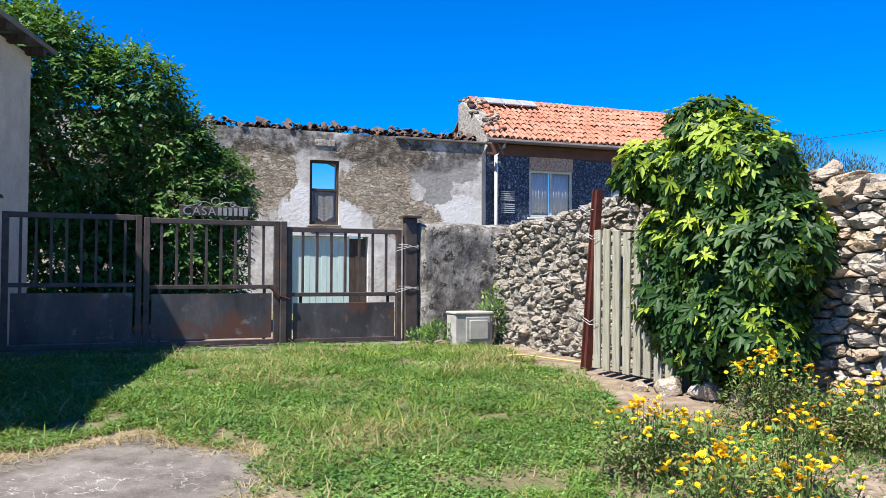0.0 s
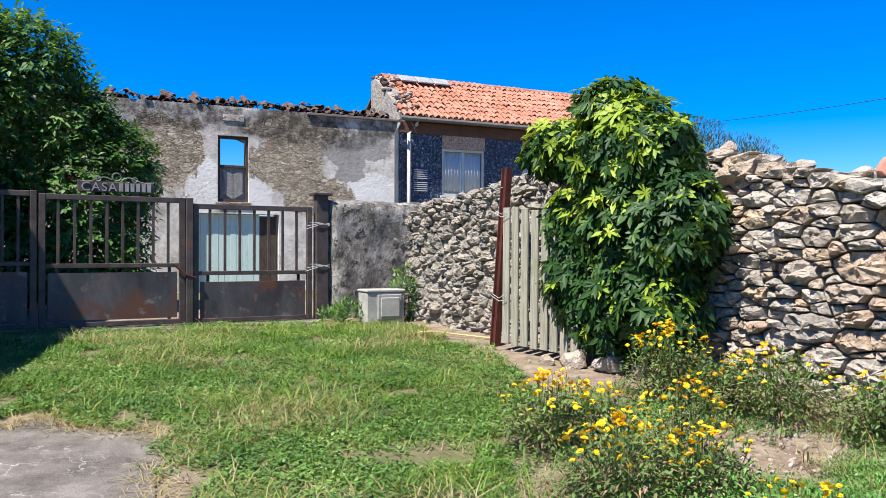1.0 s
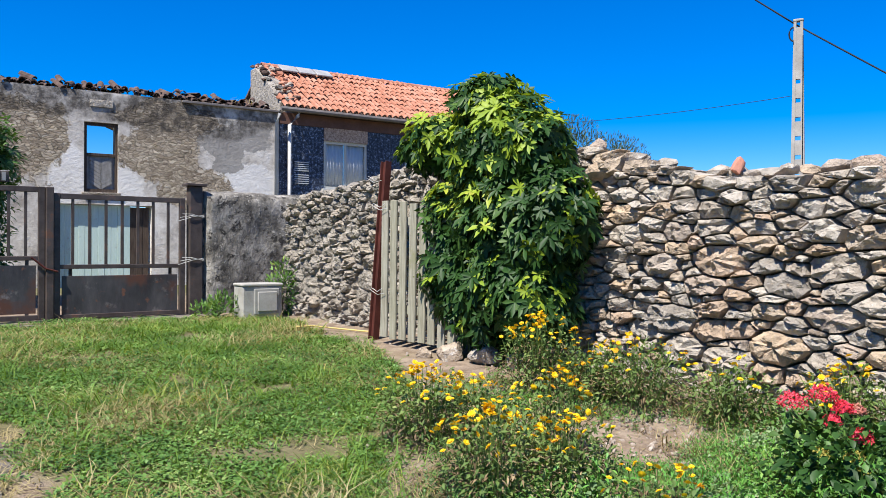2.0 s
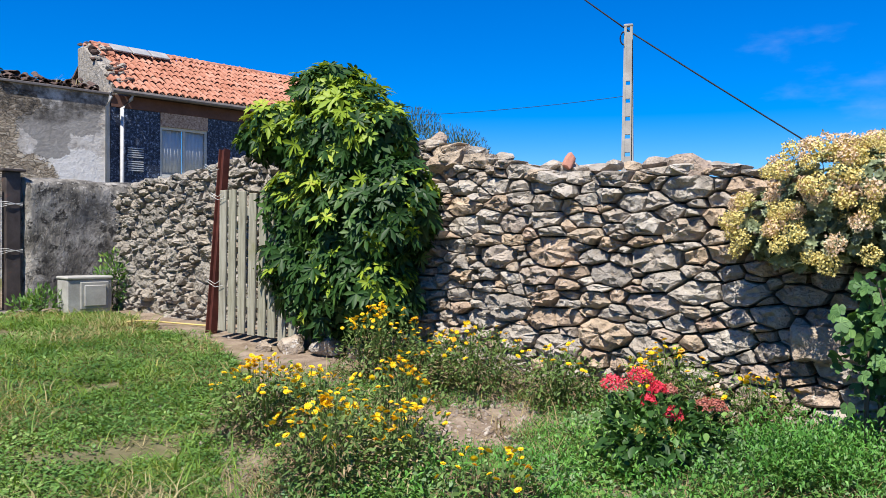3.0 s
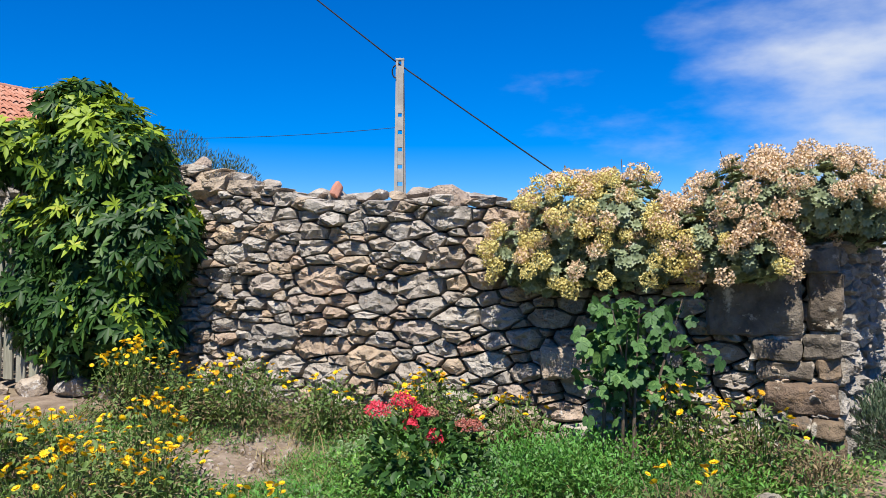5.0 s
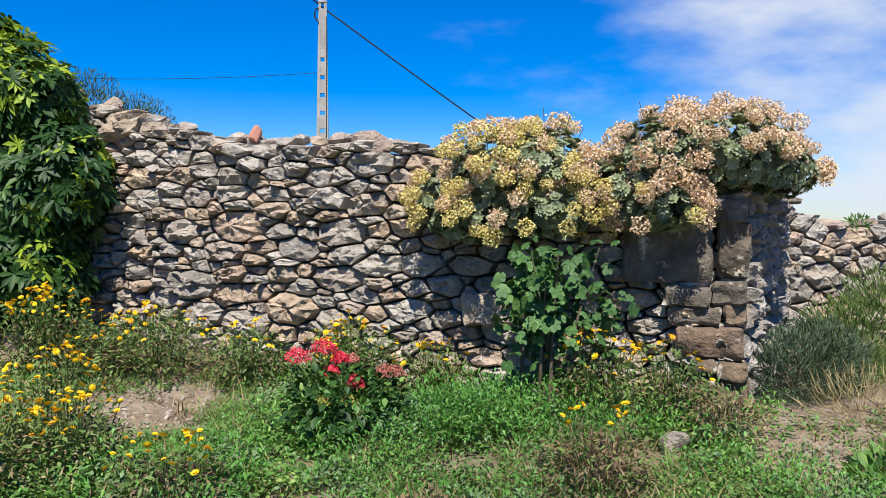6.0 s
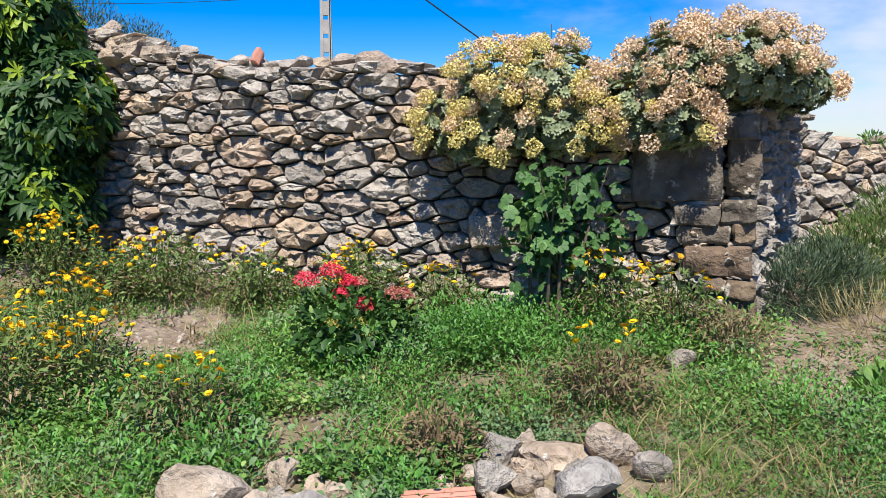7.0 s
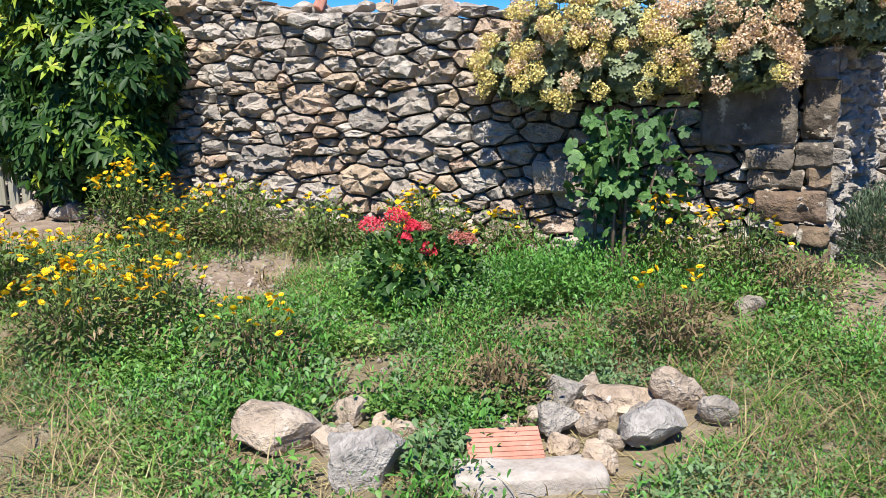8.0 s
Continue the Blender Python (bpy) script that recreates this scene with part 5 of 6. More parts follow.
def on_blobs(blobs, n, rng, fill=0.25, low=-1.0):
    """Points on the outer skin of a heap of ellipsoids (centre, radii), some of them a little inside, and the way out there."""
    area = np.array([b[3] * b[4] + b[3] * b[5] + b[4] * b[5] for b in blobs])
    pts, outs = [], []
    arr = np.array(blobs)
    for i, k in enumerate(rng.multinomial(n, area / area.sum())):
        d = ball_dirs(k * 2, rng)
        d = d[d[:, 2] > low][:k]
        dep = 1 - fill * rng.random(len(d)) ** 1.5 + rng.normal(0, 0.05, len(d))
        p = arr[i, :3] + d * arr[i, 3:] * dep[:, None]
        deep = np.zeros(len(p), bool)
        for j in range(len(arr)):
            if j != i:
                deep |= (((p - arr[j, :3]) / arr[j, 3:]) ** 2).sum(1) < 0.6
        pts.append(p[~deep])
        outs.append(unit(d / arr[i, 3:])[~deep])
    return np.concatenate(pts), np.concatenate(outs)


# the large whorl-leaved bush against the wall
rng = np.random.default_rng(31)
BUSH = [(-0.5, 0.42, 1.15, 0.7, 0.46, 0.56), (-0.4, 0.4, 1.75, 0.8, 0.48, 0.58), (-0.55, 0.38, 2.42, 0.66, 0.48, 0.56), (-1.42, 0.42, 2.6, 0.52, 0.4, 0.3), (0.15, 0.4, 1.8, 0.34, 0.36, 0.46),
        (-1.05, 0.5, 1.3, 0.4, 0.36, 0.5), (-0.15, 0.4, 2.4, 0.34, 0.36, 0.36), (-0.1, 0.45, 1.05, 0.42, 0.38, 0.36), (-1.1, 0.45, 1.85, 0.42, 0.36, 0.4), (-0.75, 0.4, 2.92, 0.42, 0.36, 0.24)]
bush = thing("bush", WALL(-0.35, 0.35, 0.45), "large bush with whorls of glossy leaves, tips yellow-green", "bush")
foot = WALL(-0.35, 0.35, 0.42)
tips = [WALL(*b[:3]) for b in BUSH]
part("trunk", stems(bmesh.new(), foot, tips, 0.03, 7), M_BARK, bush)
p, o = on_blobs(BUSH, 4300, rng, 0.42)
keep = (p[:, 1] > -0.12) & (p[:, 2] > 0.56)
p, o = p[keep], o[keep]
wp, wo = WALL.many(p[:, 0], p[:, 1], p[:, 2]), WALL.dirs(o)
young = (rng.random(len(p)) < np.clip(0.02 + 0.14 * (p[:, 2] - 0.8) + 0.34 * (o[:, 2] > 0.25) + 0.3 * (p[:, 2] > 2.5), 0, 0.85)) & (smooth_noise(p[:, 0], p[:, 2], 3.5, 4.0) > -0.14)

OVATE = ((0.0, 0.12), (0.3, 0.62), (0.66, 1.0), (1.0, 0.08))


def whorls(centres, outs, size, rng, count=7):
    """Hands of leaflets round a shoot's tip, hanging a little."""
    n = len(centres)
    axis = unit(outs * 1.3 + np.array([-0.1, -0.1, 0.5]) + rng.normal(0, 0.5, (n, 3)))
    a = unit(np.cross(axis, rng.normal(size=(n, 3))))
    b = np.cross(axis, a)
    ang = (np.arange(count)[None] + rng.uniform(-0.25, 0.25, (n, count))) * 2 * math.pi / count
    way = a[:, None] * np.cos(ang)[..., None] + b[:, None] * np.sin(ang)[..., None] + axis[:, None] * rng.uniform(0.0, 0.5, (n, count, 1))
    sz = (size * rng.uniform(0.75, 1.25, (n, 1)) * rng.uniform(0.65, 1.2, (n, count))).ravel()
    base = np.repeat(centres, count, 0)
    up = np.repeat(axis, count, 0)
    return leaves(base, way.reshape(-1, 3), up, sz, sz * 0.37, OVATE, 0.26, 0.14)


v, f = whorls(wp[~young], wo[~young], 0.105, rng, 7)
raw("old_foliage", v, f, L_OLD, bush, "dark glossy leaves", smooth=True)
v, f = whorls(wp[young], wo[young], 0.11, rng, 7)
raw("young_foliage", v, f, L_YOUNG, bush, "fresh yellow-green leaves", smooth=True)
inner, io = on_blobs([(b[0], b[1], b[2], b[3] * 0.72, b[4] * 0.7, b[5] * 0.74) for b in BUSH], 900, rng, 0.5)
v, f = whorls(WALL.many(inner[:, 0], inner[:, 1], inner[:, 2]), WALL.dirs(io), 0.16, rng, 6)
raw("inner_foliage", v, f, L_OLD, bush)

# the elder tree behind the gate
rng = np.random.default_rng(32)
TREE = [(-6.3, 13.2, 3.6, 1.6, 1.5, 1.9), (-5.2, 14.0, 3.2, 1.2, 1.3, 1.6), (-4.5, 13.6, 2.5, 1.1, 1.2, 1.4), (-6.6, 12.8, 4.8, 1.1, 1.1, 1.0), (-5.1, 13.2, 4.35, 0.75, 0.9, 0.95),
        (-4.1, 13.9, 2.9, 0.75, 0.9, 0.85), (-7.6, 13.4, 5.2, 1.3, 1.3, 1.2), (-6.0, 12.9, 1.6, 1.5, 0.9, 1.0), (-4.2, 13.2, 1.5, 0.9, 0.7, 0.8), (-4.6, 13.3, 3.55, 0.7, 0.8, 0.6)]
tree = thing("tree", (-5.6, 13.6, 0.5), "dense green elder tree with a few white flower heads", "tree")
part("trunk", stems(bmesh.new(), (-5.6, 13.6, 0.4), [b[:3] for b in TREE], 0.09, 7), M_BARK, tree)
p, o = on_blobs(TREE, 17000, rng, 0.4)
count = 5
axis = unit(o * 0.6 + rng.normal(0, 0.5, o.shape) + np.array([0, -0.1, -0.1]))
side = unit(np.cross(axis, np.array([0, 0, 1.0]) + rng.normal(0, 0.3, o.shape)))
base, way = [], []
for j, (fwd, sd) in enumerate(((0.16, 0.0), (0.1, 0.75), (0.1, -0.75), (0.03, 0.95), (0.03, -0.95))):
    base.append(p + axis * fwd)
    way.append(axis * (1 if j == 0 else 0.55) + side * sd)
base, way = np.concatenate(base), np.concatenate(way)
v, f = leaves(base, way, np.tile(o * 0.5 + np.array([0, 0, 0.7]), (count, 1)), rng.uniform(0.09, 0.14, len(base)), rng.uniform(0.05, 0.075, len(base)), SMALL, 0.3, 0.15)
raw("crown", v, f, L_TREE, tree)
p, o = on_blobs(TREE[:6], 26, rng, 0.0, 0.0)
q = np.repeat(p + o * 0.08, 40, 0) + rng.normal(0, 0.06, (len(p) * 40, 3)) * (1, 1, 0.35)
v, f = leaves(q, rng.normal(size=q.shape) * (1, 1, 0.3), np.tile([0, 0, 1.0], (len(q), 1)), 0.025, 0.022, SMALL, 0, 0)
raw("flower_heads", v, f, L_WHITE, tree, "flat white flower heads")

# succulents in flower over the wall's corner
rng = np.random.default_rng(33)


def rosette(at, axis, rng, size=1.0):
    """A succulent's leaf rosette: an outer ring and an upright inner one."""
    axis = unit(np.asarray(axis, float))
    a = unit(np.cross(axis, rng.normal(size=3)))
    b = np.cross(axis, a)
    out = []
    for cnt, lift, sz in ((11, 0.3, 0.045), (7, 0.95, 0.032)):
        ang = (np.arange(cnt) + rng.random()) * 2 * math.pi / cnt
        way = np.outer(np.cos(ang), a) + np.outer(np.sin(ang), b) + axis * lift
        out.append(leaves(np.tile(at, (cnt, 1)), way, np.tile(axis, (cnt, 1)), sz * size * rng.uniform(0.85, 1.15, cnt), sz * size * 0.6, SMALL, 0.0, 0.1))
    v, f = joined(*out)
    # all leaves spring from one heart
    f = np.where(f % 9 < 3, f % 9, f)
    used = np.unique(f)
    return v[used], np.searchsorted(used, f)


def head(rng, k=240):
    """A rounded cluster of tiny star flowers."""
    d = ball_dirs(k, rng)
    pos = d * (0.062, 0.062, 0.05) * (rng.random((k, 1)) ** 0.12) * (1 + 0.2 * np.sin(5 * d[:, :1] + 4 * d[:, 1:2])) + np.array([0, 0, 0.02])
    return leaves(pos, rng.normal(size=pos.shape) * 0.8 + d * 0.4, d + rng.normal(0, 0.3, d.shape), rng.uniform(0.012, 0.019, k), rng.uniform(0.012, 0.017, k), SMALL, 0, 0.1)


def loose_mesh(name, vf, material):
    ob = raw(name, *vf, material)
    me = ob.data
    bpy.data.objects.remove(ob)
    return me


def piece(name, me, parent, at, axis, size, rng):
    """One more object on a shared mesh, under its plant."""
    ob = new(name, me)
    turn = Vector(axis).to_track_quat("Z", "Y") @ Euler((0, 0, rng.uniform(0, 6.28))).to_quaternion()
    ob.parent, ob.matrix_parent_inverse = parent, PLACE[parent].inverted()
    ob.matrix_basis = Matrix.LocRotScale(Vector(at), turn, (size, size, size))
    return ob


ROSETTES = [loose_mesh("rosette", rosette(np.zeros(3), (0, 0, 1), rng), L_ROSETTE) for _ in range(6)]
TAN_HEADS = [loose_mesh("seed_head", head(rng), L_TAN) for _ in range(7)]
GOLD_HEADS = [loose_mesh("blossom", head(rng), L_GOLD) for _ in range(7)]


def succulent(blobs, n_ros, n_heads, gold, label):
    c = np.mean([b[:3] for b in blobs], 0)
    plant = thing("flowering_succulent", WALL(c[0], c[1], main_top(c[0])), label, "succulent", "succulents on the wall")
    bm = bmesh.new()
    root = WALL(c[0], -0.3, main_top(c[0]) - 0.08)
    p, o = on_blobs([(b[0], b[1], b[2] - 0.1, b[3] * 0.7, b[4] * 0.7, b[5] * 0.55) for b in blobs], 50, rng, 0.2)
    stems(bm, root, [WALL(*q) for q in p], 0.009, 5)
    part("stem", bm, M_BARK, plant)
    p, o = on_blobs(blobs, n_ros, rng, 0.16)
    wp, wo = WALL.many(p[:, 0], p[:, 1], p[:, 2]), WALL.dirs(o)
    for q, d in zip(wp[:300], wo[:300]):
        piece("rosette", ROSETTES[rng.integers(len(ROSETTES))], plant, q, d + np.array([0, 0, 0.4]) + rng.normal(0, 0.3, 3), rng.uniform(0.75, 1.25), rng)
    more = []
    for q, d in zip(wp[300:], wo[300:]):
        more.append(rosette(q, d + np.array([0, 0, 0.4]) + rng.normal(0, 0.3, 3), rng))
    inner, io = on_blobs([(b[0], b[1] - 0.05, b[2] - 0.03, b[3] * 0.72, b[4] * 0.72, b[5] * 0.72) for b in blobs], 650, rng, 0.5)
    more += [rosette(q, d, rng, 1.1) for q, d in zip(WALL.many(inner[:, 0], inner[:, 1], inner[:, 2]), WALL.dirs(io))]
    if more:
        tagged(raw("rosette_mass", *joined(*more), L_ROSETTE, plant), kind="stuff")
    p, o = on_blobs(blobs, n_heads, rng, 0.06, -0.55)
    p = p + o * 0.055
    low = rng.random(len(p)) < np.clip(gold + 0.9 * (2.0 - p[:, 2]), 0, 1)
    for q, d, g_ in zip(WALL.many(p[:, 0], p[:, 1], p[:, 2]), WALL.dirs(o), low):
        kinds = GOLD_HEADS if g_ else TAN_HEADS
        piece("blossom" if g_ else "seed_head", kinds[rng.integers(len(kinds))], plant, q, d + np.array([0, 0, 0.6]), rng.uniform(0.65, 1.1), rng)
    # bare twigs that stand out of the crown
    p, o = on_blobs(blobs, 30, rng, 0.0, 0.1)
    bm = bmesh.new()
    for q, oo in zip(p, o):
        tube(bm, [WALL(*q), WALL(*(q + oo * 0.09 + np.array([0, 0, 0.04])))], 0.0025, 4)
    part("twig", bm, M_BARK, plant)


succulent([(3.28, 0.05, 1.64, 0.26, 0.34, 0.22), (3.6, 0.1, 1.79, 0.34, 0.4, 0.3), (3.94, 0.1, 1.82, 0.28, 0.4, 0.28), (3.5, 0.26, 1.52, 0.34, 0.22, 0.16), (3.95, 0.28, 1.56, 0.34, 0.24, 0.16), (4.2, 0.12, 1.68, 0.2, 0.34, 0.2)], 1300, 285, 0.42, "mound of flowering succulents, golden blossom over grey-green rosettes")
succulent([(4.7, 0.05, 1.9, 0.32, 0.4, 0.27), (5.06, 0.0, 1.93, 0.36, 0.42, 0.25), (4.46, 0.12, 1.72, 0.22, 0.34, 0.2), (5.36, -0.16, 1.82, 0.22, 0.36, 0.17), (4.68, 0.25, 1.58, 0.26, 0.22, 0.14)], 1200, 215, -0.25, "mound of succulents with peach-coloured dry flower heads")

# marigolds
PETALS = 13
ang = np.arange(PETALS) * 2 * math.pi / PETALS
ring1 = leaves(np.zeros((PETALS, 3)), np.column_stack([np.cos(ang), np.sin(ang), 0.25 + 0 * ang]), np.tile([0, 0, 1.0], (PETALS, 1)), 0.029, 0.012, SMALL, 0.0, 0.05)
ring2 = leaves(np.zeros((PETALS, 3)) + [0, 0, 0.003], np.column_stack([np.cos(ang + 0.24), np.sin(ang + 0.24), 0.6 + 0 * ang]), np.tile([0, 0, 1.0], (PETALS, 1)), 0.02, 0.01, SMALL, 0.0, 0.05)
flower_src = raw("flower", *joined(ring1, ring2), L_YELLOW)
flower_mesh = flower_src.data
flower_mesh_orange = flower_mesh.copy()
flower_mesh_orange.materials[0] = L_ORANGE
bpy.data.objects.remove(flower_src)


def marigold(x, y, r, h, flowers, green, label, rng, n_leaf=1900):
    z = lv(x, y) - 0.01
    plant = thing("marigold_plant", (x, y, z), label, "flowering plant", "marigolds in the garden bed")
    d = ball_dirs(30, rng) * (1, 1, 0) + np.array([0, 0, 0.0])
    tips = np.column_stack([x + d[:, 0] * r * rng.random(30), y + d[:, 1] * r * rng.random(30), z + h * rng.uniform(0.45, 0.85, 30)])
    bm = bmesh.new()
    for t in tips:
        rx, ry = x + (t[0] - x) * 0.45, y + (t[1] - y) * 0.45
        tube(bm, [(rx, ry, z), ((rx + t[0]) / 2, (ry + t[1]) / 2, z + (t[2] - z) * 0.6), tuple(t)], [0.004, 0.003, 0.002], 4)
    part("stem", bm, L_BROWN if green < 0.5 else L_MARI, plant)
    for share, mat_, name in ((green * 0.85, L_MARI, "foliage"), (1.15 - green, L_BROWN, "withered_leaves")):
        n = int(n_leaf * share * (r / 0.35) ** 1.5)
        if n < 10:
            continue
        dd = ball_dirs(n, rng)
        dd[:, 2] = np.abs(dd[:, 2]) ** 0.6
        q = rng.random(n) ** 0.35 * (1 + 0.18 * np.sin(dd[:, 0] * 7 + x * 9) * np.cos(dd[:, 1] * 6 + y * 5))
        base = np.array([x, y, z]) + dd * np.array([r, r, h * 0.95]) * q[:, None]
        if name == "withered_leaves":
            base[:, 2] = z + (base[:, 2] - z) * 0.75
        v, f = leaves(base, dd * (1, 1, 0.6) + rng.normal(0, 0.8, (n, 3)) + np.array([0, 0, 0.15]), np.tile([0, 0, 1.0], (n, 1)) + rng.normal(0, 0.3, (n, 3)), rng.uniform(0.03, 0.06, n), rng.uniform(0.012, 0.025, n) * (1 if name == "foliage" else 0.6), SMALL, 0.25, 0.15)
        raw(name, v, f, mat_, plant)
    heads = [(rng.uniform(0, 2 * math.pi), math.sqrt(rng.random()) * 0.9) for _ in range(5)]
    for i in range(int(flowers * 3.4)):
        a, q = rng.uniform(0, 2 * math.pi), math.sqrt(rng.random()) * 0.95
        if rng.random() < 0.6:
            # most heads stand in loose clusters
            ca, cq = heads[rng.integers(0, 5)]
            a, q = ca + rng.normal(0, 0.25), min(1.0, abs(cq + rng.normal(0, 0.16)))
        fx, fy = x + r * q * math.cos(a), y + r * q * math.sin(a)
        fz = z + h * (1.04 - 0.4 * q * q) + rng.uniform(-0.04, 0.05)
        me = flower_mesh_orange if rng.random() < 0.13 else flower_mesh
        ob = new("flower", me)
        s = rng.uniform(0.5, 0.88)
        m = Matrix.LocRotScale((fx, fy, fz), Euler((rng.normal(0.25, 0.4), rng.normal(-0.15, 0.4), rng.uniform(0, 6))), (s, s, s))
        ob.parent, ob.matrix_parent_inverse, ob.matrix_basis = plant, PLACE[plant].inverted(), m
        PLACE[ob] = m
        if i % 2 == 0:
            bm = bmesh.new()
            tube(bm, [(fx + (x - fx) * 0.25, fy + (y - fy) * 0.25, z + h * 0.4), (fx, fy, fz - 0.004)], 0.002, 4)
            stalk = part("stalk", bm, L_MARI, plant)


rng = np.random.default_rng(34)
for x, y, r, h, n, gr in ((1.28, 5.0, 0.36, 0.45, 30, 0.75), (1.55, 4.75, 0.25, 0.42, 8, 0.6), (1.93, 4.5, 0.27, 0.5, 16, 0.7), (1.4, 3.95, 0.36, 0.45, 26, 0.65), (1.8, 3.95, 0.3, 0.4, 16, 0.7), (2.42, 5.9, 0.38, 0.58, 24, 0.65),
                          (2.95, 5.35, 0.42, 0.5, 14, 0.8), (2.68, 5.6, 0.3, 0.42, 5, 0.7), (3.35, 4.75, 0.28, 0.42, 5, 0.85), (3.75, 4.1, 0.34, 0.5, 20, 0.9), (4.02, 3.6, 0.26, 0.4, 6, 0.8), (4.35, 2.55, 0.34, 0.55, 14, 0.6), (4.6, 2.2, 0.25, 0.5, 5, 0.5)):
    marigold(x, y, r, h, n, gr, "bushy marigold with yellow and orange flower heads", rng)
for x, y, r, h, n, gr in ((1.95, 3.25, 0.3, 0.34, 9, 0.35), (3.5, 2.0, 0.3, 0.42, 4, 0.22), (2.55, 2.2, 0.19, 0.33, 0, 0.06), (4.55, 1.85, 0.24, 0.38, 0, 0.1)):
    marigold(x, y, r, h, n, gr, "half withered marigold with brown stalks", rng)

# the red-flowered shrub
rng = np.random.default_rng(35)
rx, ry = 3.14, 3.45
rz = lv(rx, ry) - 0.01
rose = thing("red_flowering_shrub", (rx, ry, rz), "leafy shrub with round clusters of small red flowers", "flowering shrub")
HEADS = [(2.95, 3.64, 0.69, 0.075, 0), (3.07, 3.55, 0.74, 0.075, 0), (3.1, 3.52, 0.61, 0.045, 0), (3.14, 3.49, 0.68, 0.05, 0), (3.21, 3.43, 0.54, 0.06, 0), (3.33, 3.32, 0.6, 0.06, 1), (3.38, 3.28, 0.6, 0.05, 1), (3.23, 3.5, 0.66, 0.045, 1),
         (3.15, 3.42, 0.44, 0.05, 2), (3.19, 3.39, 0.36, 0.05, 2), (3.27, 3.31, 0.41, 0.05, 2), (3.02, 3.5, 0.45, 0.04, 2)]
bm = bmesh.new()
for hx, hy, hz, hr, kind in HEADS:
    tube(bm, [(rx + (hx - rx) * 0.3, ry + (hy - ry) * 0.3, rz), ((rx + hx) / 2, (ry + hy) / 2, rz + 0.25), (hx, hy, hz)], [0.009, 0.007, 0.005], 5)
part("stem", bm, L_WEED, rose)
for hx, hy, hz, hr, kind in HEADS:
    hz, hr = hz + 0.02, hr * 1.1
    d = ball_dirs(320, rng)
    d[:, 2] = np.abs(d[:, 2]) * 1.2 - 0.35
    c = np.array([hx, hy, hz]) + d * hr * rng.uniform(0.6, 1.0, (320, 1)) * (1, 1, 0.85)
    v, f = leaves(c, rng.normal(0, 1, d.shape) + 0.4 * d, d, rng.uniform(0.01, 0.016, 320), 0.012, SMALL, 0, 0.15)
    raw(("flower_head", "faded_flower_head", "flower_bud")[kind], v, f, (L_RED, L_FADED, L_BUD)[kind], rose)
p, o = on_blobs([(rx, ry, rz + 0.18, 0.38, 0.34, 0.22), (rx - 0.04, ry + 0.06, rz + 0.28, 0.25, 0.25, 0.12)], 620, rng, 0.6, -0.3)
v, f = leaves(p, o + rng.normal(0, 0.5, o.shape), o + np.array([0, 0, 0.6]), rng.uniform(0.05, 0.085, len(p)), rng.uniform(0.03, 0.045, len(p)), BROAD, 0.25, 0.15)
raw("foliage", v, f, L_OLD, rose, "dark green oval leaves")
p2 = p[::3]
v, f = leaves(p2 + 0.02, ball_dirs(len(p2), rng), np.tile([0, 0, 1.0], (len(p2), 1)), 0.06, 0.035, BROAD, 0.2, 0.15)
raw("light_foliage", v, f, L_WEED, rose)

# the tall lobed-leaved mallow
rng = np.random.default_rng(36)
mal = thing("mallow_plant", (4.15, 2.78, lv(4.15, 2.78)), "tall mallow with broad lobed leaves on dark stems", "plant")
mz = lv(4.15, 2.78) - 0.01
bm = bmesh.new()
nodes = []
for i in range(12):
    a = rng.uniform(0, 2 * math.pi)
    q = math.sqrt(rng.random())
    t = Vector((4.25 + 0.26 * math.cos(a) * q, 2.74 + 0.4 * math.sin(a) * q, 1.36 - 0.32 * q * rng.random()))
    r0 = Vector((4.15 + rng.normal(0, 0.06), 2.78 + rng.normal(0, 0.08), mz))
    tube(bm, [r0, r0.lerp(t, 0.5) + Vector((0, 0, 0.1)), t], [0.012, 0.009, 0.004], 5)
    nodes += [r0.lerp(t, q) for q in np.linspace(0.3, 1.0, 15) ** 0.7]
part("stem", bm, M_BARK, mal)
nodes = np.array(nodes)
nodes = np.concatenate([nodes, nodes, nodes[nodes[:, 2] > 0.8]])
off = ball_dirs(len(nodes), rng) * (1, 1, 0.4) * rng.uniform(0.05, 0.2, (len(nodes), 1))
c = nodes + off
nor = unit(off * 1.2 + np.array([-0.35, -0.25, 0.75]) + rng.normal(0, 0.6, off.shape))
a = unit(np.cross(nor, rng.normal(size=nor.shape)))
b = np.cross(nor, a)
out = []
size = rng.uniform(0.026, 0.062, len(c)) * np.where(c[:, 2] > 0.8, 1.1, 0.85)
for j, an in enumerate(np.radians([-110, -55, 0, 55, 110])):
    w = a * math.cos(an) + b * math.sin(an)
    out.append(leaves(c - a * size[:, None] * 0.3, w, nor, size * (1 - 0.12 * abs(j - 2)), size * 0.78, BROAD, 0.3, 0.08))
raw("foliage", *joined(*out), L_MALLOW, mal, "broad green lobed leaves", smooth=True)

# grey-green shrubs: behind the wall, by the east path, in the corner of the pier


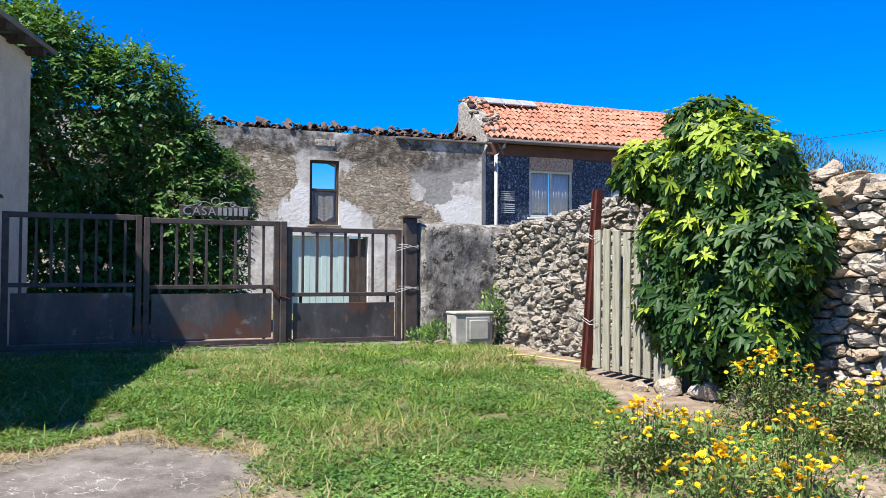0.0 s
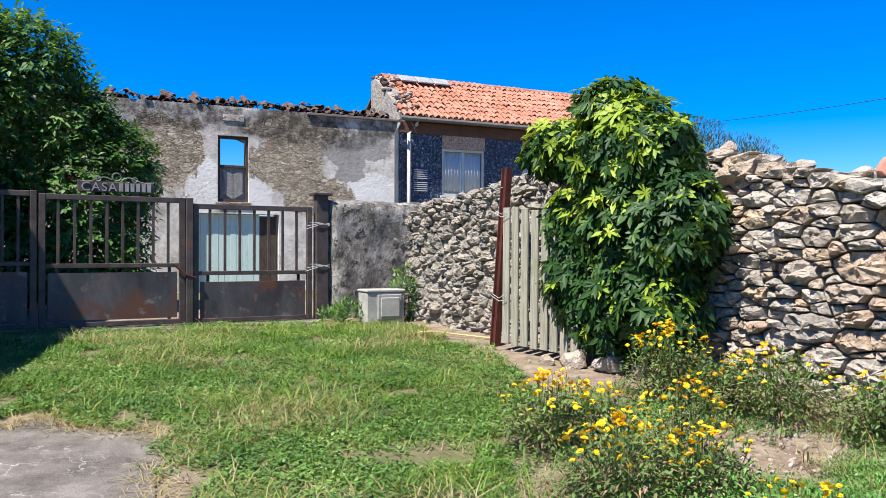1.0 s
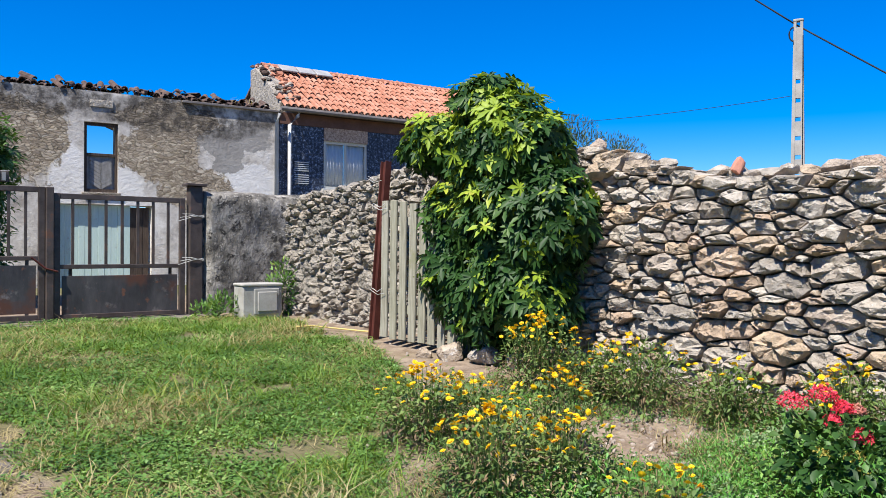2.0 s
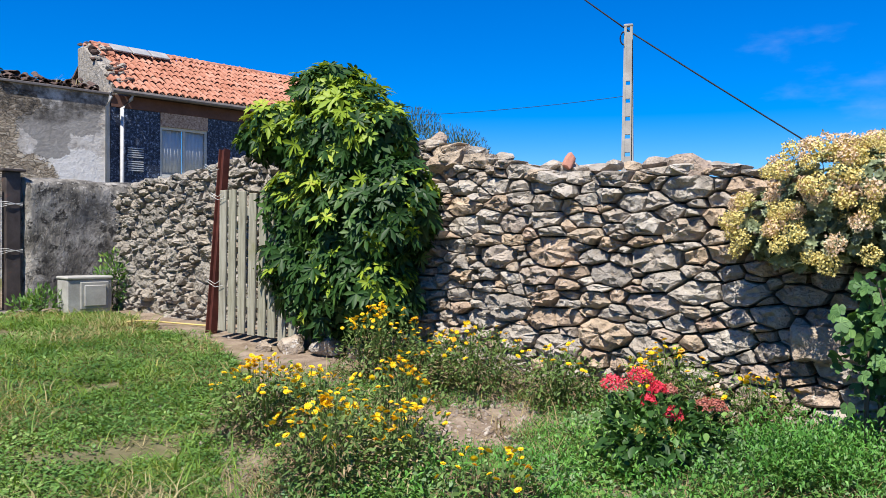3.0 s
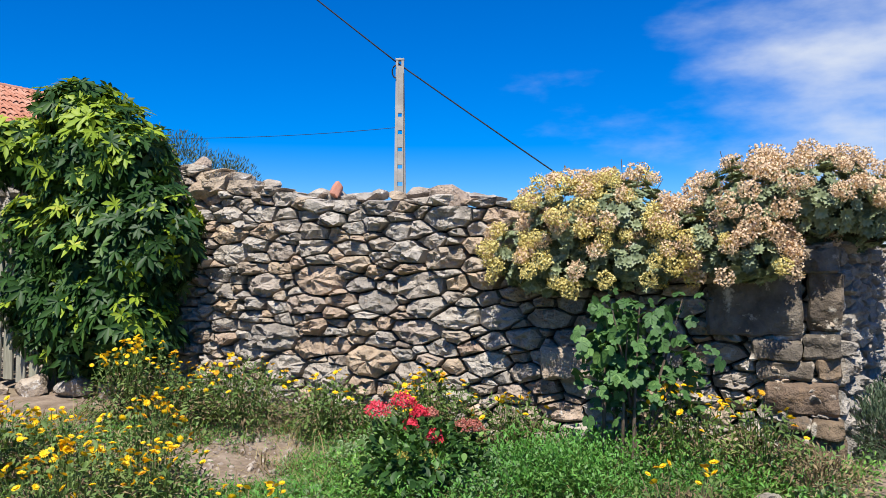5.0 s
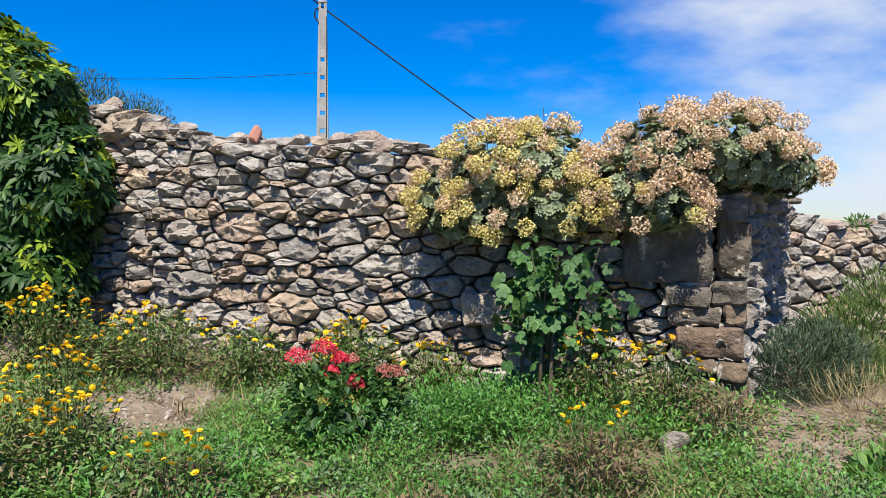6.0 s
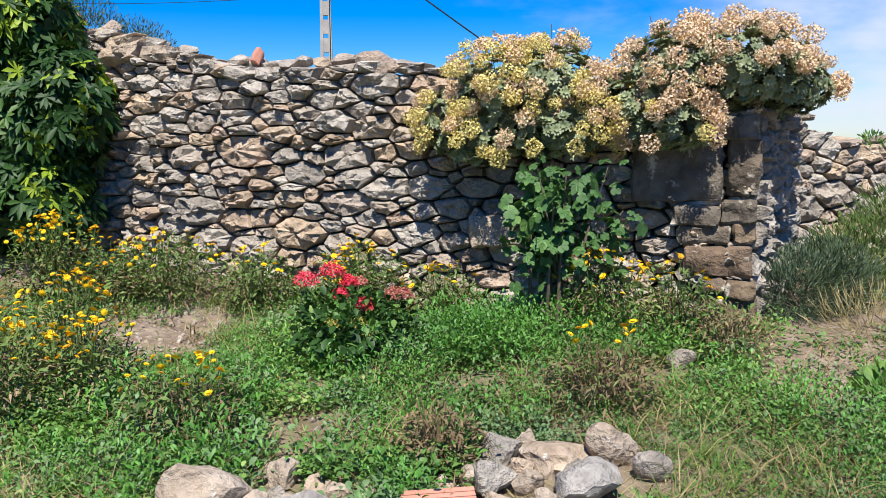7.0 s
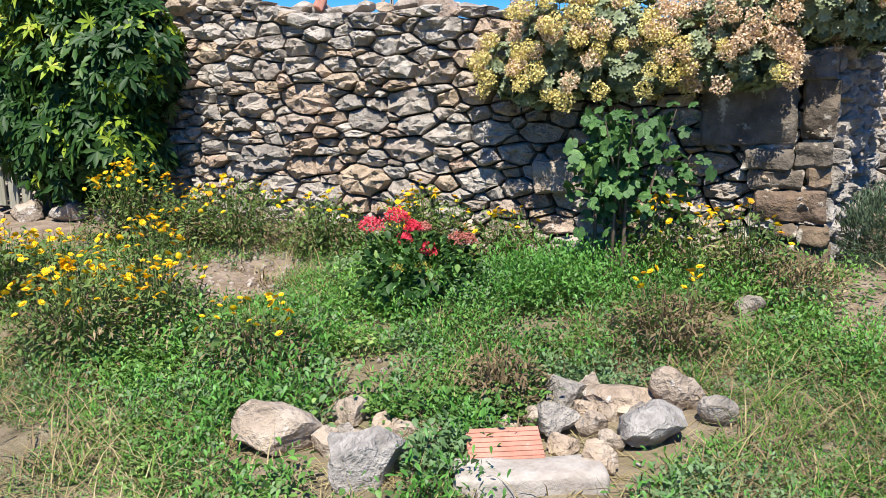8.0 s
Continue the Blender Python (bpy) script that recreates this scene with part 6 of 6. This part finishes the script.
def wispy(name, blobs, n, length, width, material, label, seed, category="shrub"):
    rng = np.random.default_rng(seed)
    c = np.mean([b[:3] for b in blobs], 0)
    base_z = lv(c[0], c[1])
    ob = thing(name, (c[0], c[1], base_z), label, category)
    p, o = on_blobs(blobs, n, rng, 0.6)
    p[:, 2] = np.maximum(p[:, 2], base_z + 0.02)
    part("stem", stems(bmesh.new(), (c[0], c[1], base_z - 0.02), p[:: max(1, len(p) // 14)] * (1, 1, 0.82), 0.006, 4), M_BARK, ob)
    v, f = leaves(p, o + np.array([0, 0, 0.9]) + rng.normal(0, 0.4, o.shape), rng.normal(size=o.shape), rng.uniform(0.6, 1.3, len(p)) * length, width, SMALL, 0.1, 0.1)
    raw("foliage", v, f, material, ob)
    return ob


wispy("shrub", [(4.5, 10.1, 2.8, 0.45, 0.5, 0.5), (4.95, 9.85, 2.62, 0.5, 0.5, 0.42), (4.7, 10.0, 1.6, 0.7, 0.6, 1.0), (5.4, 9.6, 2.3, 0.5, 0.5, 0.35)], 22000, 0.06, 0.01, L_NEEDLE, "feathery blue-green shrub behind the wall", 41)
wispy("shrub", [(5.55, 1.9, 0.5, 0.32, 0.32, 0.28), (5.85, 1.8, 0.55, 0.35, 0.35, 0.3)], 9000, 0.05, 0.009, L_NEEDLE, "dark wispy shrub at the foot of the wall", 42)
wispy("shrub", [(6.5, 1.75, 0.62, 0.4, 0.4, 0.34), (6.9, 1.6, 0.75, 0.45, 0.4, 0.42), (7.2, 1.1, 0.8, 0.5, 0.5, 0.45), (6.2, 1.65, 0.5, 0.3, 0.3, 0.22)], 15000, 0.065, 0.009, L_MARI, "tall green wispy shrub beside the path", 43)
wispy("shrub", [(0.72, 11.15, 0.95, 0.22, 0.16, 0.4), (0.6, 11.2, 0.8, 0.2, 0.15, 0.3)], 700, 0.08, 0.03, L_WEED, "small leafy weed against the grey pier", 44)
wispy("shrub", [(-0.1, 10.95, 0.72, 0.22, 0.15, 0.2), (-0.3, 11.2, 0.65, 0.2, 0.15, 0.15)], 420, 0.07, 0.03, L_WEED, "low weed beside the meter box", 45)
wispy("shrub", [(7.6, 2.05, 1.48, 0.1, 0.09, 0.07)], 130, 0.045, 0.018, L_WEED, "green tuft growing on the far wall", 46)
wispy("dry_grass_clump", [(6.1, 0.75, 0.45, 0.5, 0.4, 0.3), (6.6, 0.45, 0.5, 0.5, 0.4, 0.35), (5.6, 0.25, 0.35, 0.4, 0.35, 0.22)], 2600, 0.16, 0.006, L_DRYGRASS, "tall dry grass standing beside the path", 48, "grass clump")
wispy("shrub", [(5.0, 0.75, 0.32, 0.3, 0.25, 0.14), (4.5, 0.95, 0.28, 0.25, 0.2, 0.12)], 900, 0.07, 0.03, L_WEED, "low leafy weeds beside the path", 49)
wispy("dry_grass_clump", [(5.35, 1.35, 0.4, 0.35, 0.3, 0.2), (5.7, 1.1, 0.4, 0.4, 0.3, 0.2)], 1100, 0.13, 0.005, L_DRYGRASS, "bent dry straw clump by the path", 47, "grass clump")

# ---- rocks along the bed's front edge ----
ROCKS = [(1.65, 2.52, 0.33, 0.2, 0), (1.74, 2.1, 0.3, 0.2, 1), (1.99, 2.51, 0.16, 0.11, 0), (2.02, 2.36, 0.1, 0.085, 0), (1.77, 2.38, 0.11, 0.09, 0), (2.48, 1.86, 0.19, 0.145, 2), (2.73, 2.02, 0.17, 0.115, 2), (2.84, 1.96, 0.11, 0.116, 0),
         (2.86, 1.8, 0.26, 0.11, 0), (2.98, 1.63, 0.21, 0.19, 0), (2.68, 1.57, 0.28, 0.16, 1), (2.58, 1.75, 0.11, 0.1, 0), (2.74, 1.78, 0.08, 0.066, 0), (2.97, 1.44, 0.15, 0.12, 2), (2.4, 1.74, 0.12, 0.08, 0), (2.36, 1.54, 0.12, 0.13, 0),
         (2.38, 2.0, 0.09, 0.065, 0), (4.23, 1.96, 0.15, 0.11, 2), (2.06, 2.28, 0.13, 0.06, 0), (1.9, 2.42, 0.09, 0.06, 2), (2.15, 2.18, 0.08, 0.05, 0), (1.86, 2.3, 0.12, 0.09, 0), (1.93, 2.2, 0.1, 0.08, 2), (2.5, 1.98, 0.1, 0.07, 0), (2.6, 1.93, 0.09, 0.07, 2), (2.65, 1.85, 0.1, 0.09, 0), (2.78, 1.68, 0.1, 0.09, 2), (2.52, 1.62, 0.1, 0.09, 0), (2.29, 7.0, 0.3, 0.2, 2), (2.05, 7.25, 0.25, 0.18, 0), (2.5, 6.75, 0.22, 0.15, 2), (1.85, 7.45, 0.16, 0.1, 0)]
for i, (x, y, w, h, kind) in enumerate(ROCKS):
    r = np.random.default_rng(500 + i)
    bm = lump(r, 1.0, (1.0, 0.8, 0.8), 0.3, 3)
    off = Vector(r.uniform(-30, 30, 3))
    for v in bm.verts:
        v.co += v.co.normalized() * (0.07 * noise.noise(v.co * 4 + off) + 0.05 * noise.noise(v.co * 9 + off))
    place(bm, Matrix.Rotation(r.uniform(-0.4, 0.4) + math.atan2(-0.66, 0.75), 4, "Z"))
    lo, hi = [Vector([fn(v.co[k] for v in bm.verts) for k in range(3)]) for fn in (min, max)]
    sc = w / max(hi.x - lo.x, hi.y - lo.y)
    place(bm, Matrix.Diagonal((sc, sc, (h + 0.03) / (hi.z - lo.z), 1)))
    low = min(v.co.z for v in bm.verts)
    place(bm, Matrix.Translation((x, y, lv(x, y) - low - 0.03)))
    ob = part("rock", bm, (M_ROCK, M_CONCRETE_ROCK, M_RUBBLE)[kind], smooth=True)
    ob.data.set_sharp_from_angle(angle=radians(28))
    tagged(ob, ("pale tan field rock edging the garden bed", "rough grey concrete lump edging the garden bed", "grey rounded rock edging the garden bed")[kind], "rock", "rocks edging the bed")
m = pose(1.93, 1.8, lv(2.0, 1.8) - 0.02, 0, 0, -38)
bm = box(bmesh.new(), -0.02, 0.5, -0.07, 0.1, 0, 0.1, m, 0.012)
bmesh.ops.subdivide_edges(bm, edges=bm.edges, cuts=3, use_grid_fill=True)
for v in bm.verts:
    v.co += Vector((noise.noise(v.co * 9), noise.noise(v.co * 9 + Vector((5, 0, 0))), noise.noise(v.co * 9 + Vector((0, 5, 0))))) * 0.012
tagged(part("mortar_block", bm, M_PLASTERLUMP, smooth=True), "whitish mortar-covered block lying among the rocks", "rubble block")
brick = thing("hollow_brick", m @ Vector((0.17, 0.12, 0.1)), "broken pink hollow clay brick on the rocks", "brick")
bmat = m @ pose(0.04, 0.1, 0.02, 18, 0, 0)
bm = bmesh.new()
box(bm, 0.0, 0.27, 0.0, 0.16, 0.0, 0.085, bmat, 0.004)
part("body", bm, M_BRICK, brick)
for i in range(6):
    part("ridge", one_box(0.002, 0.268, 0.008 + i * 0.025, 0.029 + i * 0.025, 0.0855, 0.089, bmat), M_BRICK, brick)

# ---- grass and weeds ----
rng = np.random.default_rng(51)
pts = np.column_stack([rng.uniform(-7.5, 1.5, 330000), rng.uniform(2.4, 11.4, 330000)])
wobx, woby = [0.3 * smooth_noise(pts[:, 0], pts[:, 1], 2.0, z) + 0.12 * smooth_noise(pts[:, 0], pts[:, 1], 7.0, z) for z in (21.0, 27.0)]
ok = (inside(pts[:, 0] + wobx, pts[:, 1] + woby, LAWN) | (inside(pts[:, 0], pts[:, 1], TRACK) & (rng.random(len(pts)) < 0.18))) & (np.abs(pts[:, 0]) < 0.62 * pts[:, 1] + 0.5)
pts = pts[ok]
clump = np.array([noise.noise((x * 1.3, y * 1.3, 0.0)) + 0.5 * noise.noise((x * 4.1, y * 4.1, 2.0)) for x, y in pts])
pts = pts[clump > -0.6 + 0.35 * rng.random(len(pts))]
n = len(pts)
tall = np.array([noise.noise((x * 0.9, y * 0.9, 5.0)) for x, y in pts])
base = np.column_stack([pts, level(pts[:, 0], pts[:, 1]) - 0.01])
way = np.column_stack([rng.normal(0, 0.55, (n, 2)), np.ones(n)])
length = rng.uniform(0.03, 0.085, n) * (1 + 1.1 * np.clip(tall, 0, 1)) * np.where(rng.random(n) < 0.05, 2.3, 1) * np.where(pts[:, 1] > 9.0, 1.35, 1) * np.where(pts[:, 1] - 0.43 * pts[:, 0] > 11.0, 0.4, 1)
dry = rng.random(n) < np.clip(0.24 + 1.4 * np.array([noise.noise((x * 0.8, y * 1.1, 8.0)) + 0.4 * noise.noise((x * 3.0, y * 3.0, 18.0)) for x, y in pts]) + 0.35 * (pts[:, 1] > 8.7), 0.03, 0.85)
v, f = blades(base[~dry], way[~dry], length[~dry], rng.uniform(0.006, 0.013, (~dry).sum()), 0.5)
tagged(raw("lawn", v, f, L_LAWN), "uneven short green grass with yellowish patches", "grass", kind="stuff")
v, f = blades(base[dry], way[dry], length[dry], rng.uniform(0.005, 0.009, dry.sum()), 0.6)
tagged(raw("dry_grass", v, f, L_DRYGRASS), "dry straw-coloured grass between the green", "grass", kind="stuff")
ed = np.array(fine_edge)
ed = ed[(ed[:, 1] > 3.0)]
q = np.repeat(ed, 40, 0) + rng.normal(0, 0.09, (len(ed) * 40, 2))
v, f = blades(np.column_stack([q, level(q[:, 0], q[:, 1]) + 0.008]), np.column_stack([rng.normal(0, 0.9, q.shape), rng.uniform(0.1, 0.9, len(q))]), rng.uniform(0.03, 0.11, len(q)), rng.uniform(0.004, 0.008, len(q)), 0.5)
tagged(raw("edge_grass", v, f, L_DRYGRASS), "dry grass creeping over the edge of the slab", "grass", kind="stuff")
# clover and small herbs in the lawn
pick = rng.choice(len(pts), 95000, replace=False)
cl = base[pick] + np.column_stack([rng.normal(0, 0.02, (len(pick), 2)), rng.uniform(0.015, 0.05, len(pick))])
v, f = leaves(cl, np.column_stack([rng.normal(size=(len(pick), 2)), rng.uniform(0, 0.6, len(pick))]), np.tile([0, 0, 1.0], (len(pick), 1)), rng.uniform(0.02, 0.045, len(pick)), rng.uniform(0.012, 0.028, len(pick)), SMALL, 0.2, 0.1)
tagged(raw("clover", v, f, L_WEED), "low clover and small herbs in the lawn", "weeds", kind="stuff")

# the weedy bed
pts = np.column_stack([rng.uniform(0.3, 6.2, 34000), rng.uniform(0.1, 6.4, 34000)])
gap = np.array([noise.noise((x * 1.1, y * 1.1, 11.0)) + 0.4 * noise.noise((x * 3.3, y * 3.3, 12.0)) for x, y in pts])
to_wall = (pts - WALL.p) @ WALL.m
wob = 0.22 * smooth_noise(pts[:, 0], pts[:, 1], 3.0, 31.0)
bare = (inside(pts[:, 0] + wob, pts[:, 1] - wob, BARE) | inside(pts[:, 0] + wob, pts[:, 1] + wob, TRACK)) & (rng.random(len(pts)) < 0.93)
east = inside(pts[:, 0], pts[:, 1], EAST)
upper = (pts[:, 1] > 4.3) & (rng.random(len(pts)) < 0.6)
front = pts[:, 1] * 0.75 + pts[:, 0] * 0.66 < 2.72
ok = (to_wall > 0.12) & (pts[:, 1] + wob * 2 > 0.3) & (pts[:, 0] + wob * 2 < 5.9) & ~bare & (~east | (rng.random(len(pts)) < 0.12)) & (gap + 0.6 * np.exp(-((pts[:, 0] - 3.1) ** 2 + (pts[:, 1] - 1.1) ** 2) / 0.35) > -0.36 + 0.28 * rng.random(len(pts))) & ~upper & (~front | (rng.random(len(pts)) < np.where(pts[:, 0] > 2.1, 0.95, 0.5))) & (np.hypot(pts[:, 0], pts[:, 1]) > 1.3) & ~inside(pts[:, 0], pts[:, 1], LAWN)
for x, y, w, h, kind in ROCKS:
    ok &= np.hypot(pts[:, 0] - x + 0.05, pts[:, 1] - y + 0.05) > w * 0.5 + 0.05
pts = pts[ok][:17500]
n = len(pts)
k = 16
big = np.clip(0.8 + 0.9 * np.array([noise.noise((x * 0.8, y * 0.8, 14.0)) for x, y in pts]), 0.4, 1.6)
lush = np.exp(-((pts[:, 0] - 3.7) ** 2 + (pts[:, 1] - 2.7) ** 2) / 0.5)
sort = np.array([noise.noise((x * 2.3, y * 2.3, 61.0)) for x, y in pts]) + rng.normal(0, 0.22, n)
# three kinds that grow in drifts: broad low leaves, fine upright ones, grey-green ones
KINDS = (("weeds", sort < -0.12, L_WEED, 0.7, 1.0, (0.014, 0.045), "dense low green weeds covering the bed"),
         ("fine_weeds", (sort >= -0.12) & (sort < 0.22), L_FRESH, 0.3, 1.7, (0.018, 0.05), "fine-leaved bright green weeds standing upright"),
         ("grey_weeds", sort >= 0.22, L_GREYWEED, 0.5, 1.2, (0.015, 0.05), "grey-green weeds among the green ones"))
for nm, mine, mat_, slim, rise, sizes, lab in KINDS:
    who = np.repeat(np.flatnonzero(mine | ((lush > 0.5) & (nm == "fine_weeds"))), k)
    cnt = len(who)
    hgt = (0.04 + 0.08 * rng.random(cnt)) * (big * (1 + 1.2 * lush))[who] * rise
    off = rng.normal(0, 1, (cnt, 2)) * 0.035 * big[who][:, None]
    c = np.column_stack([pts[who], level(pts[who, 0], pts[who, 1])]) + np.column_stack([off, hgt * rng.random(cnt)])
    way = np.column_stack([off * 12 / rise + rng.normal(0, 0.35, off.shape), rng.uniform(0.1, 0.9, cnt) * rise])
    ln = rng.uniform(*sizes, cnt) * big[who]
    v, f = leaves(c, way, np.tile([0, 0, 1.0], (cnt, 1)) + rng.normal(0, 0.3, (cnt, 3)), ln, ln * slim * rng.uniform(0.7, 1.1, cnt), BROAD, 0.3, 0.12)
    tagged(raw(nm, v, f, mat_), lab, "weeds", kind="stuff")
pick = rng.choice(n, 420)
q = np.repeat(pts[pick], 7, 0) + rng.normal(0, 0.04, (420 * 7, 2))
v, f = blades(np.column_stack([q, level(q[:, 0], q[:, 1])]), np.column_stack([rng.normal(0, 0.45, q.shape), np.ones(len(q))]), rng.uniform(0.06, 0.2, len(q)), rng.uniform(0.004, 0.009, len(q)), 0.5)
tagged(raw("bed_grass", v, f, L_LAWN), "thin green grass between the weeds", "grass", kind="stuff")
q = np.column_stack([rng.uniform(0.4, 5.6, 30000), rng.uniform(0.4, 6.5, 30000)])
q = q[(((q - WALL.p) @ WALL.m) > 0.1) & (rng.random(len(q)) < np.where(q[:, 1] * 0.75 + q[:, 0] * 0.66 < 2.75, 1.0, 0.22))]
v, f = blades(np.column_stack([q, level(q[:, 0], q[:, 1]) + 0.004]), np.column_stack([rng.normal(0, 1.2, q.shape), rng.uniform(0.05, 0.7, len(q))]), rng.uniform(0.04, 0.16, len(q)), rng.uniform(0.003, 0.006, len(q)), 0.4)
tagged(raw("straw", v, f, L_DRYGRASS), "dry straw lying on the earth", "straw", kind="stuff")
# taller dry stalks standing in tufts among the weeds
pick = rng.choice(n, 450)
q = np.repeat(pts[pick], 9, 0) + rng.normal(0, 0.05, (450 * 9, 2))
v, f = blades(np.column_stack([q, level(q[:, 0], q[:, 1])]), np.column_stack([rng.normal(0, 0.5, q.shape), np.ones(len(q))]), rng.uniform(0.08, 0.26, len(q)), rng.uniform(0.003, 0.007, len(q)), 0.5)
tagged(raw("dry_stalks", v, f, L_DRYGRASS), "dry straw-coloured stalks standing among the weeds", "grass", kind="stuff")
pick = rng.choice(n, 800)
q = np.repeat(pts[pick], 12, 0) + rng.normal(0, 0.06, (800 * 12, 2))
v, f = blades(np.column_stack([q, level(q[:, 0], q[:, 1])]), np.column_stack([rng.normal(0, 0.6, q.shape), np.ones(len(q))]), rng.uniform(0.06, 0.18, len(q)), rng.uniform(0.004, 0.01, len(q)), 0.5)
tagged(raw("withered_weeds", v, f, L_BROWN), "withered brown weeds among the green ones", "weeds", kind="stuff")
# pebbles on the bare earth
bm = bmesh.new()
for i in range(420):
    a = rng.random() < 0.6
    x, y = (rng.uniform(1.8, 3.2), rng.uniform(4.1, 5.3)) if a else (rng.uniform(0.7, 5.4), rng.uniform(0.8, 8.5))
    if ((np.array([x, y]) - WALL.p) @ WALL.m) < 0.1:
        continue
    s = rng.uniform(0.006, 0.022)
    made = bmesh.ops.create_icosphere(bm, subdivisions=1, radius=s)["verts"]
    bmesh.ops.transform(bm, matrix=Matrix.LocRotScale((x, y, lv(x, y) + s * 0.2), Euler(rng.uniform(0, 6, 3)), (1.4, 1, 0.7)), verts=made)
tagged(part("pebbles", bm, M_PEBBLE), "small pale pebbles scattered on the earth", "pebbles", kind="stuff")
